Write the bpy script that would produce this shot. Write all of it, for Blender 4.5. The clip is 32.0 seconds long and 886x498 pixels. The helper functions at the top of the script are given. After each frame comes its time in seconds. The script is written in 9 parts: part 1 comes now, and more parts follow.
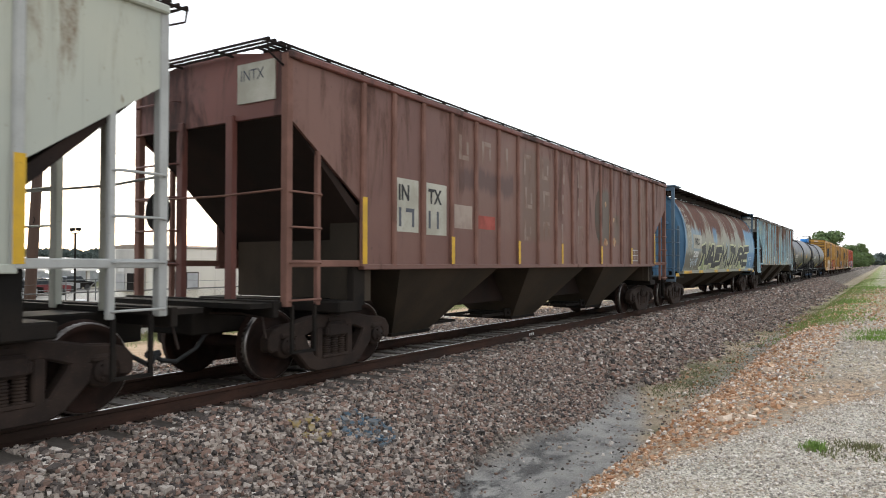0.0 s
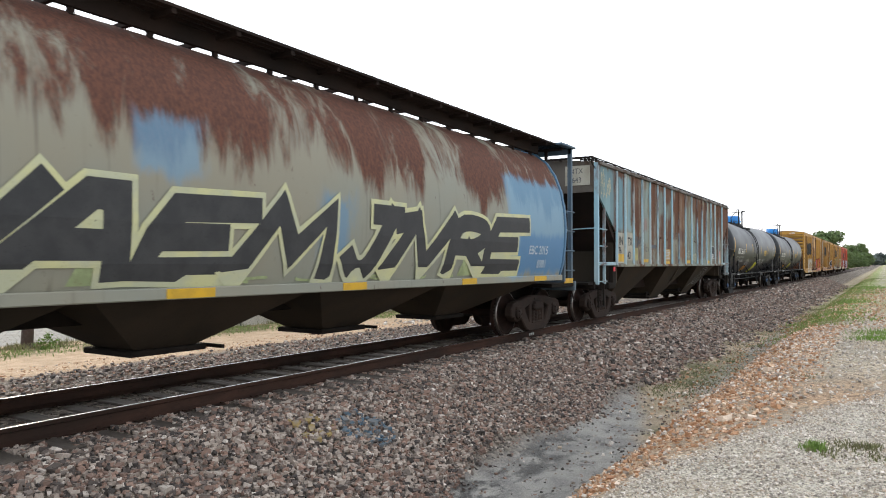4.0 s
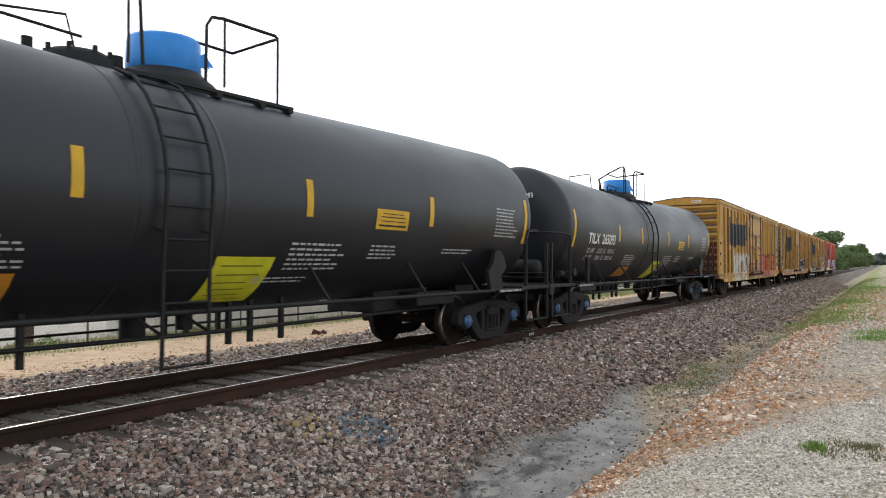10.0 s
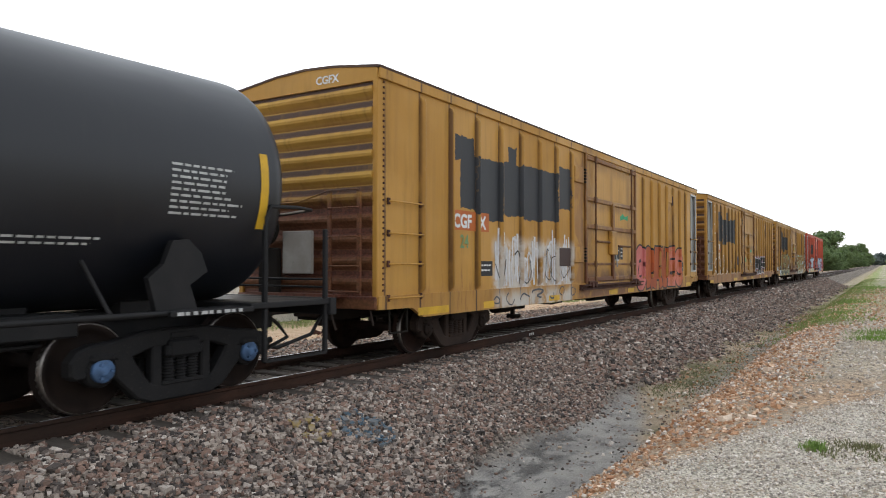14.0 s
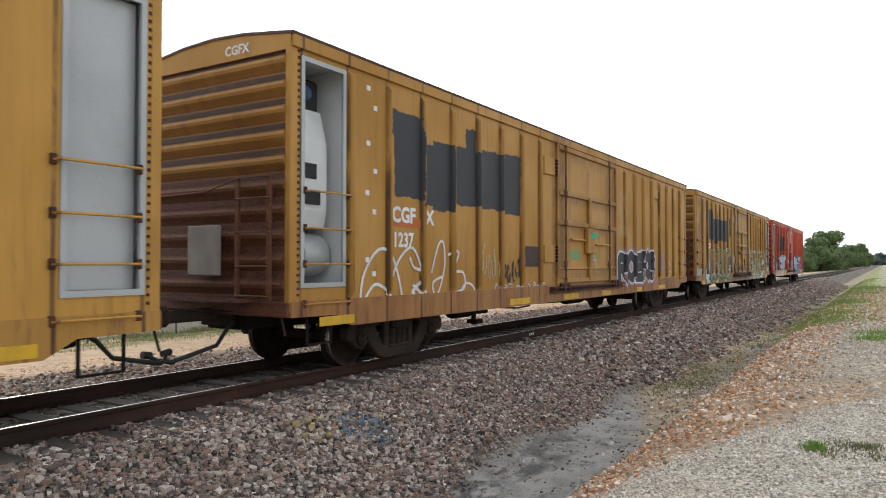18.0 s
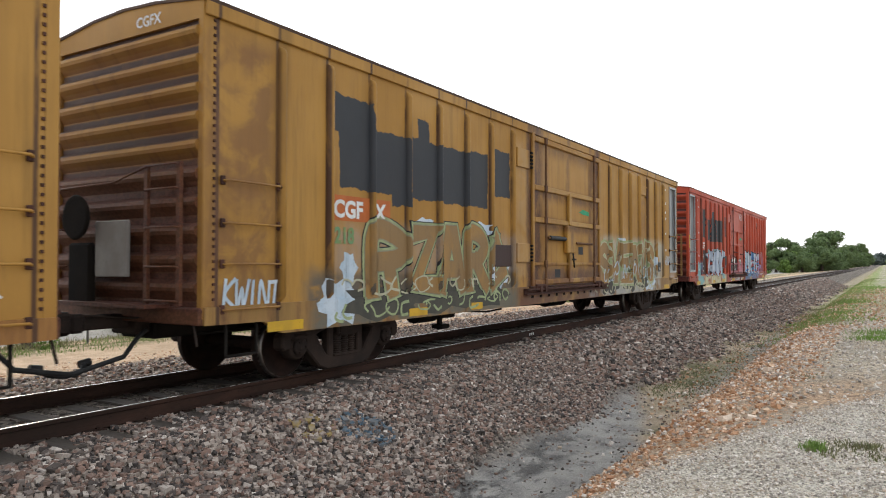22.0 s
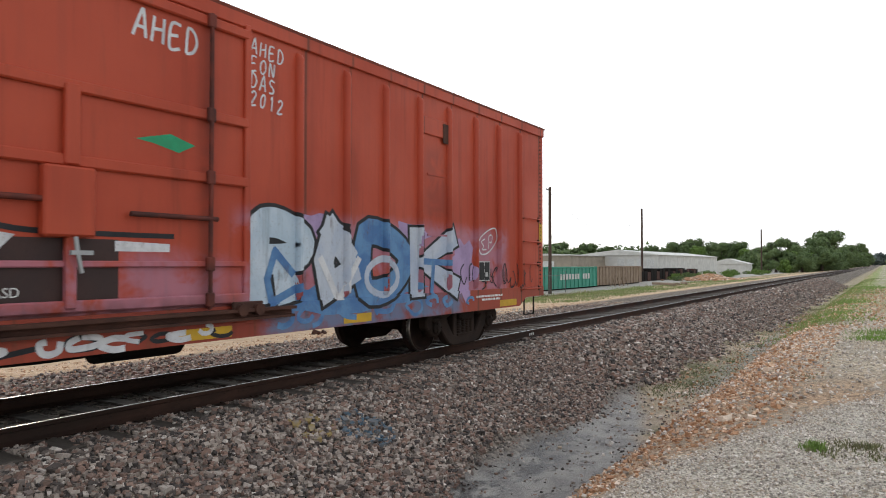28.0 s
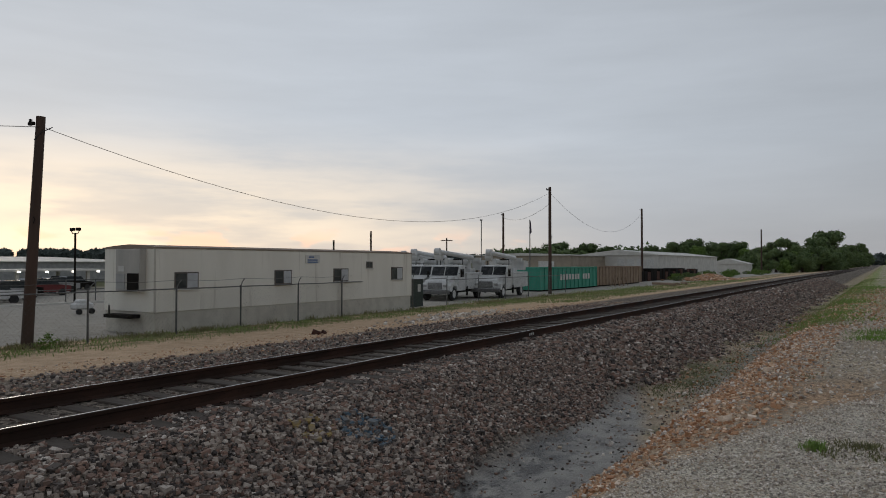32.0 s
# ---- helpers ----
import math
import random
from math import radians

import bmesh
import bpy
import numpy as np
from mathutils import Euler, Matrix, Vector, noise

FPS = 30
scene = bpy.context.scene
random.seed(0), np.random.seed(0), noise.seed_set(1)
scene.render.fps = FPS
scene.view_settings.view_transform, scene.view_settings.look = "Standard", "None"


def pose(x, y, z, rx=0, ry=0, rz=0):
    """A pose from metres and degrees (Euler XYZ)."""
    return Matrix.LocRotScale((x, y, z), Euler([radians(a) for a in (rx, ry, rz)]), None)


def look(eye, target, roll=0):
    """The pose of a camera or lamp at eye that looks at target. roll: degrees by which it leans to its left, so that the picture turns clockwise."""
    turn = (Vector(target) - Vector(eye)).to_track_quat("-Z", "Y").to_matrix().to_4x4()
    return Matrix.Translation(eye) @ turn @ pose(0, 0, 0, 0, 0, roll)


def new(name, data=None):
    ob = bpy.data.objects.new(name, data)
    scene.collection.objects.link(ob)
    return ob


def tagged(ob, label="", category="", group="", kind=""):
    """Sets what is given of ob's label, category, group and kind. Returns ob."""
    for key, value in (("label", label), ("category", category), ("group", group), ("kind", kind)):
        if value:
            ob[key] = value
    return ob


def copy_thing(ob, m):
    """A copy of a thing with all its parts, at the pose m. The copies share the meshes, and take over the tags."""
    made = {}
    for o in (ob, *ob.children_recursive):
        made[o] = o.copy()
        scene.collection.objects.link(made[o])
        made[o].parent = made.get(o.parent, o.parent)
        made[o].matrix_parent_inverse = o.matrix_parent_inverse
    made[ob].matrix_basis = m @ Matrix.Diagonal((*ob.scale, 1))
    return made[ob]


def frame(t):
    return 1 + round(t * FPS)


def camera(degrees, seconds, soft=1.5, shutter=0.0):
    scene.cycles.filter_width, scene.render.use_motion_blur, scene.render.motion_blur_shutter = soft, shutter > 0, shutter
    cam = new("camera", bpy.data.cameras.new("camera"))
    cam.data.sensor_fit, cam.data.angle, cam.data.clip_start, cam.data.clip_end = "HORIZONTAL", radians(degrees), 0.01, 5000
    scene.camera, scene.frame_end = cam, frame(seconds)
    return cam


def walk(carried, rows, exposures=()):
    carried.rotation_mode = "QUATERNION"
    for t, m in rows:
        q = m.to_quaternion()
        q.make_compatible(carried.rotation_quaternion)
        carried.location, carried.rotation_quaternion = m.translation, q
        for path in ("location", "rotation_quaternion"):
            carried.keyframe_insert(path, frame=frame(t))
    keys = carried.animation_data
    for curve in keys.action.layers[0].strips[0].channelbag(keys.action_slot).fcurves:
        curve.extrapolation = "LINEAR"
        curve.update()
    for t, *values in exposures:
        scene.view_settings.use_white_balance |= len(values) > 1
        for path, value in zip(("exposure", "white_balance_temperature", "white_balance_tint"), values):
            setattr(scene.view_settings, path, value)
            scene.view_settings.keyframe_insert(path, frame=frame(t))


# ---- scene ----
cam = camera(64.4, 32.0, soft=1.0, shutter=0.12)
EYE = (7.568, 0.0, 1.51)
STAND = look(EYE, (7.568 - 0.5315446, 0.846786, 1.51 + 0.0203414), 0.063)
walk(cam, [(0, STAND), (32, STAND)], exposures=[
    (0, 0.72, 6690, 10), (1.2, 0.86, 6690, 10), (2.4, 0.9, 6690, 10), (3.6, 0.86, 6690, 10), (6.0, 0.8, 6690, 10), (8.0, 0.7, 6690, 10), (9.2, 0.62, 6690, 10), (16.6, 0.58, 6690, 10), (20.0, 0.64, 6690, 10), (25.5, 0.64, 6690, 10), (27.5, 0.50, 6680, 10), (28.4, 0.08, 6650, 10), (29.0, -0.38, 6600, 10), (29.6, -0.76, 6550, 10), (30.2, -1.0, 6500, 10), (31, -1.2, 6500, 10), (32, -1.2, 6500, 10)])

# ---- light: an overcast evening, the sun low behind thin cloud beyond the trailer ----
world = bpy.data.worlds.new("evening_sky")
scene.world = world
world.use_nodes = True


def build_sky():
    nt = world.node_tree
    nt.nodes.clear()
    n = nt.nodes.new
    lk = nt.links.new
    out = n("ShaderNodeOutputWorld")
    bg = n("ShaderNodeBackground")
    sky = n("ShaderNodeTexSky")
    sky.sky_type, sky.sun_disc = "NISHITA", False
    sky.sun_elevation, sky.sun_rotation = radians(9), radians(-62)
    co = n("ShaderNodeTexCoord")
    sep = n("ShaderNodeSeparateXYZ")
    lk(co.outputs["Generated"], sep.inputs[0])
    # height over the horizon
    up = n("ShaderNodeMapRange")
    up.inputs[1].default_value, up.inputs[2].default_value = -0.02, 0.6
    lk(sep.outputs["Z"], up.inputs[0])
    grad = n("ShaderNodeValToRGB")
    e = grad.color_ramp.elements
    e[0].position, e[0].color = 0.0, (.92, .93, .97, 1)
    e[1].position, e[1].color = 1.0, (0.92, 1.0, 1.11, 1)
    m = e.new(0.3)
    m.color = (1.08, 1.17, 1.29, 1)
    lk(up.outputs[0], grad.inputs[0])
    # glow of the low sun round its bearing
    dot = n("ShaderNodeVectorMath")
    dot.operation = "DOT_PRODUCT"
    dot.inputs[1].default_value = (-0.93, 0.37, 0.02)
    lk(co.outputs["Generated"], dot.inputs[0])
    near = n("ShaderNodeMapRange")
    near.interpolation_type = "SMOOTHSTEP"
    near.inputs[1].default_value, near.inputs[2].default_value = 0.6, 1.02
    lk(dot.outputs["Value"], near.inputs[0])
    low = n("ShaderNodeMapRange")
    low.interpolation_type = "SMOOTHSTEP"
    low.inputs[1].default_value, low.inputs[2].default_value, low.inputs[3].default_value, low.inputs[4].default_value = 0.04, 0.21, 1, 0
    lk(sep.outputs["Z"], low.inputs[0])
    # flat bands of cloud
    mp = n("ShaderNodeMapping")
    mp.inputs["Scale"].default_value = (2.0, 2.0, 14.0)
    lk(co.outputs["Generated"], mp.inputs[0])
    nz = n("ShaderNodeTexNoise")
    nz.inputs["Scale"].default_value, nz.inputs["Detail"].default_value, nz.inputs["Roughness"].default_value = 1.6, 7, 0.58
    lk(mp.outputs[0], nz.inputs[0])
    cl = n("ShaderNodeMapRange")
    cl.inputs[1].default_value, cl.inputs[2].default_value, cl.inputs[3].default_value, cl.inputs[4].default_value = 0.3, 0.72, 0.97, 1.08
    lk(nz.outputs[0], cl.inputs[0])
    f1 = n("ShaderNodeMath")
    f1.operation = "MULTIPLY"
    lk(near.outputs[0], f1.inputs[0])
    lk(low.outputs[0], f1.inputs[1])
    streak = n("ShaderNodeMapRange")
    streak.interpolation_type = "SMOOTHSTEP"
    streak.inputs[1].default_value, streak.inputs[2].default_value, streak.inputs[3].default_value, streak.inputs[4].default_value = 0.36, 0.62, 0.35, 1.0
    lk(nz.outputs[0], streak.inputs[0])
    f2 = n("ShaderNodeMath")
    f2.operation = "MULTIPLY"
    lk(f1.outputs[0], f2.inputs[0])
    lk(streak.outputs[0], f2.inputs[1])
    warm = n("ShaderNodeMix")
    warm.data_type = "RGBA"
    lk(f2.outputs[0], warm.inputs[0])
    lk(grad.outputs[0], warm.inputs[6])
    warm.inputs[7].default_value = (2.05, 1.72, 1.34, 1)
    # small heaped clouds low in the glow
    mp2 = n("ShaderNodeMapping")
    mp2.inputs["Scale"].default_value = (9.0, 9.0, 26.0)
    lk(co.outputs["Generated"], mp2.inputs[0])
    nz2 = n("ShaderNodeTexNoise")
    nz2.inputs["Scale"].default_value, nz2.inputs["Detail"].default_value = 1.5, 6
    lk(mp2.outputs[0], nz2.inputs[0])
    heap = n("ShaderNodeMapRange")
    heap.interpolation_type = "SMOOTHSTEP"
    heap.inputs[1].default_value, heap.inputs[2].default_value = 0.53, 0.62
    lk(nz2.outputs[0], heap.inputs[0])
    band = n("ShaderNodeMapRange")
    band.interpolation_type = "SMOOTHSTEP"
    band.inputs[1].default_value, band.inputs[2].default_value, band.inputs[3].default_value, band.inputs[4].default_value = 0.03, 0.055, 0.8, 0.0
    lk(sep.outputs["Z"], band.inputs[0])
    hb = n("ShaderNodeMath")
    hb.operation = "MULTIPLY"
    lk(heap.outputs[0], hb.inputs[0])
    lk(band.outputs[0], hb.inputs[1])
    hb2 = n("ShaderNodeMath")
    hb2.operation = "MULTIPLY"
    lk(hb.outputs[0], hb2.inputs[0])
    lk(near.outputs[0], hb2.inputs[1])
    puffs = n("ShaderNodeMix")
    puffs.data_type = "RGBA"
    lk(hb2.outputs[0], puffs.inputs[0])
    lk(warm.outputs[2], puffs.inputs[6])
    puffs.inputs[7].default_value = (2.3, 1.45, 1.05, 1)
    sc = n("ShaderNodeVectorMath")
    sc.operation = "MULTIPLY"
    lk(puffs.outputs[2], sc.inputs[0])
    lk(cl.outputs[0], sc.inputs[1])
    # the side of the low sun is the brighter half of the sky
    half = n("ShaderNodeMapRange")
    half.interpolation_type = "SMOOTHSTEP"
    half.inputs[1].default_value, half.inputs[2].default_value, half.inputs[3].default_value, half.inputs[4].default_value = -0.1, 0.95, 0.80, 1.28
    lk(dot.outputs["Value"], half.inputs[0])
    sc2 = n("ShaderNodeVectorMath")
    sc2.operation = "SCALE"
    lk(sc.outputs[0], sc2.inputs[0])
    lk(half.outputs[0], sc2.inputs["Scale"])
    thin = n("ShaderNodeVectorMath")
    thin.operation = "SCALE"
    thin.inputs["Scale"].default_value = 0.06
    lk(sky.outputs[0], thin.inputs[0])
    mix = n("ShaderNodeMix")
    mix.data_type = "RGBA"
    mix.inputs[0].default_value = 0.86
    lk(thin.outputs[0], mix.inputs[6])
    lk(sc2.outputs[0], mix.inputs[7])
    lk(mix.outputs[2], bg.inputs[0])
    bg.inputs[1].default_value = 1.0
    lk(bg.outputs[0], out.inputs[0])


build_sky()
sun = new("sun", bpy.data.lights.new("sun", "SUN"))
sun.data.energy, sun.data.angle, sun.data.color = 0.6, radians(14), (1.0, 0.86, 0.68)
sun.matrix_world = look((0, 0, 0), (0.91, -0.36, -0.2))

# ---- materials ----
def ntree(name):
    m = bpy.data.materials.new(name)
    m.use_nodes = True
    return m, m.node_tree, m.node_tree.nodes["Principled BSDF"]


class Nodes:
    """Small shorthand for building node graphs."""

    def __init__(self, name):
        self.mat, self.nt, self.b = ntree(name)
        self.co = self.nt.nodes.new("ShaderNodeTexCoord").outputs["Object"]

    def link(self, a, b):
        if isinstance(a, (int, float)):
            b.default_value = a
        elif isinstance(a, tuple):
            b.default_value = a if len(a) == len(b.default_value) else (*a, 1)
        else:
            self.nt.links.new(a, b)

    def noise(self, scale, stretch=(1, 1, 1), detail=4, rough=0.55, dist=0.0, shift=(0, 0, 0)):
        mp = self.nt.nodes.new("ShaderNodeMapping")
        mp.inputs["Scale"].default_value = stretch
        mp.inputs["Location"].default_value = shift
        self.nt.links.new(self.co, mp.inputs[0])
        t = self.nt.nodes.new("ShaderNodeTexNoise")
        t.inputs["Scale"].default_value, t.inputs["Detail"].default_value = scale, detail
        t.inputs["Roughness"].default_value, t.inputs["Distortion"].default_value = rough, dist
        self.nt.links.new(mp.outputs[0], t.inputs[0])
        return t.outputs[0]

    def cells(self, scale, stretch=(1, 1, 1)):
        mp = self.nt.nodes.new("ShaderNodeMapping")
        mp.inputs["Scale"].default_value = stretch
        self.nt.links.new(self.co, mp.inputs[0])
        t = self.nt.nodes.new("ShaderNodeTexVoronoi")
        t.inputs["Scale"].default_value = scale
        self.nt.links.new(mp.outputs[0], t.inputs[0])
        return t

    def step(self, v, lo, hi, a=0.0, b=1.0):
        t = self.nt.nodes.new("ShaderNodeMapRange")
        t.interpolation_type = "SMOOTHSTEP"
        self.link(v, t.inputs[0])
        for i, x in enumerate((lo, hi, a, b)):
            self.link(x, t.inputs[i + 1])
        return t.outputs[0]

    def math(self, op, a, b=0.0):
        t = self.nt.nodes.new("ShaderNodeMath")
        t.operation = op
        self.link(a, t.inputs[0])
        self.link(b, t.inputs[1])
        return t.outputs[0]

    def mix(self, f, a, b, blend="MIX"):
        t = self.nt.nodes.new("ShaderNodeMix")
        t.data_type, t.blend_type = "RGBA", blend
        self.link(f, t.inputs[0])
        self.link(a, t.inputs[6])
        self.link(b, t.inputs[7])
        return t.outputs[2]

    def axis(self, which):
        s = self.nt.nodes.new("ShaderNodeSeparateXYZ")
        self.nt.links.new(self.co, s.inputs[0])
        return s.outputs["XYZ".index(which)]

    def pick(self):
        o = self.nt.nodes.new("ShaderNodeObjectInfo")
        return o.outputs["Random"]

    def island(self):
        o = self.nt.nodes.new("ShaderNodeNewGeometry")
        return o.outputs["Random Per Island"]

    def bump(self, h, strength=0.3, dist=0.01):
        t = self.nt.nodes.new("ShaderNodeBump")
        t.inputs["Strength"].default_value, t.inputs["Distance"].default_value = strength, dist
        self.link(h, t.inputs["Height"])
        self.nt.links.new(t.outputs[0], self.b.inputs["Normal"])

    def done(self, color, rough=0.7, metal=0.0, spec=0.4):
        self.link(color, self.b.inputs["Base Color"])
        self.link(rough, self.b.inputs["Roughness"])
        self.b.inputs["Metallic"].default_value = metal
        self.b.inputs["Specular IOR Level"].default_value = spec
        return self.mat


def worn(name, a, b, scale=3.0, rough=0.7, metal=0.0, c=None, stretch=(1, 1, 1), bump=0.15, grain=40.0, spec=0.3):
    """Two tones at a broad scale, a third in fine specks, and a fine relief."""
    n = Nodes(name)
    v = n.noise(scale, stretch, 5)
    col = n.mix(n.step(v, 0.36, 0.66), a, b)
    g = n.noise(grain, stretch, 3, 0.6)
    col = n.mix(n.step(g, 0.58, 0.75, 0, 0.6), col, c or tuple(x * 0.6 for x in a))
    n.bump(g, bump, 0.004)
    return n.done(col, n.step(v, 0.3, 0.7, rough - 0.08, min(1, rough + 0.1)), metal, spec)


# ---- mesh building ----
class G:
    """Gathers faces for one mesh."""

    def __init__(self):
        self.v, self.f, self.s = [], [], []

    def add(self, v, f, smooth=False):
        o = len(self.v)
        self.v += [tuple(p) for p in v]
        self.f += [tuple(i + o for i in q) for q in f]
        self.s += [smooth] * len(f)
        return self

    def box(self, x0, x1, y0, y1, z0, z1, b=0.0):
        if x1 < x0: x0, x1 = x1, x0
        if y1 < y0: y0, y1 = y1, y0
        if z1 < z0: z0, z1 = z1, z0
        if b <= 0:
            v = [(x, y, z) for z in (z0, z1) for y in (y0, y1) for x in (x0, x1)]
            return self.add(v, [(0, 2, 3, 1), (4, 5, 7, 6), (0, 1, 5, 4), (1, 3, 7, 5), (3, 2, 6, 7), (2, 0, 4, 6)])
        b = min(b, (x1 - x0) * .45, (y1 - y0) * .45, (z1 - z0) * .45)
        v = []
        for z, s in ((z0, 1), (z0 + b, 0), (z1 - b, 0), (z1, 1)):
            k = b if s else 0
            v += [(x0 + k, y0 + b, z), (x0 + k + (0 if s else b), y0 + k, z), (x1 - k - (0 if s else b), y0 + k, z), (x1 - k, y0 + b, z),
                  (x1 - k, y1 - b, z), (x1 - k - (0 if s else b), y1 - k, z), (x0 + k + (0 if s else b), y1 - k, z), (x0 + k, y1 - b, z)]
        f = [tuple(range(7, -1, -1)), tuple(range(24, 32))]
        for r in range(3):
            for i in range(8):
                j = (i + 1) % 8
                f.append((r * 8 + i, r * 8 + j, r * 8 + 8 + j, r * 8 + 8 + i))
        return self.add(v, f)

    def prism(self, prof, a0, a1, axis="y", smooth=False):
        """A closed outline of (u, w) pairs, drawn along an axis. y: (x, z); x: (y, z); z: (x, y)."""
        n = len(prof)
        put = {"y": lambda u, w, a: (u, a, w), "x": lambda u, w, a: (a, u, w), "z": lambda u, w, a: (u, w, a)}[axis]
        v = [put(u, w, a) for a in (a0, a1) for u, w in prof]
        f = [(i, (i + 1) % n, n + (i + 1) % n, n + i) for i in range(n)]
        self.add(v, f, smooth)
        return self.add(v, [tuple(range(n - 1, -1, -1)), tuple(range(n, 2 * n))])

    def cyl(self, p, q, r, n=12, r2=None, caps=True, smooth=True):
        p, q = Vector(p), Vector(q)
        r2 = r if r2 is None else r2
        d = (q - p).normalized()
        u = d.orthogonal().normalized()
        w = d.cross(u)
        ring = [(math.cos(2 * math.pi * i / n), math.sin(2 * math.pi * i / n)) for i in range(n)]
        v = [p + r * (c * u + s * w) for c, s in ring] + [q + r2 * (c * u + s * w) for c, s in ring]
        self.add(v, [(i, (i + 1) % n, n + (i + 1) % n, n + i) for i in range(n)], smooth)
        if caps:
            self.add(v, [tuple(range(n - 1, -1, -1)), tuple(range(n, 2 * n))])
        return self

    def tube(self, pts, r, n=6):
        pts = [Vector(p) for p in pts]
        rings = []
        prev = None
        for i, p in enumerate(pts):
            d = (pts[min(i + 1, len(pts) - 1)] - pts[max(i - 1, 0)]).normalized()
            u = (prev - prev.dot(d) * d).normalized() if prev is not None and (prev - prev.dot(d) * d).length > 1e-4 else d.orthogonal().normalized()
            prev = u
            w = d.cross(u)
            rings.append([p + r * (math.cos(2 * math.pi * k / n) * u + math.sin(2 * math.pi * k / n) * w) for k in range(n)])
        v = [x for ring in rings for x in ring]
        f = [(i * n + k, i * n + (k + 1) % n, (i + 1) * n + (k + 1) % n, (i + 1) * n + k) for i in range(len(pts) - 1) for k in range(n)]
        self.add(v, f, True)
        return self.add(v, [tuple(range(n - 1, -1, -1)), tuple(range(len(v) - n, len(v)))])

    def lathe(self, prof, p, d, n=24, smooth=True, caps=True):
        """Rings of (radius, distance) about the axis from p along d."""
        p, d = Vector(p), Vector(d).normalized()
        u = d.orthogonal().normalized()
        w = d.cross(u)
        v = [p + d * a + max(r, 1e-4) * (math.cos(2 * math.pi * k / n) * u + math.sin(2 * math.pi * k / n) * w) for r, a in prof for k in range(n)]
        self.add(v, [(i * n + k, i * n + (k + 1) % n, (i + 1) * n + (k + 1) % n, (i + 1) * n + k) for i in range(len(prof) - 1) for k in range(n)], smooth)
        if caps:
            self.add(v, [tuple(range(n - 1, -1, -1)), tuple(range(len(v) - n, len(v)))])
        return self

    def mesh(self, name, mat):
        me = bpy.data.meshes.new(name)
        me.from_pydata(self.v, [], self.f)
        me.polygons.foreach_set("use_smooth", self.s)
        me.materials.append(mat)
        bm = bmesh.new()
        bm.from_mesh(me)
        bmesh.ops.recalc_face_normals(bm, faces=bm.faces)
        bm.to_mesh(me)
        bm.free()
        me.update()
        return me


def part(name, g, mat, parent=None, label="", at=None):
    ob = new(name, g.mesh(name, mat) if isinstance(g, G) else g)
    if at is not None:
        ob.matrix_basis = at
    if parent is not None:
        ob.parent = parent
    if label:
        ob["label"] = label
    return ob


def thing(name, label, category, at=None, group="", kind=""):
    ob = new(name)
    ob.empty_display_size = 0.3
    if at is not None:
        ob.matrix_basis = at
    return tagged(ob, label, category, group, kind)

# ---- ground, ballast and track ----
PROF = [(-3000, 22), (-700, 4), (-300, -1.0), (-60, -1.3), (-16, -1.17), (-10.5, -1.0), (-7, -.76), (-3.4, -.6), (-1.85, -.21), (-1.3, -.185), (1.3, -.185), (1.8, -.21), (2.6, -.60), (3.5, -1.03), (4.0, -1.08), (4.55, -1.04),
        (4.8, -.93), (5.2, -.64), (5.6, -.44), (6.1, -.33), (6.8, -.27), (9, -.22), (60, -.1), (400, 2), (3000, 40)]


def height(x, y):
    z = PROF[-1][1]
    for (a, za), (b, zb) in zip(PROF, PROF[1:]):
        if x <= b:
            z = za + (zb - za) * (x - a) / (b - a)
            break
    near = max(0.0, 1 - abs(y - 10) / 60)
    if x > 3.2 or x < -3.4:
        z += .035 * near * noise.noise((x * .9, y * .7, 1.7)) + .025 * near * noise.noise((x * 3, y * 2.4, 4))
    return z


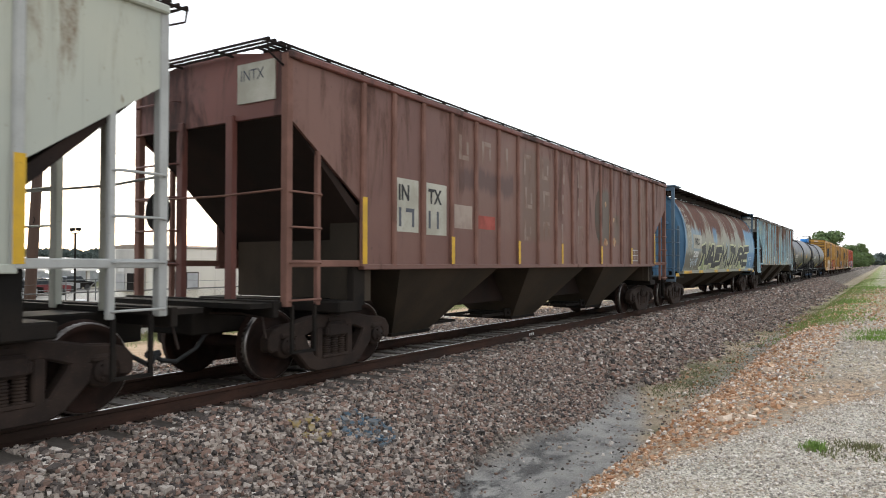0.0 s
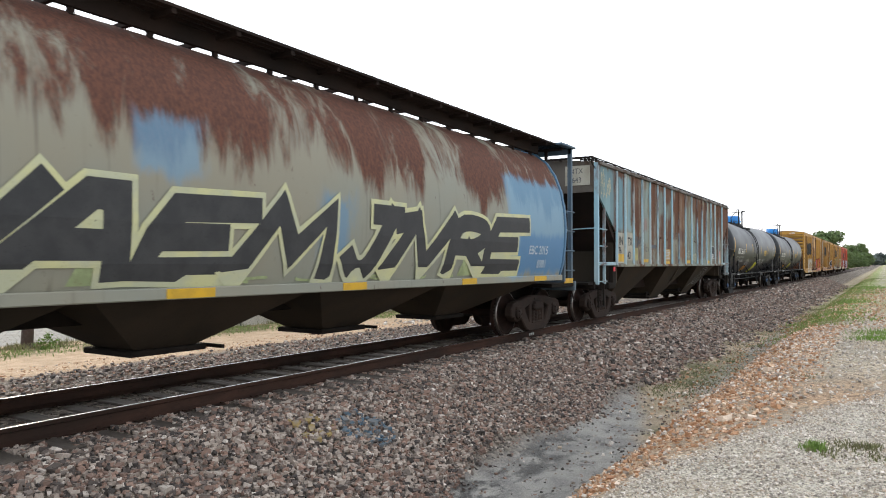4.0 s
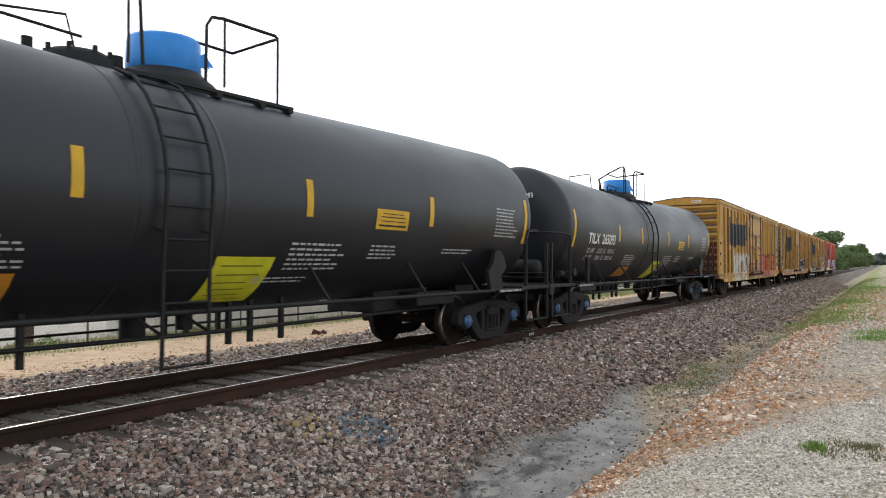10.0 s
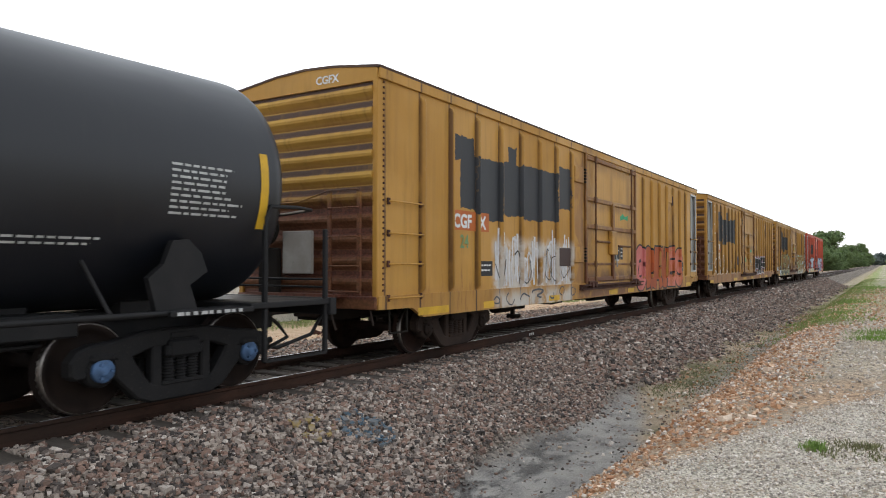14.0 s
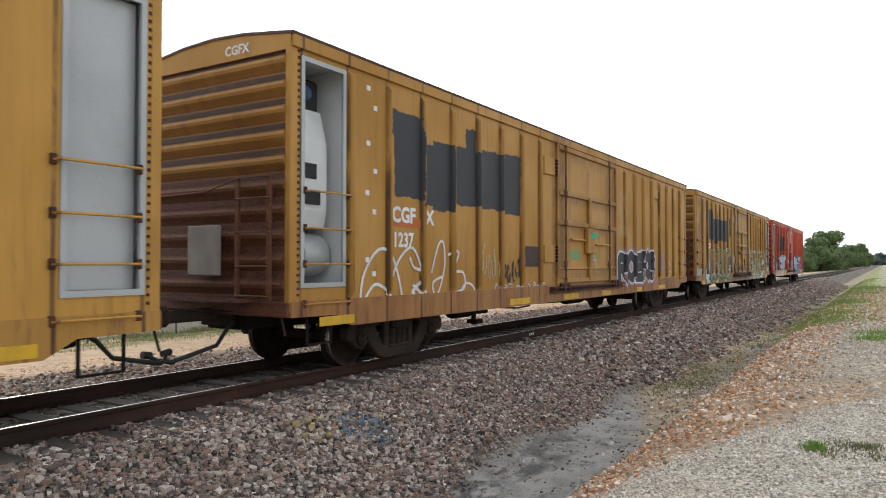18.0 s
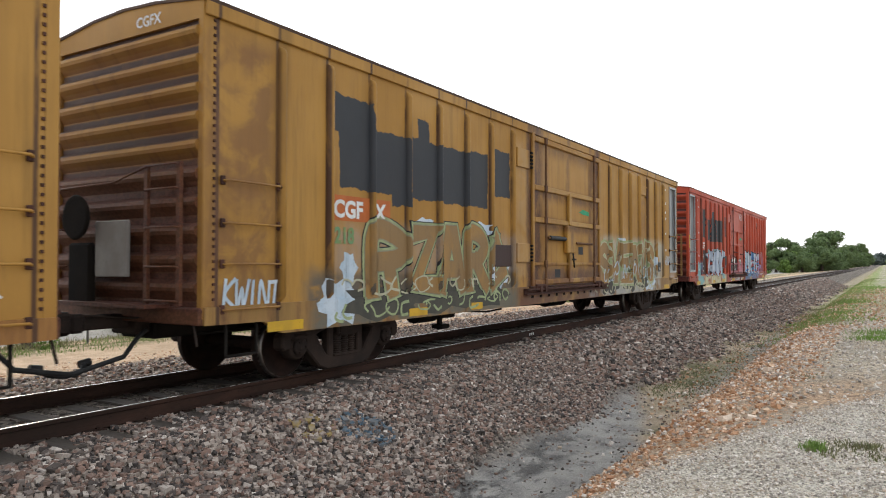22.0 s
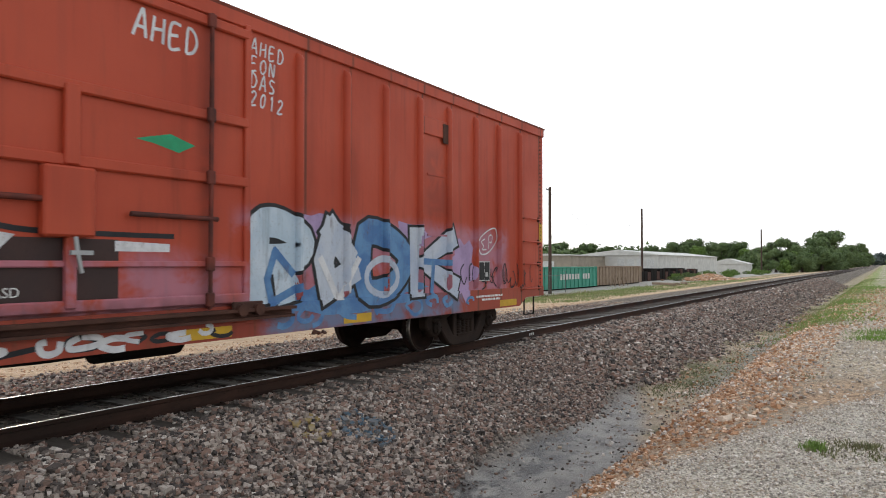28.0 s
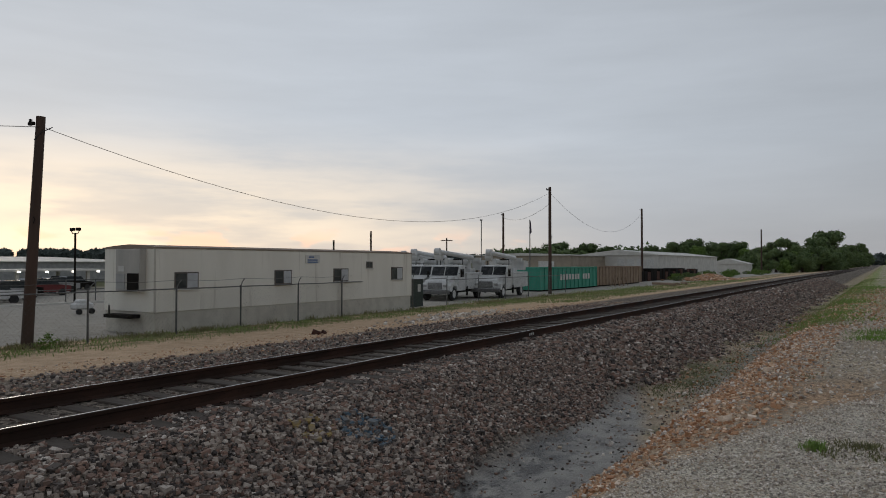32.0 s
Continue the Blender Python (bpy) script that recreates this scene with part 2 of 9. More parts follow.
def ground_material():
    n = Nodes("earth_gravel_and_grass")
    x, y = n.axis("X"), n.axis("Y")
    wob = n.math("MULTIPLY", n.math("SUBTRACT", n.noise(.6, (1, 1, 1), 5, .6), .5), 1.6)
    wob2 = n.math("MULTIPLY", n.math("SUBTRACT", n.noise(.12, (1, 1, 1), 4, .6), .5), 5.0)
    xs = n.math("ADD", x, wob)
    f1 = n.noise(14, (1, 1, 1), 5, .65)
    f2 = n.noise(2.2, (1, 1, 1), 5, .6)
    big = n.cells(24)
    tiny = n.cells(58)
    bt, tt = big.outputs["Color"], tiny.outputs["Color"]
    grey = n.mix(n.step(bt, .15, .85), (.045, .038, .032), (.24, .205, .175))
    dirt = n.mix(n.step(f2, .35, .65), (.41, .285, .185), (.53, .39, .27))
    dirt = n.mix(n.step(tt, .45, .9, 0, .6), dirt, (.54, .44, .34))
    grass = n.mix(n.step(f2, .35, .65), (.10, .115, .04), (.19, .165, .085))
    grass = n.mix(n.step(f1, .5, .7, 0, .7), grass, (.075, .09, .03))
    mud = n.mix(n.step(f2, .35, .65), (.21, .208, .207), (.32, .315, .305))
    mud = n.mix(n.step(tt, .45, .95, 0, .5), mud, (.40, .39, .375))
    mud = n.mix(n.step(n.noise(5.5, (1, .8, 1), 6, .7, .6), .54, .62, 0, .7), mud, (.085, .083, .082))
    rub = n.mix(n.step(bt, .1, .9), (.19, .12, .075), (.52, .36, .24))
    rub = n.mix(n.step(tt, .55, .95, 0, .8), rub, (.66, .53, .40))
    rub = n.mix(n.step(f1, .5, .66, 0, .6), rub, (.12, .078, .05))
    rub = n.mix(n.step(n.noise(.9, (1, .6, 1), 5, .65), .50, .64, 0, .6), rub, (.27, .25, .21))
    grav = n.mix(n.step(tt, .1, .9), (.17, .155, .135), (.64, .60, .53))
    grav = n.mix(n.step(bt, .5, .95, 0, .6), grav, (.70, .66, .58))
    grav = n.mix(n.step(f1, .52, .68, 0, .55), grav, (.20, .175, .145))
    grav = n.mix(n.step(f2, .42, .7, 0, .5), grav, (.40, .335, .255))
    ash = n.mix(n.step(bt, .1, .9), (.16, .13, .10), (.50, .43, .34))
    ash = n.mix(n.step(tt, .6, .95, 0, .8), ash, (.66, .61, .53))
    ash = n.mix(n.step(n.noise(1.1, (1, .5, 1), 5, .65), .46, .60, 0, .6), ash, (.30, .285, .25))
    lot = n.mix(n.step(f2, .35, .65), (.30, .29, .27), (.36, .35, .33))
    far_green = n.mix(n.step(n.noise(.02, (1, 1, 1), 4), .4, .6), (.06, .075, .03), (.12, .12, .06))
    # far side, outwards
    col = n.mix(n.step(xs, -7.5, -6.4), dirt, grey)
    col = n.mix(n.step(n.math("SUBTRACT", xs, n.math("MULTIPLY", n.step(y, 36, 60), 3.2)), -13.4, -12.0), n.mix(n.step(n.noise(.7, (1, .5, 1), 5, .65), .42, .6), grass, dirt), col)
    col = n.mix(n.step(n.math("ADD", x, n.math("MULTIPLY", wob, .5)), -16.6, -15.9), lot, col)
    col = n.mix(n.step(n.math("ADD", x, wob2), -75, -60), far_green, col)
    # near side, outwards
    # wet mud near by; further on a tan, weedy shoal fills the ditch but for a grey runnel along its bank
    dry = n.mix(n.step(f2, .35, .65), (.32, .25, .18), (.45, .36, .265))
    dry = n.mix(n.step(tt, .5, .9, 0, .7), dry, (.46, .40, .32))
    dry = n.mix(n.step(f1, .52, .66, 0, .6), dry, (.11, .09, .065))
    dry = n.mix(n.step(n.noise(.9, (1, .5, 1), 5, .65), .48, .6, 0, .85), dry, (.13, .13, .07))
    wy = n.math("ADD", y, n.math("MULTIPLY", wob, 1.4))
    wx = n.math("ADD", x, n.math("MULTIPLY", wob, .3))
    shoal = n.math("MULTIPLY", n.step(n.math("SUBTRACT", wy, n.math("MULTIPLY", n.math("SUBTRACT", 4.3, x), 3.2)), 10.4, 11.6), n.step(n.noise(.7, (1, .4, 1), 5, .62), .28, .42, .35, 1))
    runnel = n.math("MULTIPLY", n.math("MULTIPLY", n.step(wx, 4.05, 4.25), n.step(wx, 4.8, 5.0, 1, 0)), n.math("MULTIPLY", n.step(wy, 13.5, 15.5), n.step(wy, 30, 40, 1, 0)))
    mud = n.mix(n.math("MULTIPLY", shoal, n.math("SUBTRACT", 1.0, n.math("MULTIPLY", runnel, .85))), mud, dry)
    pool = n.math("MULTIPLY", n.math("MULTIPLY", n.step(wx, 3.35, 3.5), n.step(wx, 3.85, 4.15, 1, 0)), n.math("MULTIPLY", n.step(y, 9.5, 10.5, 1, 0), n.step(n.noise(2.4, (1, .5, 1), 5, .65, .5), .48, .56)))
    mud = n.mix(n.math("MULTIPLY", pool, .8), mud, (.05, .05, .052))
    col = n.mix(n.step(n.math("ADD", x, n.math("MULTIPLY", wob, .4)), 3.1, 3.6), col, mud)
    fringe = n.math("MULTIPLY", n.math("MULTIPLY", n.step(xs, 3.3, 3.9), n.step(xs, 4.5, 5.0, 1, 0)), n.math("MULTIPLY", n.step(y, 12, 17), n.step(n.noise(.8, (1, .5, 1), 4), .42, .54)))
    col = n.mix(n.math("MULTIPLY", fringe, .8), col, n.mix(.3, grass, mud))
    col = n.mix(n.step(n.math("ADD", x, n.math("MULTIPLY", wob, .28)), 4.72, 4.95), col, rub)
    col = n.mix(n.math("MULTIPLY", n.step(n.math("ADD", x, n.math("MULTIPLY", wob, .9)), 5.9, 6.7), n.step(wy, 11, 14)), col, ash)
    edge = n.math("ADD", n.math("SUBTRACT", n.math("ADD", x, n.math("MULTIPLY", wob, .4)), n.math("MULTIPLY", n.math("SUBTRACT", y, 6.0), .40)), n.math("MULTIPLY", n.math("SUBTRACT", f1, .5), .7))
    gm = n.math("MULTIPLY", n.step(edge, 5.15, 5.7), n.step(n.math("ADD", y, wob), 15, 24, 1, 0))
    col = n.mix(gm, col, grav)
    veg = n.math("MULTIPLY", n.step(n.math("ADD", y, n.math("MULTIPLY", wob2, 1.6)), 24, 36), n.math("MULTIPLY", n.math("MULTIPLY", n.step(xs, 4.0, 4.6), n.step(xs, 6.4, 7.2, 1, .45)), n.step(n.noise(.35, (1, .4, 1), 4), .38, .52)))
    col = n.mix(veg, col, n.mix(n.step(f2, .35, .65), (.16, .225, .075), (.25, .28, .11)))
    veg2 = n.math("MULTIPLY", n.math("MULTIPLY", n.step(n.math("ADD", y, wob2), 22, 36), n.step(xs, 3.1, 3.9)), n.math("MULTIPLY", n.step(xs, 5.0, 5.8, 1, 0), n.step(n.noise(.5, (1, .3, 1), 4), .3, .5, .35, 1)))
    col = n.mix(n.math("MULTIPLY", veg2, .8), col, n.mix(.35, grass, dirt))
    col = n.mix(1.0, col, (1.24, 1.19, 1.11), "MULTIPLY")
    wet = n.math("ADD", n.math("MULTIPLY", n.math("MULTIPLY", n.step(x, 3.3, 3.6), n.step(x, 4.5, 4.8, 1, 0)), .45), n.math("MULTIPLY", pool, .55))
    n.bump(n.math("ADD", n.math("MULTIPLY", f1, .5), n.math("SUBTRACT", f2, n.math("MULTIPLY", tiny.outputs["Distance"], .7))), .9, .035)
    return n.done(col, n.step(wet, 0, 1, .95, .28), 0, .3)


def ground():
    def spread(lo, hi, step):
        k = int(round((hi - lo) / step))
        return [lo + (hi - lo) * i / k for i in range(k)]
    xs = [-3000, -1500, -700, -400, -300, -200, -120, -80, -60, -45, -35, -28, -24, -20] + spread(-18, -7, .5) + spread(-7, -3.4, .3) + [-3.4, -2.6, -1.85, -1.3, -.6, 0, .6, 1.3] + spread(1.8, 6.6, .16) + spread(6.6, 9, .3) + [9, 10, 12, 16, 24, 40, 60, 120, 250, 400, 900, 3000]
    ys = [-2500, -800, -300, -120, -60, -30, -15, -8, -4, -2] + spread(0, 16, .22) + spread(16, 40, .8) + spread(40, 100, 4) + [100, 115, 130, 150, 180, 220, 280, 360, 500, 800, 1400, 2600, 4000]
    v = [(x, y, height(x, y)) for y in ys for x in xs]
    n = len(xs)
    g = G()
    g.v = v
    g.f = [(j * n + i, j * n + i + 1, j * n + n + i + 1, j * n + n + i) for j in range(len(ys) - 1) for i in range(n - 1)]
    g.s = [True] * len(g.f)
    tagged(part("ground", g, ground_material()), "gravel, bare earth and grass beside a railway track", "ground", kind="structure")


ground()


def scatter(name, label, places, size, mat, seed, squash=.75, verts=8):
    """Loose stones, joined: each a jittered lump of 12 or 20 faces."""
    rnd = np.random.RandomState(seed)
    p = np.array(places)
    m = len(p)
    if verts == 8:
        base = np.array([(x, y, z) for z in (-1, 1) for y in (-1, 1) for x in (-1, 1)], float) * .62
        tri = np.array([(0, 2, 3), (0, 3, 1), (4, 5, 7), (4, 7, 6), (0, 1, 5), (0, 5, 4), (1, 3, 7), (1, 7, 5), (3, 2, 6), (3, 6, 7), (2, 0, 4), (2, 4, 6)])
    else:
        t = (1 + 5 ** .5) / 2
        base = np.array([(-1, t, 0), (1, t, 0), (-1, -t, 0), (1, -t, 0), (0, -1, t), (0, 1, t), (0, -1, -t), (0, 1, -t), (t, 0, -1), (t, 0, 1), (-t, 0, -1), (-t, 0, 1)], float) / 1.9
        tri = np.array([(0, 11, 5), (0, 5, 1), (0, 1, 7), (0, 7, 10), (0, 10, 11), (1, 5, 9), (5, 11, 4), (11, 10, 2), (10, 7, 6), (7, 1, 8), (3, 9, 4), (3, 4, 2), (3, 2, 6), (3, 6, 8), (3, 8, 9), (4, 9, 5), (2, 4, 11), (6, 2, 10), (8, 6, 7), (9, 8, 1)])
    k = len(base)
    s = rnd.uniform(size[0], size[1], (m, 1, 1)) * np.where(rnd.rand(m, 1, 1) > .93, 1.5, 1.0)
    v = base[None] * rnd.uniform(.68, 1.32, (m, k, 1)) * np.array([1, 1, squash]) * rnd.uniform(.7, 1.3, (m, 1, 3))
    a = rnd.uniform(0, 6.28, m)
    tl = rnd.uniform(-.6, .6, m)
    c, s_ = np.cos(a)[:, None], np.sin(a)[:, None]
    ct, st = np.cos(tl)[:, None], np.sin(tl)[:, None]
    x, y, z = v[..., 0], v[..., 1], v[..., 2]
    y, z = y * ct - z * st, y * st + z * ct
    x, y = x * c - y * s_, x * s_ + y * c
    v = np.stack([x, y, z], -1) * s + p[:, None, :]
    f = (tri[None] + (np.arange(m) * k)[:, None, None]).reshape(-1, 3)
    me = bpy.data.meshes.new(name)
    me.vertices.add(m * k)
    me.vertices.foreach_set("co", v.reshape(-1).astype(np.float32))
    me.loops.add(len(f) * 3)
    me.loops.foreach_set("vertex_index", f.reshape(-1).astype(np.int32))
    me.polygons.add(len(f))
    me.polygons.foreach_set("loop_start", (np.arange(len(f)) * 3).astype(np.int32))
    me.update(calc_edges=True)
    me.shade_flat()
    me.materials.append(mat)
    return tagged(new(name, me), label, "stones", kind="stuff")


def stone_mat(name, stops, rough=.85):
    n = Nodes(name)
    r = n.nt.nodes.new("ShaderNodeValToRGB")
    r.color_ramp.interpolation = "CONSTANT"
    e = r.color_ramp.elements
    e[0].position, e[0].color = 0, (*stops[0][1], 1)
    e[1].position, e[1].color = stops[1][0], (*stops[1][1], 1)
    for pos, c in stops[2:]:
        e.new(pos).color = (*c, 1)
    n.nt.links.new(n.island(), r.inputs[0])
    f = n.noise(60, (1, 1, 1), 4, .7)
    col = n.mix(n.step(f, .35, .7, 0, .6), r.outputs[0], (.62, .60, .58), 'MULTIPLY')
    col = n.mix(1.0, col, (1.27, 1.215, 1.19), 'MULTIPLY')
    n.bump(f, .35, .006)
    return n.done(col, rough, 0, .3)


BALLAST = stone_mat("ballast_stone", [(0, (0.168, 0.143, 0.127)), (.16, (0.271, 0.231, 0.198)), (.30, (0.094, 0.081, 0.074)), (.43, (0.229, 0.155, 0.124)), (.55, (0.354, 0.309, 0.268)), (.66, (0.177, 0.124, 0.102)), (.76, (0.056, 0.050, 0.047)), (.86, (0.271, 0.189, 0.151)), (.94, (0.407, 0.369, 0.328)), (.975, (0.572, 0.532, 0.482))])
RUBBLE = stone_mat("orange_rubble", [(0, (.44, .26, .15)), (.2, (.34, .185, .10)), (.38, (.58, .42, .29)), (.54, (.48, .29, .175)), (.7, (.70, .60, .49)), (.82, (.40, .35, .30)), (.92, (.24, .15, .10))])
CRUSHED = stone_mat("crushed_limestone", [(0, (.52, .485, .43)), (.22, (.36, .33, .29)), (.42, (.62, .585, .53)), (.6, (.44, .37, .29)), (.74, (.24, .215, .19)), (.84, (.72, .69, .64))])
# between the rails: own darker tone, plus the train's shade put into the colour
BED = stone_mat("shade_darkened_ballast", [(0, (0.066, 0.056, 0.048)), (.2, (0.105, 0.090, 0.077)), (.4, (0.042, 0.035, 0.031)), (.6, (0.084, 0.059, 0.048)), (.8, (0.133, 0.115, 0.098))])
_r = np.random.RandomState(3)


def cast(n, x0, x1, y0, y1, keep=None, lift=.01):
    out = []
    while len(out) < n:
        x, y = _r.uniform(x0, x1), _r.uniform(y0, y1)
        if keep is None or keep(x, y):
            out.append((x, y, height(x, y) + lift + _r.uniform(-.01, .018)))
    return out


def near_slope(x, y):
    return x < 3.3 + .2 * math.sin(y * 1.3) + .1 * math.sin(y * .37 + 1) + (.2 + min(.7, max(0, y - 17) * .05)) * _r.rand() ** 1.8 and not (x < 1.42 and ((y + 4.12) % .51) < .25 and _r.rand() < .97)


near_bed = scatter("ballast", "grey and pinkish crushed stone ballast shoulder", cast(30000, .88, 3.9, 1.2, 13.5, near_slope), (.018, .036), BALLAST, 1, .8)
scatter("ballast", "grey crushed stone ballast further along the track", cast(16500, .88, 4.4, 13.5, 42, near_slope), (.034, .06), BALLAST, 2)
scatter("ballast", "grey crushed stone ballast far along the track", cast(9500, .88, 4.4, 42, 95, near_slope), (.05, .085), BALLAST, 21)
scatter("ballast", "grey crushed stone ballast between the rails", cast(4500, -.66, .66, 1, 30, lift=-.02), (.025, .042), BED, 3)
scatter("ballast", "grey crushed stone ballast beyond the track", cast(13000, -7.6, -.9, 3, 36, lambda x, y: _r.rand() < (1 if x > -5.9 else max(.06, 1 - (-5.9 - x) * .7))), (.025, .045), BALLAST, 4)
def lane_edge(y):
    return 5.26 + (y - 6) * .40


scatter("mud_stones", "scattered stones sunk in a muddy ditch", cast(3200, 3.2, 4.9, 4, 26, lambda x, y: _r.rand() < (1 if x < 3.6 else .3), lift=-.006), (.008, .026), BALLAST, 5)
scatter("mud_stones", "pale stones lying in a muddy ditch", cast(45, 3.7, 4.9, 9, 18), (.025, .05), CRUSHED, 25)
scatter("bank_stones", "pale rock fragments along the foot of a bank", cast(450, 4.7, 6.4, 5, 24, lambda x, y: x < 5.1 + (y - 5) * .1 + .4 * _r.rand()), (.014, .042), CRUSHED, 26)
scatter("rubble", "orange-brown broken rock on the bank", cast(9000, 4.72, 7.4, 4, 24, lambda x, y: x < min(6.4, lane_edge(y)) + .35 * _r.rand() ** 2, lift=-.004), (.009, .030), RUBBLE, 6)
scatter("rubble", "orange-brown rock fragments on a dry shoal", cast(1800, 3.6, 5.0, 12, 40, lambda x, y: _r.rand() < .25 + .5 * (x - 3.5)), (.01, .03), RUBBLE, 22)
scatter("rubble", "orange-brown rock fragments further along the bank", cast(3500, 4.8, 8.5, 22, 60), (.015, .045), RUBBLE, 28)
scatter("rubble", "larger orange-brown rocks on the bank", cast(170, 4.75, 7.0, 7, 26, lambda x, y: x < min(6.6, lane_edge(y) + .1)), (.03, .065), RUBBLE, 7)
scatter("gravel", "pale rock chips on worn ground beside the lane", cast(2600, 5.8, 9, 10, 26, lambda x, y: x < lane_edge(y) + .5 or y > 13), (.010, .030), CRUSHED, 29)
scatter("gravel", "pale crushed limestone gravel lane", cast(26000, 5.0, 8.2, 3.6, 13, lambda x, y: x > lane_edge(y) + .3 * _r.rand(), lift=-.006), (.006, .0145), CRUSHED, 8)
scatter("earth_stones", "small stones on bare earth beyond the track", cast(5000, -9.5, -4.8, 5, 40, lift=-.004), (.01, .028), RUBBLE, 27)
# a splash of blue and a few yellow paint marks on the ballast
scatter("painted_stones", "ballast stones with old blue marker paint", [q for q in cast(190, 2.0, 2.75, 6.2, 7.15, lift=.016) if _r.rand() < 1.15 - ((q[0] - 2.36) / .34) ** 2 - ((q[1] - 6.66) / .42) ** 2], (.03, .05), worn("blue_marked_stone", (.09, .15, .20), (.19, .18, .17), 9, .8), 9)
scatter("painted_stones", "ballast stones with old yellow marker paint", cast(26, 1.9, 2.3, 5.7, 6.2, lift=.022), (.03, .05), worn("yellow_marked_stone", (.34, .24, .08), (.28, .24, .2), 12, .8), 10)

STONES = []
for k in range(14):
    q = random.Random(60 + k)
    g = G()
    z = [(x * q.uniform(.65, 1.25), y * q.uniform(.65, 1.25), w * q.uniform(.55, 1.0)) for w in (-1, 1) for y in (-1, 1) for x in (-1, 1)]
    g.add([(x * .026, y * .026, w * .024) for x, y, w in z], [(0, 2, 3, 1), (4, 5, 7, 6), (0, 1, 5, 4), (1, 3, 7, 5), (3, 2, 6, 7), (2, 0, 4, 6)])
    STONES.append(g.mesh("stone", BALLAST))
for k, (x, y, z) in enumerate(cast(280, 1.7, 3.3, 4.6, 7.6, near_slope, lift=.02)):
    part("stone", STONES[k % 14], None, near_bed, at=pose(x, y, z, _r.uniform(-30, 30), _r.uniform(-30, 30), _r.uniform(0, 360)))
TIE = worn("weathered_tie", (.06, .047, .038), (.10, .083, .069), 4, .9, 0, (.03, .024, .019), stretch=(.3, 3, 3), bump=.5)
RAILM = worn("rusty_rail_web", (.03, .018, .0135), (.06, .031, .022), 3, .8, 0, (.014, .011, .01), stretch=(1, .3, 1), spec=.12)
HEADM = worn("polished_rail_head", (.40, .41, .43), (.28, .29, .31), 6, .27, 1.0, bump=.03)
track = thing("track", "railway track of steel rails on weathered ties", "railway track", kind="structure")
RAILP = [(-.07, -.17), (.07, -.17), (.07, -.158), (.014, -.13), (.011, -.048), (.036, -.036), (.037, -.006), (.03, 0), (-.03, 0), (-.037, -.006), (-.036, -.036), (-.011, -.048), (-.014, -.13), (-.07, -.158)]
for s in (1, -1):
    r = part("rail", G().prism([(x + s * .7525, z) for x, z in RAILP], -300, 1500), RAILM, track)
    part("rail_head", G().box(s * .7525 - .012, s * .7525 + .013, -300, 1500, -.002, .0022), HEADM, r, "polished running surface")
    w = s * .7525 + .0135
    if s > 0:
        mk = G()
        for i in range(3):
            mk.box(w, w + .004, 14.5 + i * .09, 14.55 + i * .09, -.118, -.062)
        part("rail_mark", mk, worn("white_mark", (.6, .6, .58), (.5, .5, .48), 5, .7), r)
_t = random.Random(8)
tie_meshes = []
for k in range(6):
    g = G()
    a, b = _t.uniform(-.03, .03), _t.uniform(-.03, .05)
    g.box(-1.36 + a, 1.38 + b, -.115, .115, -.36, -.168, .015)
    tie_meshes.append(g.mesh("tie", TIE))
plate_me = G().box(.60, .92, -.1, .1, -.168, -.158).box(.64, .66, -.05, -.02, -.16, -.14).box(.84, .87, .02, .05, -.16, -.14).box(-.92, -.60, -.1, .1, -.168, -.158).mesh("tie_plate", RAILM)
for i in range(150):
    y = -4 + i * .51 + _t.uniform(-.04, .04)
    o = part("tie", tie_meshes[i % 6], None, track, at=pose(_t.uniform(-.03, .03), y, _t.uniform(-.004, .02), 0, 0, _t.uniform(-1.2, 1.2)))
    if i < 90:
        part("tie_plate", plate_me, None, track, at=pose(0, y, 0))
rest = G()
for i in range(260):
    y = 72.5 + i * .51
    rest.box(-1.36, 1.38, y - .115, y + .115, -.3, -.168)
tagged(part("tie_rows", rest, TIE, track), kind="stuff")

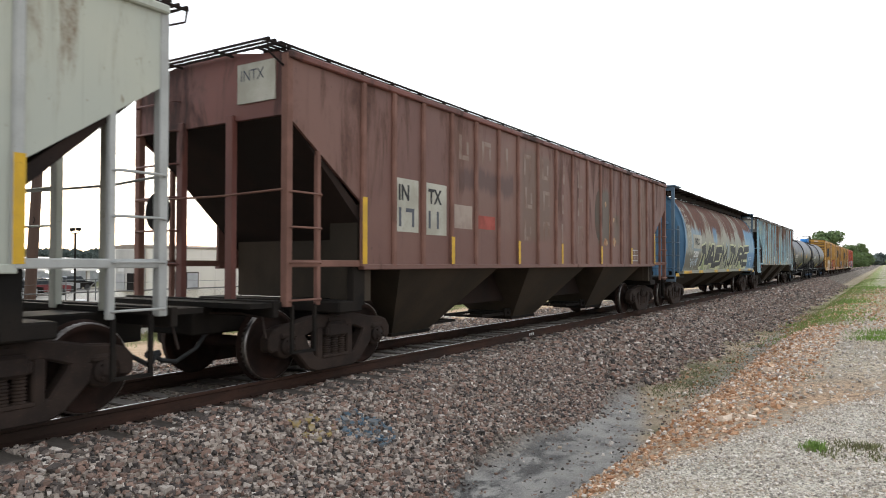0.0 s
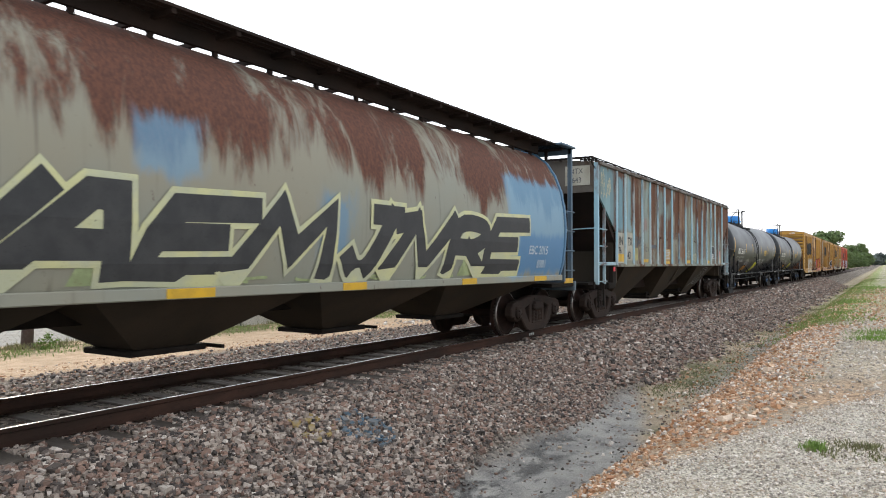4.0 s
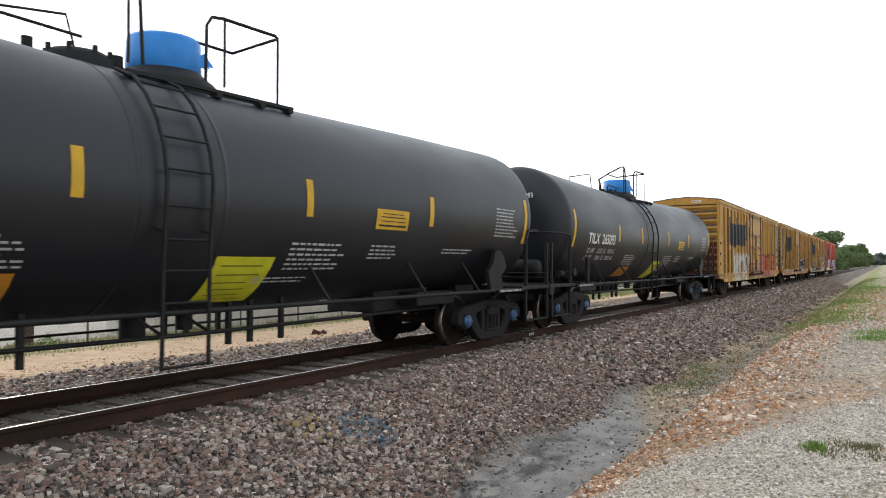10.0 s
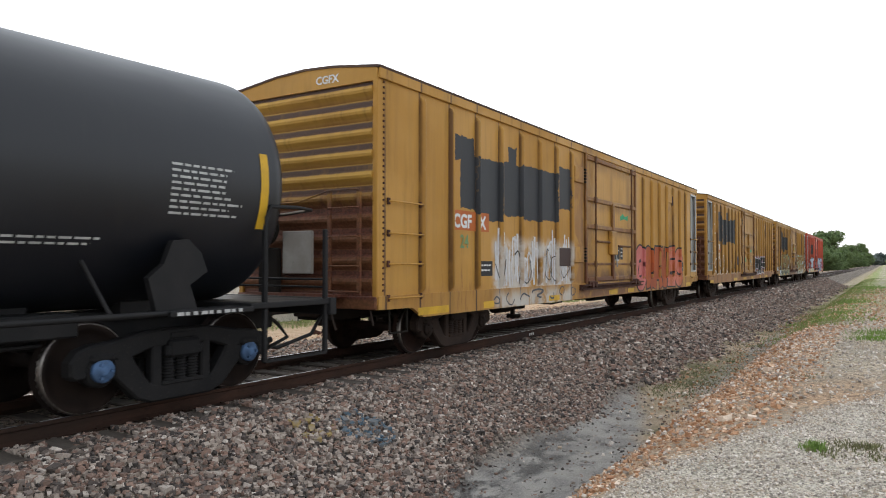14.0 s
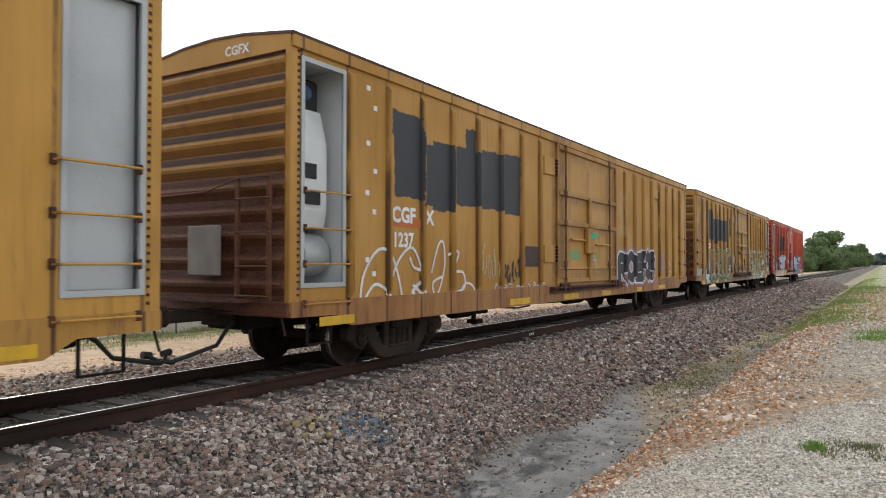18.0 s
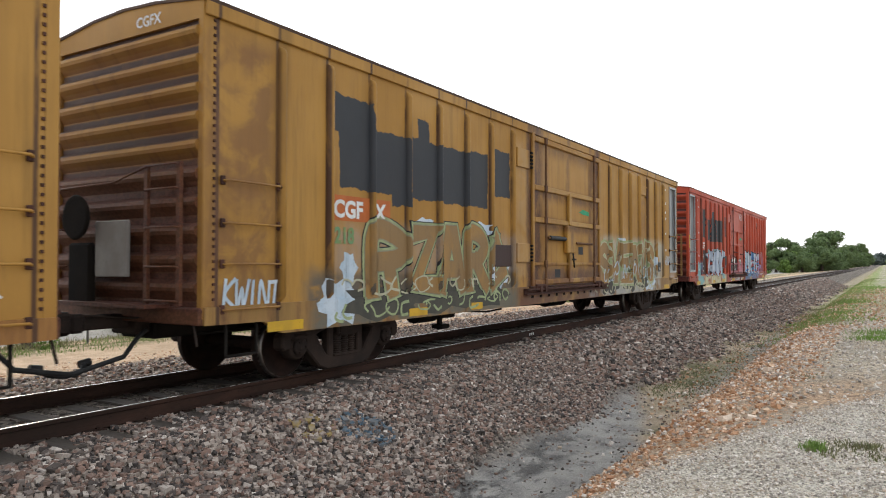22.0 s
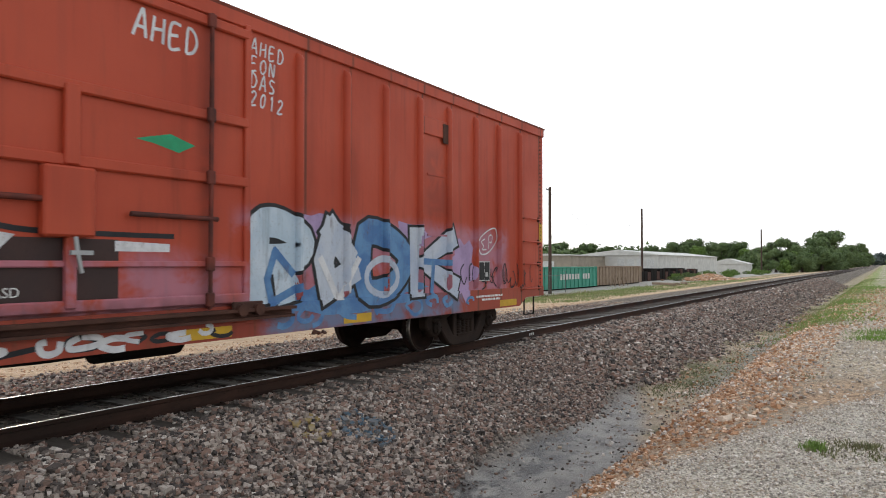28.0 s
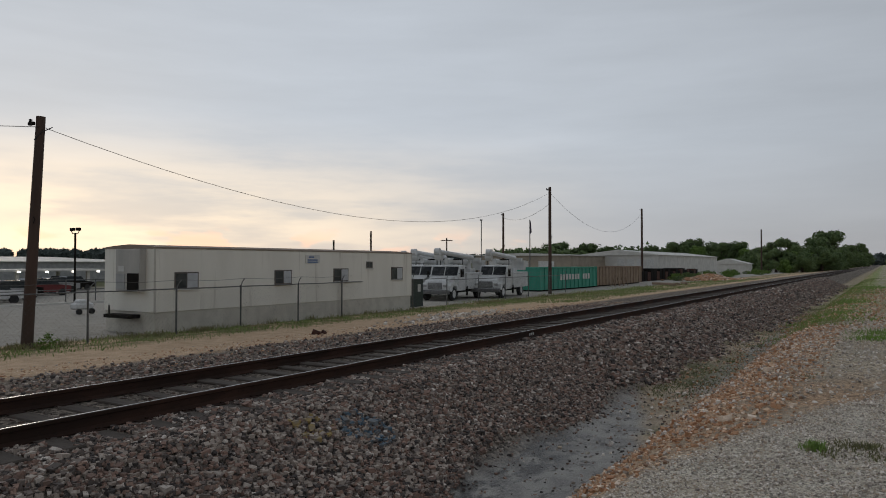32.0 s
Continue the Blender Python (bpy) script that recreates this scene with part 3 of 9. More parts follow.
# ---- paints and metals of the train ----
def car_paint(name, base, alt, rust=0.25, black=(), cloud=(), seed=0.0, grime=(.05, .035, .025), door=0.0):
    """Weathered body paint. black: overpainted fields (y0, y1, z0, z1); cloud: soft sprayed fields (y0, y1, z0, z1, colour, strength)."""
    n = Nodes(name)
    y, z = n.axis("Y"), n.axis("Z")
    broad = n.noise(0.55, (1, 1, 1), 4, shift=(seed, seed, 0))
    col = n.mix(n.step(broad, 0.35, 0.65), base, alt)
    streak = n.noise(1.0, (3, 5.5, 0.35), 5, 0.6, shift=(0, seed * 3, seed))
    col = n.mix(n.step(streak, 0.52, 0.78, 0, 0.75), col, tuple(c * 0.55 for c in base))
    fine = n.noise(26, (1, 1, 1), 4, 0.65)
    col = n.mix(n.step(fine, 0.55, 0.8, 0, 0.35), col, tuple(min(1, c * 1.3) for c in alt))
    # rust breaks out in runs, most of it near the sill
    low = n.step(z, 0.6, 2.2, 1.0, 0.25)
    runs = n.noise(1.6, (2, 4, 0.6), 6, 0.65, 0.4, shift=(seed, 2, seed))
    rmask = n.math("MULTIPLY", n.step(runs, 0.62 - rust * 0.25, 0.78), low)
    col = n.mix(rmask, col, n.mix(n.step(fine, .4, .6), (.16, .06, .025), (.09, .035, .018)))
    # broken dark line beside each rib: rust, and the rib's shade put into the colour
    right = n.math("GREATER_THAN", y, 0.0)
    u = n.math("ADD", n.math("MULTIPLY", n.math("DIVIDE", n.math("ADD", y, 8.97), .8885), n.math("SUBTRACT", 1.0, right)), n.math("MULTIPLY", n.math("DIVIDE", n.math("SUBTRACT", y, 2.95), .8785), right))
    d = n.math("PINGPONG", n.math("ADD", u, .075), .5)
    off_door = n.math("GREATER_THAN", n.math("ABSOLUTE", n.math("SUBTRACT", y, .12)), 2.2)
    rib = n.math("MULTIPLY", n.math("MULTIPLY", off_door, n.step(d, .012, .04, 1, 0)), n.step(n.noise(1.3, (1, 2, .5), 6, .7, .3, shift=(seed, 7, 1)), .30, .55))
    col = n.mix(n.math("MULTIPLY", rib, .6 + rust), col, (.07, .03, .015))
    # softer darkening of the paint on both sides of each rib
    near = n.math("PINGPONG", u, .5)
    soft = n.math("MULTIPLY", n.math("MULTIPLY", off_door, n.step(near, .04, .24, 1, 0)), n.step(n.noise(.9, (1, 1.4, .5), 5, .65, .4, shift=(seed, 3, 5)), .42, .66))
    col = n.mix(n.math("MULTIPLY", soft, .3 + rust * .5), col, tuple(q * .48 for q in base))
    edge = n.noise(2.6, (1, 1.6, 1.0), 6, 0.7)
    dy = n.math("MULTIPLY", n.math("SUBTRACT", edge, 0.5), 0.2)
    for y0, y1, z0, z1, c, k in cloud:
        a = n.step(n.math("ADD", y, dy), y0, y0 + .35)
        b = n.step(n.math("ADD", y, dy), y1 - .35, y1, 1, 0)
        e = n.step(n.math("ADD", z, dy), z0, z0 + .12)
        g = n.step(n.math("ADD", z, dy), z1 - .3, z1, 1, 0)
        m = n.math("MULTIPLY", n.math("MULTIPLY", a, b), n.math("MULTIPLY", e, g))
        v = n.noise(1.7, (1, 1, 1), 4, 0.6, 0.8, shift=(y0, 0, c[0] * 9))
        m = n.math("MULTIPLY", n.math("MULTIPLY", m, k), n.step(v, 0.33, 0.55))
        col = n.mix(m, col, c)
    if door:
        # rust, and shade painted into the colour, along the door's rails, posts and rods
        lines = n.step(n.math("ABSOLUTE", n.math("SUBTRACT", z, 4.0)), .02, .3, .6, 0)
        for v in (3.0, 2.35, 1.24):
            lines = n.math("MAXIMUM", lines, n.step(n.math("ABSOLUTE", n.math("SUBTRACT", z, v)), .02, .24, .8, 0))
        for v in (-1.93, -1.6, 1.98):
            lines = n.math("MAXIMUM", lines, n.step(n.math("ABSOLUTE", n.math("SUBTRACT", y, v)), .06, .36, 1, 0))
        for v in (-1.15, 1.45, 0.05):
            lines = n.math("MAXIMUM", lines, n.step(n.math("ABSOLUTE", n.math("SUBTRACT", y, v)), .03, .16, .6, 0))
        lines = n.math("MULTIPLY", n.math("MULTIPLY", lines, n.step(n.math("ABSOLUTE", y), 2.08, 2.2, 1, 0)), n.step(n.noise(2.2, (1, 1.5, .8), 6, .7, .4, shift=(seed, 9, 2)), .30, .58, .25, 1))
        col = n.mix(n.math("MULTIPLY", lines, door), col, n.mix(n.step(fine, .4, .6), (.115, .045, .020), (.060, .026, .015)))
    for y0, y1, z0, z1 in black:
        yy, zz = n.math("ADD", y, dy), n.math("ADD", z, dy)
        a = n.step(yy, y0, y0 + .012)
        b = n.step(yy, y1 - .012, y1, 1, 0)
        e = n.step(zz, z0, z0 + .012)
        g = n.step(zz, z1 - .012, z1, 1, 0)
        m = n.math("MULTIPLY", n.math("MULTIPLY", a, b), n.math("MULTIPLY", e, g))
        col = n.mix(m, col, n.mix(n.step(broad, .4, .6), (.024, .026, .030), (.036, .038, .043)))
    dust = n.step(streak, 0.3, 0.5, 0.10, 0)
    col = n.mix(dust, col, grime)
    n.bump(n.noise(3.0, (1, 1, 1), 3), 0.25, 0.02)
    return n.done(col, n.step(broad, .3, .7, .5, .68), 0, 0.35)


STEEL = worn("cast_truck_steel", (.024, .0175, .015), (.043, .03, .024), 2.2, .8, 0, (.075, .043, .03), bump=.3, spec=.1)
STEEL_DK = worn("black_truck_steel", (.010, .0098, .0105), (.018, .0172, .0175), 2.2, .68, 0, (.05, .043, .04), bump=.3, spec=.15)
TREAD = worn("polished_tread", (.30, .28, .26), (.16, .14, .13), 8, .4, 1.0)
PLATE = worn("rusty_wheel_plate", (.030, .0165, .013), (.019, .0135, .0115), 3, .85, 0, (.05, .025, .017), spec=.06)
PLATE_DK = worn("dark_wheel_plate", (.014, .0105, .0095), (.022, .0155, .013), 3, .85, spec=.06)
UNDER = worn("underframe_grime", (.012, .0105, .0095), (.022, .018, .015), 2, .85, spec=.08)
RUSTY = worn("rusted_steel", (.09, .036, .023), (.055, .026, .019), 2.5, .85, 0, (.04, .024, .02))
HOSE = worn("black_rubber", (.018, .018, .018), (.03, .03, .03), 6, .6)
WHITE = worn("white_lettering", (.72, .72, .70), (.62, .61, .58), 5, .6, bump=.02)
DULLW = worn("dull_white_lettering", (.48, .48, .47), (.38, .38, .37), 5, .6)
CREAM = worn("cream_stencil_panel", (.45, .43, .36), (.34, .32, .26), 2.2, .7, c=(.22, .19, .15))
YELLOW = worn("yellow_reflector", (.62, .36, .02), (.5, .3, .03), 4, .5)
ORANGE = worn("orange_placard", (.52, .22, .02), (.45, .2, .03), 4, .5)
LEMON = worn("lemon_placard", (.62, .60, .03), (.52, .5, .03), 4, .5)
BLACKP = worn("black_lettering", (.014, .014, .014), (.03, .03, .03), 5, .6)
HUB_BLUE = worn("blue_bearing_cap", (.07, .14, .27), (.045, .085, .16), 9, .6)
DOME_BLUE = worn("blue_housing_wrap", (.03, .25, .68), (.025, .2, .56), 2, .4)
GREENP = worn("green_stencil", (.02, .34, .16), (.03, .28, .13), 5, .6)
FADED_GREEN = worn("faded_green_number", (.15, .28, .14), (.22, .27, .10), 5, .7)
ORED = worn("orange_red_panel", (.48, .13, .03), (.42, .11, .03), 4, .6)
SILVER = worn("bare_aluminium", (.40, .41, .41), (.35, .36, .36), .7, .45, .3)
UNITW = worn("white_unit_casing", (.66, .67, .66), (.58, .59, .58), 1.5, .5)
BOARD = worn("weathered_grey_board", (.34, .32, .29), (.26, .235, .21), 2, .75)
DARKP = worn("dark_brown_panel", (.04, .022, .02), (.055, .03, .026), 3, .6)


def side_text(parent, body, y, z, size, mat, x=1.43, squeeze=1.0, wrap=None, name="lettering", end=False, thick=0.0):
    """Letters on the car's side, read from the near side of the track (or on its end). wrap: a tank's (radius, centre height)."""
    cu = bpy.data.curves.new("letters", "FONT")
    cu.body, cu.size, cu.offset, cu.resolution_u = body, size, thick, 3
    ob = bpy.data.objects.new("letters", cu)
    me = bpy.data.meshes.new_from_object(ob)
    bpy.data.objects.remove(ob)
    for v in me.vertices:
        u, w = v.co.x * squeeze, v.co.y
        if end:
            v.co = (y + u, x, z + w)
        elif wrap:
            r, zc = wrap
            a = math.asin((z + w - zc) / r)
            v.co = ((r + .006) * math.cos(a), y + u, zc + (r + .006) * math.sin(a))
        else:
            v.co = (x, y + u, z + w)
    me.materials.clear()
    me.materials.append(mat)
    return part(name, me, mat, parent)


def sheet(g, y0, y1, z0, z1, x=1.425, shear=0.0):
    """A thin painted field on the side."""
    g.add([(x, y0, z0), (x, y1, z0), (x, y1 + shear, z1), (x, y0 + shear, z1)], [(0, 1, 2, 3)])
    return g


def curved(g, y0, y1, a0, a1, r=1.425, zc=2.445, lean=0.0, n=6):
    """A thin painted field on a tank's shell, between two angles in degrees."""
    v, f = [], []
    for i in range(n + 1):
        a = radians(a0 + (a1 - a0) * i / n)
        s = lean * i / n
        v += [((r + .005) * math.cos(a), y0 + s, zc + (r + .005) * math.sin(a)), ((r + .005) * math.cos(a), y1 + s, zc + (r + .005) * math.sin(a))]
    f = [(2 * i, 2 * i + 1, 2 * i + 3, 2 * i + 2) for i in range(n)]
    return g.add(v, f, True)


def stroke(g, pts, w, x=1.43, closed=False, taper=False):
    """A painted line of width w through (y, z) points, smoothed."""
    p = [Vector(q) for q in pts]
    if closed:
        p = p + [p[0]]
    fine = []
    for i in range(len(p) - 1):
        a, b, c, d = p[max(i - 1, 0)], p[i], p[i + 1], p[min(i + 2, len(p) - 1)]
        for k in range(6):
            t = k / 6
            fine.append(0.5 * ((2 * b) + (c - a) * t + (2 * a - 5 * b + 4 * c - d) * t * t + (3 * b - a - 3 * c + d) * t ** 3))
    fine.append(p[-1])
    v = []
    for i, q in enumerate(fine):
        d = fine[min(i + 1, len(fine) - 1)] - fine[max(i - 1, 0)]
        d = d.normalized() if d.length > 1e-6 else Vector((1, 0))
        nn = Vector((-d.y, d.x)) * w / 2
        v += [(x, q.x + nn.x, q.y + nn.y), (x, q.x - nn.x, q.y - nn.y)]
    return g.add(v, [(2 * i, 2 * i + 1, 2 * i + 3, 2 * i + 2) for i in range(len(fine) - 1)])


def blob(g, pts, x=1.426):
    """A painted field with the given (y, z) outline."""
    return g.add([(x, y, z) for y, z in pts], [tuple(range(len(pts)))])


# ---- trucks, couplers and other running gear ----
WHEELS = []
_gear = {}


def cast_plate(g, prof, x0, x1, b=.022):
    """A cast plate with a (y, z) outline; its outer face is drawn in, so that the edge is rounded off."""
    n = len(prof)
    area = sum(prof[i][0] * prof[(i + 1) % n][1] - prof[(i + 1) % n][0] * prof[i][1] for i in range(n))
    sg = 1 if area > 0 else -1
    inner = []
    for i in range(n):
        a, c, d = Vector(prof[i - 1]), Vector(prof[i]), Vector(prof[(i + 1) % n])
        e, h = (c - a).normalized(), (d - c).normalized()
        nn = Vector((-e.y - h.y, e.x + h.x)) * sg
        q = c + (nn.normalized() if nn.length > 1e-5 else Vector((0, 0))) * b
        inner.append((q.x, q.y))
    rings = [(x0, prof), (x1 - b, prof), (x1, inner)]
    v = [(x, u, w) for x, pr in rings for u, w in pr]
    g.add(v, [(j * n + i, j * n + (i + 1) % n, j * n + n + (i + 1) % n, j * n + n + i) for j in range(2) for i in range(n)])
    return g.add(v, [tuple(range(n - 1, -1, -1)), tuple(range(2 * n, 3 * n))])


def gear_meshes(r, dark):
    key = (r, dark)
    if key in _gear:
        return _gear[key]
    steel, plate = (STEEL_DK, PLATE_DK) if dark else (STEEL, PLATE)
    g = G()
    for s in (1, -1):  # two wheels on an axle
        prof = [(.09, .66), (.14, .67), (.16, .70), (r * .55, .755), (r * .80, .735), (r * .84, .69), (r + .026, .685), (r + .028, .70), (r + .004, .725), (r, .80), (r - .012, .825),
                (r * .85, .825), (r * .81, .775), (r * .55, .785), (.16, .83), (.13, .85), (.12, .86)]
        g.lathe(prof, (0, 0, 0), (s, 0, 0), 40)
    g.cyl((-.95, 0, 0), (.95, 0, 0), .08, 14)
    wheel = g.mesh("wheelset", plate)
    t = G()
    for s in (1,):
        t.lathe([(r - .004, .727), (r + .0015, .73), (r + .0015, .80), (r - .009, .8265), (r - .016, .8265)], (0, 0, 0), (s, 0, 0), 48, caps=False)
    tread = t.mesh("tread", TREAD)
    f = G()
    k = .93
    top = [(-.34, .625), (-.42, .61), (-.62, .545), (-.74, .525), (-.84, .57), (-1.0, .575), (-1.07, .52), (-1.09, .40), (-1.2, .385), (-1.25, .43), (-1.255, .56), (-1.17, .67), (-1.02, .715), (-.80, .73), (-.5, .79), (-.3, .815)]
    cast_plate(f, top + [(-y, z) for y, z in reversed(top)], .955, 1.105)
    low = [(-.82, .56), (-.60, .58), (-.565, .50), (-.40, .27), (-.28, .235), (.28, .235), (.40, .27), (.565, .50), (.60, .58), (.82, .56), (.79, .36), (.54, .115), (.38, .055), (-.38, .055), (-.54, .115), (-.79, .36)]
    cast_plate(f, low, .955, 1.105)
    for s in (1, -1):
        f.box(.965, 1.10, s * .25, s * .375, .18, .70, .018)
        f.box(.92, 1.135, s * k - .14, s * k + .14, r + .08, r + .17, .03)
        f.lathe([(.02, .90), (.165, .90), (.175, .95), (.17, 1.06), (.15, 1.09), (.02, 1.09)], (0, s * k, r), (1, 0, 0), 20)
    f.box(.94, 1.12, -.26, .26, .22, .262, .01)
    f.box(.93, 1.15, -.235, .235, .52, .64, .02)
    f.box(1.10, 1.118, -.16, .16, .71, .77, .006)
    frame_ = f.mesh("side_frame", steel)
    m = G()
    for v in f.v:
        m.v.append((-v[0], v[1], v[2]))
    m.f, m.s = f.f, f.s
    frame_far = m.mesh("side_frame", steel)
    b = G().box(-1.16, 1.16, -.2, .2, .50, .70, .03)
    b.box(-.35, .35, -.3, .3, .45, .72, .03)
    bol = b.mesh("bolster", steel)
    sp = G()
    for y in (-.15, 0, .15):
        prof = []
        for i in range(9):
            z = .255 + i * .031
            prof += [(.045, z), (.07, z + .010), (.07, z + .020), (.045, z + .030)]
        sp.lathe(prof, (1.05, y, 0), (0, 0, 1), 10)
    spring = sp.mesh("spring_nest", steel)
    c = G()
    c.lathe([(.02, 1.08), (.118, 1.08), (.118, 1.125), (.10, 1.14), (.055, 1.142), (.05, 1.155), (.02, 1.155)], (0, 0, 0), (1, 0, 0), 20)
    for i in range(3):
        a = 2 * math.pi * i / 3
        c.cyl((1.135, .075 * math.cos(a), .075 * math.sin(a)), (1.165, .075 * math.cos(a), .075 * math.sin(a)), .018, 6)
    cap = c.mesh("bearing_cap", HUB_BLUE if dark else STEEL)
    br = G().box(.70, .9, -.03, .03, .2, .5, .01)
    br.box(-.9, .9, -.05, .05, .36, .42, .01)
    brake = br.mesh("brake_beam", steel)
    _gear[key] = (wheel, tread, frame_, frame_far, bol, spring, cap, brake)
    return _gear[key]


def truck(car, y, r=.457, dark=False):
    wheel, tread, fr, ff, bol, spring, cap, brake = gear_meshes(r, dark)
    t = part("truck", bol, None, car, at=pose(0, y, 0))
    part("side_frame", fr, None, t)
    part("side_frame", ff, None, t)
    part("spring_nest", spring, None, t)
    for s in (-1, 1):
        w = part("wheelset", wheel, None, t, at=pose(0, s * .93, r))
        w.data = wheel
        part("tread", tread, None, t, "polished steel tread", at=pose(0, s * .93, r))
        WHEELS.append((w, s * .93, r))
        part("bearing_cap", cap, None, t, "blue bearing cap" if dark else "", at=pose(0, s * .93, r))
        part("brake_beam", brake, None, t, at=pose(0, s * .36, .0))
    return t


def coupler(car, s, y0, y1, hose=True, lean=0.0):
    """Draft gear at one end: a shank from y0 to the pulling face at y1 (distances from the middle), and its air hose."""
    a, b = s * y0, s * y1
    g = G().box(-.09, .09, a, b - s * .18, .76, .92, .02)
    g.box(-.16, .13, b - s * .22, b - s * .03, .72, .98, .04)
    g.box(.03, .15, b - s * .06, b + s * .1, .74, .95, .03)
    g.box(-.25, .25, a - s * .1, a + s * .08, .68, 1.02, .02)
    part("coupler", g, STEEL, car)
    if hose:
        h = G().tube([(.32, a, .74), (.33, a + s * .12, .66), (.34, a + s * .3, .46), (.30, b - s * .1, .32), (.2, b + s * .02, .34), (.12, b + s * .12, .42)], .028, 8)
        h.cyl((.12, b + s * .05, .4), (.12, b + s * .17, .42), .045, 8)
        part("air_hose", h, HOSE, car)
        part("uncoupling_lever", G().tube([(.1, b - s * .2, .95), (.15, a + s * .15, .88), (.9, a + s * .12, .9), (1.3, a + s * .12, .86), (1.38, a + s * .14, .62)], .016, 6), STEEL, car)


def rungs(g, x0, x1, y0, y1, zs, r=.013, out=(.0, .0)):
    """Grab irons: bars that stand off at both ends."""
    for z in zs:
        a, b = Vector((x0, y0, z)), Vector((x1, y1, z))
        o = Vector((out[0], out[1], 0))
        g.tube([a, a + o * .7 + Vector((0, 0, -.01)), a + o + (b - a) * .03, b + o - (b - a) * .03, b + o * .7 + Vector((0, 0, -.01)), b], r, 6)
    return g


def rung_parts(c, name, x0, x1, y0, y1, zs, mat, r=.013, out=(.0, .0)):
    for z in zs:
        part(name, rungs(G(), x0, x1, y0, y1, [z], r, out), mat, c)


CARS = []

# ---- refrigerator box cars ----
RIBS_L = [-8.97, -8.1, -7.2, -6.3, -5.42, -4.53, -3.64, -2.75]
RIBS_R = [2.95, 3.85, 4.72, 5.6, 6.45, 7.35, 8.22, 9.1]
HALF = 10.1


def pressed_rib(y, b, z0, z1):
    """A half-round stiffener on the side, closed by a slope at either end."""
    sec = [(1.415, -b), (1.455, -b * .86), (1.49, -b * .52), (1.502, 0), (1.49, b * .52), (1.455, b * .86), (1.415, b)]
    v = []
    for z, k in ((z0, .05), (z0 + .07, 1), (z1 - .09, 1), (z1 - .03, .7), (z1, .05)):
        v += [(1.415 + (x - 1.415) * k, y + d * (.75 + .25 * k), z) for x, d in sec]
    return G().add(v, [(j * 7 + i, j * 7 + i + 1, j * 7 + 8 + i, j * 7 + 7 + i) for j in range(4) for i in range(6)], True)


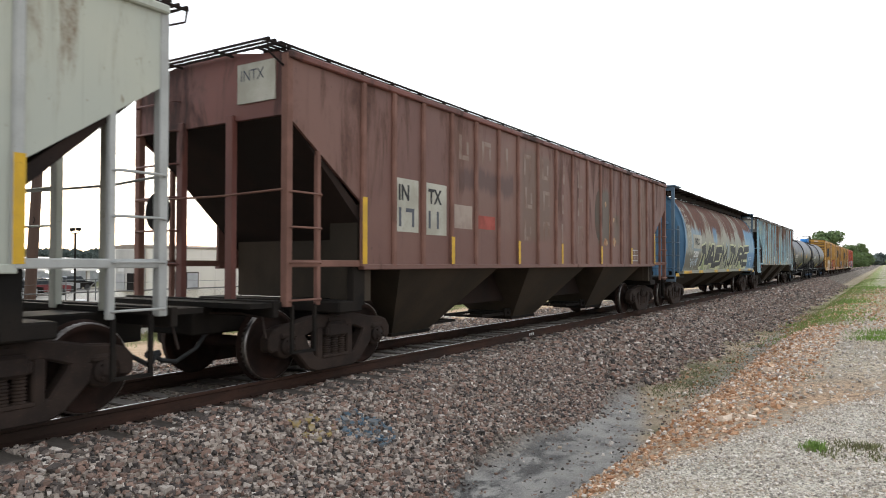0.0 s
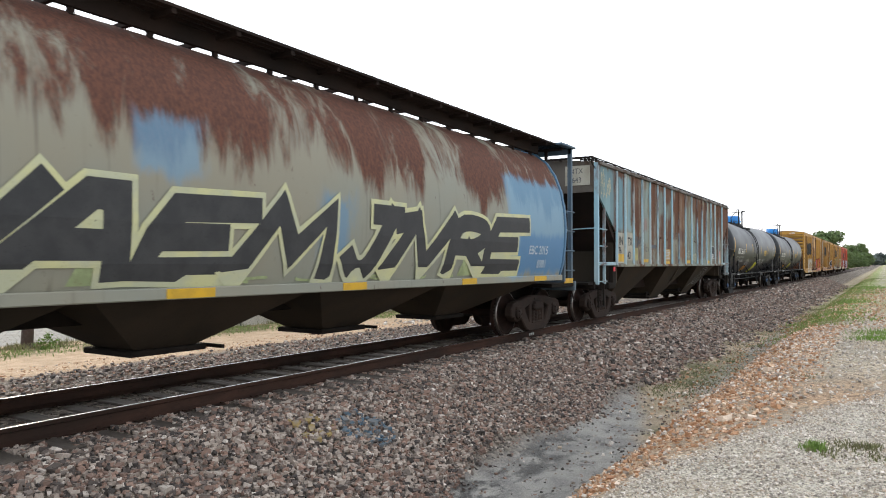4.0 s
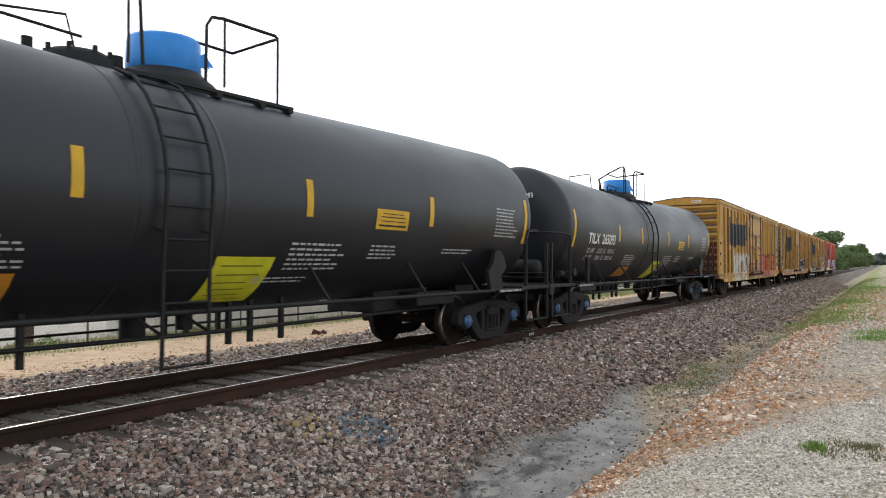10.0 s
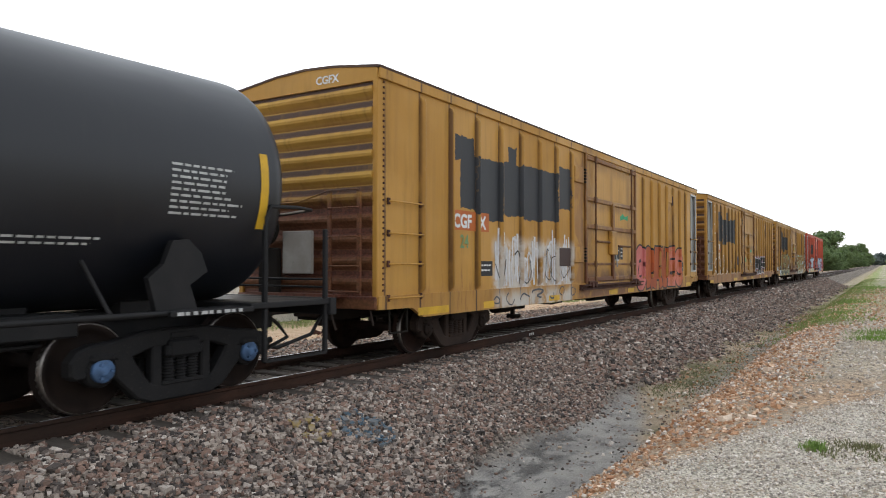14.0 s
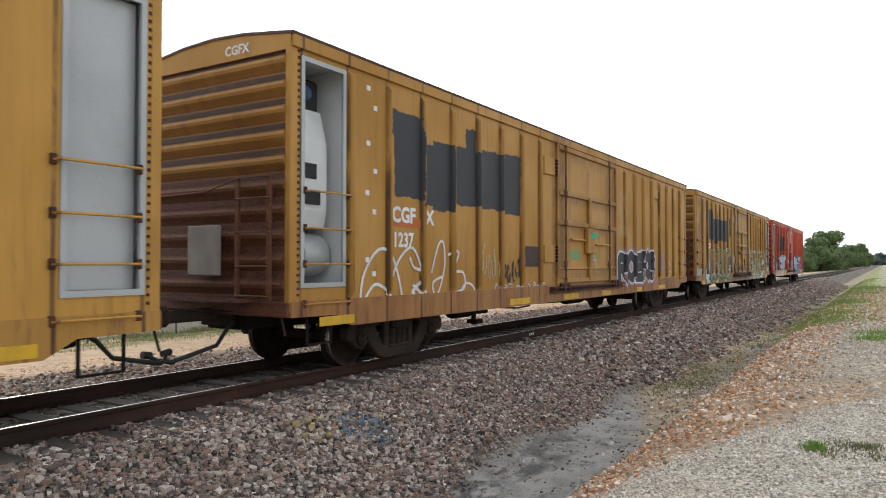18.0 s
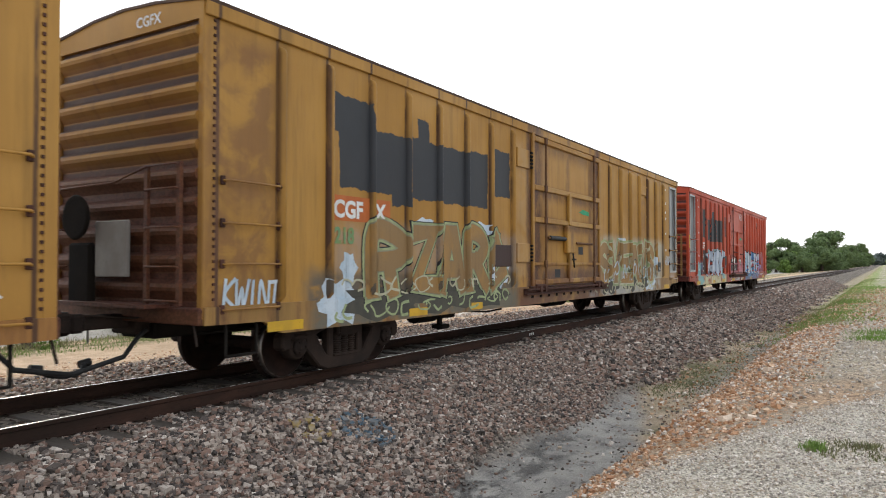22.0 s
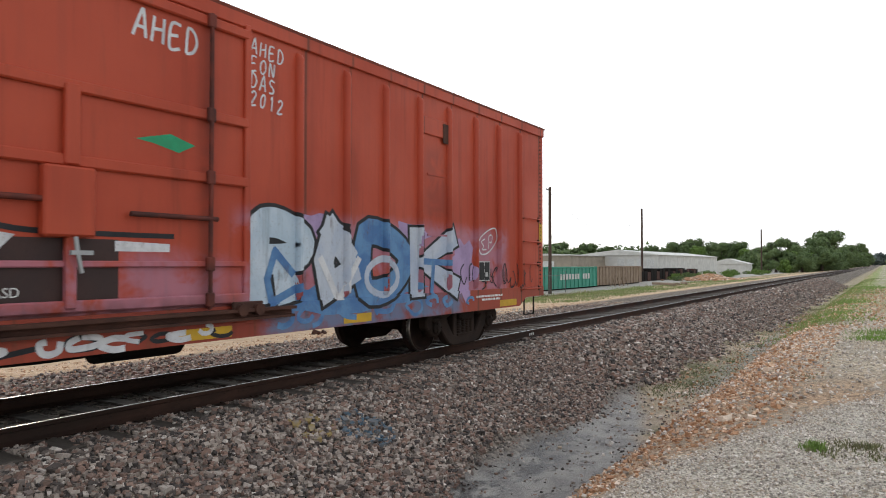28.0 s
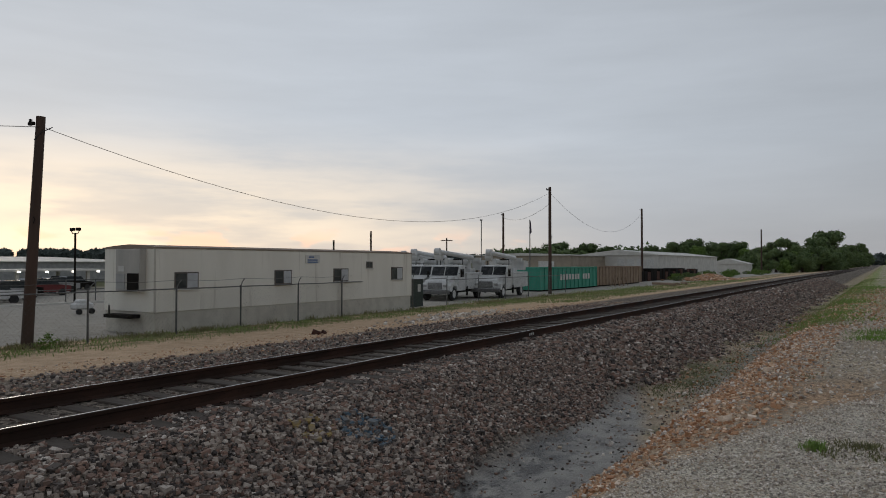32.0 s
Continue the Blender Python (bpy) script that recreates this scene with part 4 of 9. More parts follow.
def box_car(yc, paint, end_paint, trim, label, hatch, group, sill_mat, rods=(-1.31, 1.6), low_rail=1.5, shift=0.0, rod_mat=None, rail_mat=None, ladder_mat=None, lever_mat=None):
    """hatch: +1 or -1, the end with the open machinery compartment."""
    c = thing("box_car", label, "box car", group=group)
    # side sheets; the near one is pierced by the compartment's opening
    h0, h1 = (9.1, 9.92) if hatch > 0 else (-9.92, -9.08)
    g = G()
    if hatch > 0:
        g.box(1.37, 1.42, -HALF, h0, 1.0, 4.26)
        g.box(1.37, 1.42, h1, HALF, 1.0, 4.26)
    else:
        g.box(1.37, 1.42, -HALF, h0, 1.0, 4.26)
        g.box(1.37, 1.42, h1, HALF, 1.0, 4.26)
    g.box(1.37, 1.42, h0, h1, 1.0, 1.2)
    g.box(1.37, 1.42, h0, h1, 4.1, 4.26)
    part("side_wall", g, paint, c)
    part("side_wall", G().box(-1.42, -1.37, -HALF, HALF, 1.0, 4.26), paint, c)
    # sill, deeper between the trucks
    prof = [(-HALF, .84), (-9.25, .83), (-8.95, .67), (8.95, .67), (9.25, .83), (HALF, .84), (HALF, 1.035), (-HALF, 1.035)]
    part("side_sill", G().prism(prof, 1.38, 1.445, "x"), sill_mat, c)
    part("side_sill", G().prism(prof, -1.445, -1.38, "x"), sill_mat, c)
    part("floor_frame", G().box(-1.37, 1.37, -HALF + .1, HALF - .1, .95, 1.02).box(-.33, .33, -9.9, 9.9, .62, .95, .02), UNDER, c)
    # roof: shallow gable with cross seams, and the eave angle
    roof = G().prism([(-1.46, 4.33), (-.6, 4.44), (0, 4.47), (.6, 4.44), (1.46, 4.33), (1.475, 4.365), (.6, 4.475), (0, 4.505), (-.6, 4.475), (-1.475, 4.365)], -HALF - .03, HALF + .03)
    part("roof", roof, trim, c)
    for i in range(17):
        y = -9.6 + i * 1.2
        part("roof_seam", G().prism([(-1.44, 4.365), (1.44, 4.365), (.6, 4.485), (0, 4.515), (-.6, 4.485)], y - .03, y + .03), trim, c)
    part("eave_angle", G().box(1.42, 1.46, -HALF, HALF, 4.18, 4.34, .01).box(-1.46, -1.42, -HALF, HALF, 4.18, 4.34, .01), paint, c)
    # pressed ends
    for s in (-1, 1):
        pr = [(0, 1.0), (.03, 1.0)]
        for i in range(10):
            z = 1.1 + i * .31
            pr += [(.03, z), (.06, z + .05), (.105, z + .10), (.115, z + .14), (.10, z + .18), (.05, z + .215), (.03, z + .23)]
        pr += [(.03, 4.20), (0, 4.20)]
        pr = [(s * (HALF - .06 + u), z) for u, z in pr]
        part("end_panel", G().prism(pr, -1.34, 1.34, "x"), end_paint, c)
        gable = G().prism([(-1.42, 4.15), (1.42, 4.15), (1.42, 4.34), (.6, 4.45), (0, 4.48), (-.6, 4.45), (-1.42, 4.34)], s * (HALF - .03), s * (HALF + .015))
        part("end_fascia", gable, paint, c)
        for x in (-1, 1):
            part("corner_post", G().box(x * 1.33, x * 1.425, s * (HALF - .12), s * (HALF + .015), .9, 4.26, .012), paint, c)
        part("end_sill", G().box(-1.42, 1.42, s * (HALF - .1), s * (HALF + .05), .84, 1.03, .015), end_paint, c)
        lad = G()
        for x in (.62, 1.18):
            lad.box(x - .03, x + .03, s * (HALF + .1), s * (HALF + .14), 1.05, 2.6)
        rungs(lad, .62, 1.18, s * (HALF + .13), s * (HALF + .13), [1.1, 1.47, 1.9, 2.32, 2.58], .013, (0, s * .03))
        part("end_ladder", lad, ladder_mat or end_paint, c)
        rung_parts(c, "end_grab_iron", -1.3, -1.05, s * (HALF + .06), s * (HALF + .06), [1.47, 1.92, 2.42], end_paint, .013, (0, s * .06))
        part("end_handrail", G().tube([(-1.2, s * (HALF + .12), 2.42), (0, s * (HALF + .13), 2.44), (.6, s * (HALF + .13), 2.58)], .013), end_paint, c)
        if s * hatch < 0:
            bw = G().lathe([(.02, 0), (.25, 0), (.27, .03), (.25, .05), (.2, .04)], (-.55, s * (HALF + .22), 2.05), (0, s, 0), 20)
            bw.box(-.8, -.35, s * (HALF + .1), s * (HALF + .2), 1.0, 1.75, .03)
            part("hand_brake", bw, UNDER, c)
        part("crossover_step", G().box(-.9, .9, s * (HALF + .02), s * (HALF + .34), 1.02, 1.06), end_paint, c)
        part("end_board", G().box(-.3, .3, s * (HALF + .1), s * (HALF + .16), 1.35, 2.0, .01), BOARD if rod_mat is None else DARKP, c, "plain grey board" if rod_mat is None else "dark board")
        last = s > 0 and shift < 0
        coupler(c, s, HALF - .1, HALF + (.3 if last else .94), not last)
        # side grab irons and the stirrup
        y0, y1 = (s * 9.86, s * 9.02)
        rung_parts(c, "grab_iron", 1.43, 1.43, y0, y1, [1.0, 1.5, 1.95, 2.42], paint, .014, (.075, 0))
        for z in (1.0, 1.5, 1.95, 2.42):
            for y in (y0, y1):
                part("grab_bracket", G().box(1.42, 1.455, y - .03, y + .03, z - .05, z + .05, .008), RUSTY, c)
        st = G()
        for y in (s * 9.75, s * 9.3):
            st.box(1.36, 1.385, y - .014, y + .014, .48, .86)
        st.box(1.35, 1.40, s * 9.3, s * 9.75, .465, .485)
        part("stirrup_step", st, UNDER, c)
        rv = G()
        for i in range(38):
            rv.box(1.42, 1.437, s * 9.97 - .014, s * 9.97 + .014, 1.1 + i * .082, 1.1 + i * .082 + .03)
        tagged(part("rivet", rv, RUSTY, c), kind="stuff")
        truck(c, s * 7.37, .42)
    for y in RIBS_L + RIBS_R:
        if h0 - .1 < y < h1 + .1 and abs(y) > 9.05 and hatch > 0 and y > 0:
            continue
        b = .052
        y += shift * (1.15 - y / 18) if y > 0 else 0
        part("rib", pressed_rib(y, b, 1.045, 4.12), paint, c)
    # compartment: lined bay with the cooling unit
    for k, b in enumerate(((.35, .4, h0 - .05, h1 + .05, 1.05, 4.2), (.4, 1.37, h0 - .1, h0 - .05, 1.05, 4.2), (.4, 1.37, h1 + .05, h1 + .1, 1.05, 4.2), (.4, 1.37, h0 - .05, h1 + .05, 1.03, 1.08), (.4, 1.37, h0 - .05, h1 + .05, 4.15, 4.2))):
        part(("compartment_back", "compartment_side", "compartment_side", "compartment_floor", "compartment_top")[k], G().box(*b), UNITW, c)
    fr = G().box(1.40, 1.437, h0 - .01, h0 + .05, 1.2, 4.1).box(1.40, 1.437, h1 - .05, h1 + .01, 1.2, 4.1).box(1.40, 1.437, h0, h1, 1.2, 1.26).box(1.40, 1.437, h0, h1, 4.05, 4.11)
    part("compartment_frame", fr, SILVER, c, "bare aluminium door frame")
    if hatch < 0:
        m = (h0 + h1) / 2
        part("cooling_unit", G().prism([(.5, 1.98), (1.15, 1.98), (1.2, 2.2), (1.2, 3.1), (1.08, 3.55), (.7, 3.65), (.5, 3.65)], h0 + .03, h1 - .12), UNITW, c, "white cooling unit casing")
        part("cooling_unit_top", G().box(.5, 1.05, h0 + .05, h1 - .1, 3.5, 3.98, .05), BLACKP, c)
        part("control_panel", G().box(1.19, 1.21, m - .12, m + .1, 2.62, 2.82).box(1.19, 1.22, m - .16, m + .16, 2.28, 2.46), BLACKP, c)
        part("unit_badge", G().lathe([(.02, 0), (.1, 0), (.1, .012), (.02, .014)], (1.055, m + .05, 3.78), (1, 0, 0), 16), HUB_BLUE, c)
        part("fuel_tank", G().lathe([(.02, 0), (.26, .02), (.29, .08), (.29, .72), (.26, .8), (.02, .82)], (.95, h0, 1.62), (0, 1, 0), 20), SILVER, c)
        part("fuel_tank_strap", G().lathe([(.295, 0), (.30, .0), (.30, .05), (.295, .05)], (.95, m - .2, 1.62), (0, 1, 0), 20), BLACKP, c)
    else:
        part("bay_panel", G().box(1.30, 1.33, h0 + .05, h1 - .05, 1.26, 4.05), SILVER, c, "plain aluminium panel")
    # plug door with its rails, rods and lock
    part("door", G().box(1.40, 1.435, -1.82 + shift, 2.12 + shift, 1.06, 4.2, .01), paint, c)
    fr = G()
    for y in (-1.86 + shift, 2.1 + shift):
        part("door_post", G().box(1.42, 1.475, y - .045, y + .045, 1.0, 4.22, .012), rail_mat or paint, c)
    for z in (4.1, 3.09, 2.42, 1.12):
        part("door_rail", G().box(1.43, 1.485, -1.82 + shift, 2.1 + shift, z - .055, z + .055, .015), rail_mat or paint, c)
    part("door_rail", G().box(1.43, 1.475, -1.8 + shift, 2.08 + shift, low_rail - .03, low_rail + .03, .01), rail_mat or paint, c)
    for y in rods:
        rd = G()
        rd.cyl((1.50, y, 1.02), (1.50, y, 4.18), .024, 8)
        for z in (4.1, 3.09, 2.42, 1.5, 1.12):
            rd.box(1.47, 1.525, y - .05, y + .05, z - .075, z + .075, .012)
        part("locking_rod", rd, rod_mat or RODS, c)
    bx = G().box(1.44, 1.55, -.22 + shift, .25 + shift, 1.74, 2.36, .02)
    part("lock_box", bx, paint, c)
    part("lock_bar", G().box(1.44, 1.51, -.02 + shift, .12 + shift, 2.38, 3.1, .012), rail_mat or paint, c)
    part("lock_bar", G().box(1.44, 1.51, shift, .1 + shift, 1.1, 1.76, .012), rail_mat or paint, c)
    part("lock_lever", G().tube([(1.56, .05 + shift, 1.74), (1.575, .06 + shift, 1.6), (1.575, .1 + shift, 1.42)], .02, 6).box(1.55, 1.585, shift, .2 + shift, 1.58, 1.62), lever_mat or SILVER, c, "metal lock lever")
    part("door_handle_bar", G().cyl((1.50, -1.2, 2.06), (1.50, -.3, 2.06), .028, 8), (rod_mat or RODS) if low_rail > 1.45 else paint, c)
    part("door_handle_bar", G().cyl((1.50, .42, 1.98), (1.50, 1.45, 1.98), .026, 8), (rod_mat or RODS) if low_rail > 1.45 else paint, c)
    part("door_track", G().prism([(1.44, .87), (1.53, .87), (1.53, .90), (1.475, .90), (1.475, .965), (1.56, .965), (1.56, 1.0), (1.44, 1.0)], -2.3, 2.6), RUSTY, c, "rusted door track")
    for y in (-1.58, 1.88):
        part("door_roller", G().cyl((1.47, y - .125, .99), (1.58, y - .125, .99), .07, 12).cyl((1.47, y + .125, .99), (1.58, y + .125, .99), .07, 12).box(1.48, 1.52, y - .22, y + .22, .95, 1.08, .01), RUSTY, c)
    for z in (3.62, 1.72):
        part("hinge_plate", G().box(1.42, 1.465, -2.6, -2.02, z - .19, z + .19, .01), paint, c)
    for z in (3.62, 1.72):
        for i in range(5):
            part("hinge_knuckle", G().box(1.42, 1.49, -2.02, -1.93, z - .17 + i * .075, z - .13 + i * .075), UNDER, c)
    part("defect_card_board", G().box(1.42, 1.45, 5.64 + shift, 6.42 + shift, 3.56, 3.84, .01), paint, c)
    part("card_board_edge", G().box(1.45, 1.458, 6.28 + shift, 6.44 + shift, 3.48, 3.8), RUSTY, c)
    for z in (1.95, 2.92):
        part("hatch_strip", G().box(1.42, 1.433, 5.66, 6.4, z, z + .03), paint, c)
    part("notice_board", G().box(1.42, 1.445, -3.52, -2.84, 1.45, 1.86, .008), DARKP, c, "dark notice board")
    # under the floor
    part("brake_cylinder", G().cyl((.55, -4.9, .62), (.55, -4.3, .62), .17, 14).box(.4, .7, -4.3, -3.7, .5, .75, .02).tube([(.55, -6.2, .62), (.6, -4.9, .60)], .02), UNDER, c)
    part("brake_valve", G().box(.5, .56, -4.05, -3.95, .28, .62).box(.42, .66, -4.1, -3.85, .30, .38, .01), UNDER, c)
    part("air_reservoir", G().cyl((.6, .6, .66), (.6, 1.6, .66), .2, 14), UNDER, c)
    part("brake_rod", G().tube([(1.2, -5.2, .72), (1.2, -3.4, .6), (1.2, -2.8, .62)], .018), UNDER, c)
    for y in (-2.2, 2.0, 3.4):
        part("crossbearer", G().box(-1.3, 1.3, y - .06, y + .06, .66, .95), UNDER, c)
    part("brake_pipe", G().tube([(.7, -9.6, .68), (.72, -3, .62), (.72, 0, .56), (.72, 3, .62), (.7, 9.6, .68)], .02), UNDER, c)
    CARS.append((c, yc))
    return c


def sill_marks(c, spans):
    for y0, y1 in spans:
        part("sill_reflector", sheet(G(), y0, y1, .70, .82, 1.4495), YELLOW, c)


def placard(c, y, z, w=.32, h=.42, x=1.42):
    part("placard_board", G().box(x, x + .008, y - w / 2, y + w / 2, z - h / 2, z + h / 2), DULLW, c)
    for k in (-1, 1):
        part("placard_field", sheet(G(), y + k * w * .24 - w * .215, y + k * w * .24 + w * .215, z - h * .44, z + h * .44, x + .0105), BLACKP, c)
    part("placard_card", sheet(G(), y + w * .08, y + w * .30, z - h * .28, z - h * .06, x + .0125), DULLW, c)


def reporting(c, number, num_mat, num_z=1.8, red=True, y=-8.02):
    if red:
        part("mark_field", sheet(sheet(G(), y - .06, -7.24, 2.08, 2.42), -7.16, -6.76, 2.08, 2.42), ORED, c)
    side_text(c, "CGF", y, 2.13, .32, WHITE, squeeze=1.0, thick=.012)
    side_text(c, "X", -7.12, 2.13, .32, WHITE, squeeze=1.0, thick=.012)
    if number:
        side_text(c, number, y + .02, num_z, .30, num_mat, squeeze=.9, thick=.01)
    side_text(c, "CGFX", .25, 4.22, .17, WHITE, x=-HALF - .022, end=True, thick=.004)


def bars(c, rows, mat, x=1.43, h=.03, name="small_lettering"):
    g = G()
    for y0, y1, z in rows:
        y = y0
        k = 0
        while y < y1:
            w = .05 + .07 * ((k * 7 + int(z * 100)) % 5) / 4
            sheet(g, y, min(y + w, y1), z, z + h, x)
            y += w + .02
            k += 1
    return part(name, g, mat, c)


BLK_A = [(-8.05, -7.3, 3.28, 3.72), (-7.78, -7.24, 2.45, 3.4), (-7.25, -6.3, 2.40, 3.42), (-6.9, -6.3, 2.28, 2.6), (-5.98, -5.6, 3.3, 3.78), (-6.3, -5.4, 2.42, 3.46), (-5.45, -4.5, 2.38, 3.5), (-4.6, -3.64, 2.42, 3.5), (-3.62, -2.8, 2.72, 3.7)]
BLK_B = [(-8.1, -7.22, 3.42, 3.80), (-7.95, -7.2, 2.5, 3.5), (-7.2, -6.35, 2.42, 3.42), (-6.9, -6.3, 2.36, 3.5), (-6.3, -5.4, 2.5, 3.5), (-5.85, -5.5, 3.4, 3.86), (-5.4, -4.5, 2.5, 3.58), (-4.5, -3.7, 2.45, 3.62)]
BLK_C = [(-8.02, -7.2, 3.28, 3.78), (-7.9, -7.1, 2.52, 3.4), (-7.2, -6.3, 2.52, 3.42), (-6.7, -6.25, 2.36, 2.6), (-6.05, -5.7, 3.3, 3.78), (-6.3, -4.4, 2.5, 3.45), (-4.5, -3.75, 2.5, 3.5), (-3.5, -2.85, 2.75, 3.66)]
BLK_R = [(-8.1, -7.25, 2.55, 3.72), (-7.2, -6.35, 2.48, 3.32), (-6.35, -5.45, 2.42, 3.4), (-6.3, -5.5, 3.3, 3.72), (-5.45, -4.5, 2.45, 3.4), (-4.5, -3.72, 2.45, 3.44), (-3.5, -2.9, 2.7, 3.65)]
YB, YA = (.48, .25, .046), (.42, .212, .038)
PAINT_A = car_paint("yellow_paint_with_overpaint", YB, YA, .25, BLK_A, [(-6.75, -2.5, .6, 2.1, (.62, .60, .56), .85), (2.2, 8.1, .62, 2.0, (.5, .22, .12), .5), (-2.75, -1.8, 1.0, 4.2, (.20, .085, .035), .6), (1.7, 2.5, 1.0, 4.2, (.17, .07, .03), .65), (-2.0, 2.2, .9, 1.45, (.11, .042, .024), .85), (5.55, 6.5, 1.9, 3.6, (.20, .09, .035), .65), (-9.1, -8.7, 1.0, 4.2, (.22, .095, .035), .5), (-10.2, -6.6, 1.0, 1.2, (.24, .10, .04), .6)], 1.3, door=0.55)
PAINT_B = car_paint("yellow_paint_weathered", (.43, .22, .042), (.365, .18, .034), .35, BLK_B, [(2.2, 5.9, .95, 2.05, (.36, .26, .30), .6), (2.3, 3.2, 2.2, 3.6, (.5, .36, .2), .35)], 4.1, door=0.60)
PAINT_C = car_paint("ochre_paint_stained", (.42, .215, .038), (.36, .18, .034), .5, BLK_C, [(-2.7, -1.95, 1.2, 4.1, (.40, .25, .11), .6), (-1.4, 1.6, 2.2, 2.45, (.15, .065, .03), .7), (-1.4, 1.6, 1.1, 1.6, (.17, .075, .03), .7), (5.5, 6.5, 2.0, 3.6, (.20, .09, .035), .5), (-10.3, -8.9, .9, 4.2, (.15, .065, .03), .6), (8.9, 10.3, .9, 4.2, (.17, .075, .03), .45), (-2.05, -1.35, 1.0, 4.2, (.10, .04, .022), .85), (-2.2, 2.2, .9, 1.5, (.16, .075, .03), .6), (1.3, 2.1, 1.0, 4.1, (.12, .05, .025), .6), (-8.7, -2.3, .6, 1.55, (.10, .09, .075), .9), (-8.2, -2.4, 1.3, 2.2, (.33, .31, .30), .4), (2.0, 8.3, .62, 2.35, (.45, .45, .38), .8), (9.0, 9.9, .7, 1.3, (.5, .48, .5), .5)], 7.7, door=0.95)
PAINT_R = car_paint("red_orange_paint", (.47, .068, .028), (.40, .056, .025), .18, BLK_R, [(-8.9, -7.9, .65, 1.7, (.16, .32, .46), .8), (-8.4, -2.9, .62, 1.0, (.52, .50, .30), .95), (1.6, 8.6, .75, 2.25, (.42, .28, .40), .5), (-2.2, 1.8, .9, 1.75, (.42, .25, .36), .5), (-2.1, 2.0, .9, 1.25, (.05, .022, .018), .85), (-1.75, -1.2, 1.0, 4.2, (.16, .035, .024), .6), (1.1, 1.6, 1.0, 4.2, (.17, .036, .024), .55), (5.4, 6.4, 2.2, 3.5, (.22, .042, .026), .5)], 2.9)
SILL_Y = car_paint("ochre_sill_paint", (.45, .235, .046), (.38, .19, .04), .5, (), [(-6.7, -2.6, .6, 1.1, (.55, .54, .5), .85), (-2.6, 2.3, .6, 1.1, (.16, .062, .032), .85), (2.2, 8.0, .6, 1.1, (.30, .10, .035), .6)], 3.3)
RAIL_Y = car_paint("rust_eaten_rail_paint", (.36, .19, .042), (.25, .115, .033), 1.0, (), [(-2.4, 2.4, .9, 2.3, (.12, .042, .024), .8), (-2.4, 2.4, 2.0, 4.4, (.16, .065, .03), .65)], 2.2)
SILL_B = car_paint("rusty_ochre_sill", (.33, .15, .038), (.25, .10, .033), .8, (), (), 5.5)
SILL_C = car_paint("painted_over_sill", (.34, .19, .05), (.25, .13, .045), .8, (), [(-8.6, -2.4, .6, 1.2, (.13, .12, .09), .95), (2, 8, .6, 1.2, (.4, .41, .38), .8), (-2.7, 2.5, .55, 1.3, (.13, .052, .028), .9), (1.3, 2.1, .6, 1.2, (.30, .33, .34), .7)], 6.1)
RAIL_C = car_paint("chipped_ochre_rail_paint", (.40, .215, .044), (.31, .15, .036), .8, (), [(-2.4, 2.4, .9, 1.5, (.15, .06, .03), .7)], 9.4)
SILL_R = car_paint("red_sill_paint", (.33, .052, .025), (.27, .045, .025), .35, (), [(-8.8, -2.8, .6, 1.2, (.52, .50, .30), .95), (2, 7, .6, 1.2, (.12, .2, .32), .8)], 8.2)


def end_paint(name, base, alt, dirt_shade, low, seed, top):
    """Paint of a pressed end, its lower half caked with rust. Dirt and painted-in shade band each corrugation."""
    n = Nodes(name)
    z = n.axis("Z")
    broad = n.noise(.8, (1, 1, 1), 4, shift=(seed, 0, seed))
    runs = n.noise(1.0, (5, 1, .6), 6, .65, .3, shift=(seed, 1, 2))
    fine = n.noise(24, (1, 1, 1), 4, .65)
    col = n.mix(n.step(broad, .35, .65), base, alt)
    col = n.mix(n.step(runs, .5, .75, 0, .55), col, tuple(c * .5 for c in alt))
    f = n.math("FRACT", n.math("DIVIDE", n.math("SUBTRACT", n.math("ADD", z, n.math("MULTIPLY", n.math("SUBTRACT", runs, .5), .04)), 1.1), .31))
    # dark band above each crest: dirt, with shade put into the colour
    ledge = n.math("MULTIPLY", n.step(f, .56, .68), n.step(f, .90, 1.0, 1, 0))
    col = n.mix(n.math("MULTIPLY", ledge, n.step(runs, .25, .5, .65, .95)), col, dirt_shade)
    # rusty brown below each crest is the underside's shade, put into the colour
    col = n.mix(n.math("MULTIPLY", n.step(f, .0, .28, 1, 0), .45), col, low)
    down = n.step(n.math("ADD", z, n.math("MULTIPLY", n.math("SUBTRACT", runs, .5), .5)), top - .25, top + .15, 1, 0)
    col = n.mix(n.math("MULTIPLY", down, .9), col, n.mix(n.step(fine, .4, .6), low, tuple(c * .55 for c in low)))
    n.bump(n.noise(3.0, (1, 1, 1), 3), .25, .02)
    return n.done(col, .62, 0, .3)


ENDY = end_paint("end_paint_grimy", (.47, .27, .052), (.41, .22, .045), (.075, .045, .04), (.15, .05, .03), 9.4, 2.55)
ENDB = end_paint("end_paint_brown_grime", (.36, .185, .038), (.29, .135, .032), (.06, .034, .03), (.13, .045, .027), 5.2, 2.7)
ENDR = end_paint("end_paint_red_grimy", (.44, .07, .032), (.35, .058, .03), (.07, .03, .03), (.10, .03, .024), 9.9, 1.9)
TRIM = worn("weathered_roof", (.075, .045, .035), (.11, .07, .05), 1.5, .8, 0, (.05, .03, .025))
TRIM_R = worn("weathered_red_roof", (.18, .05, .035), (.26, .07, .045), 1.5, .8, 0, (.10, .05, .04))

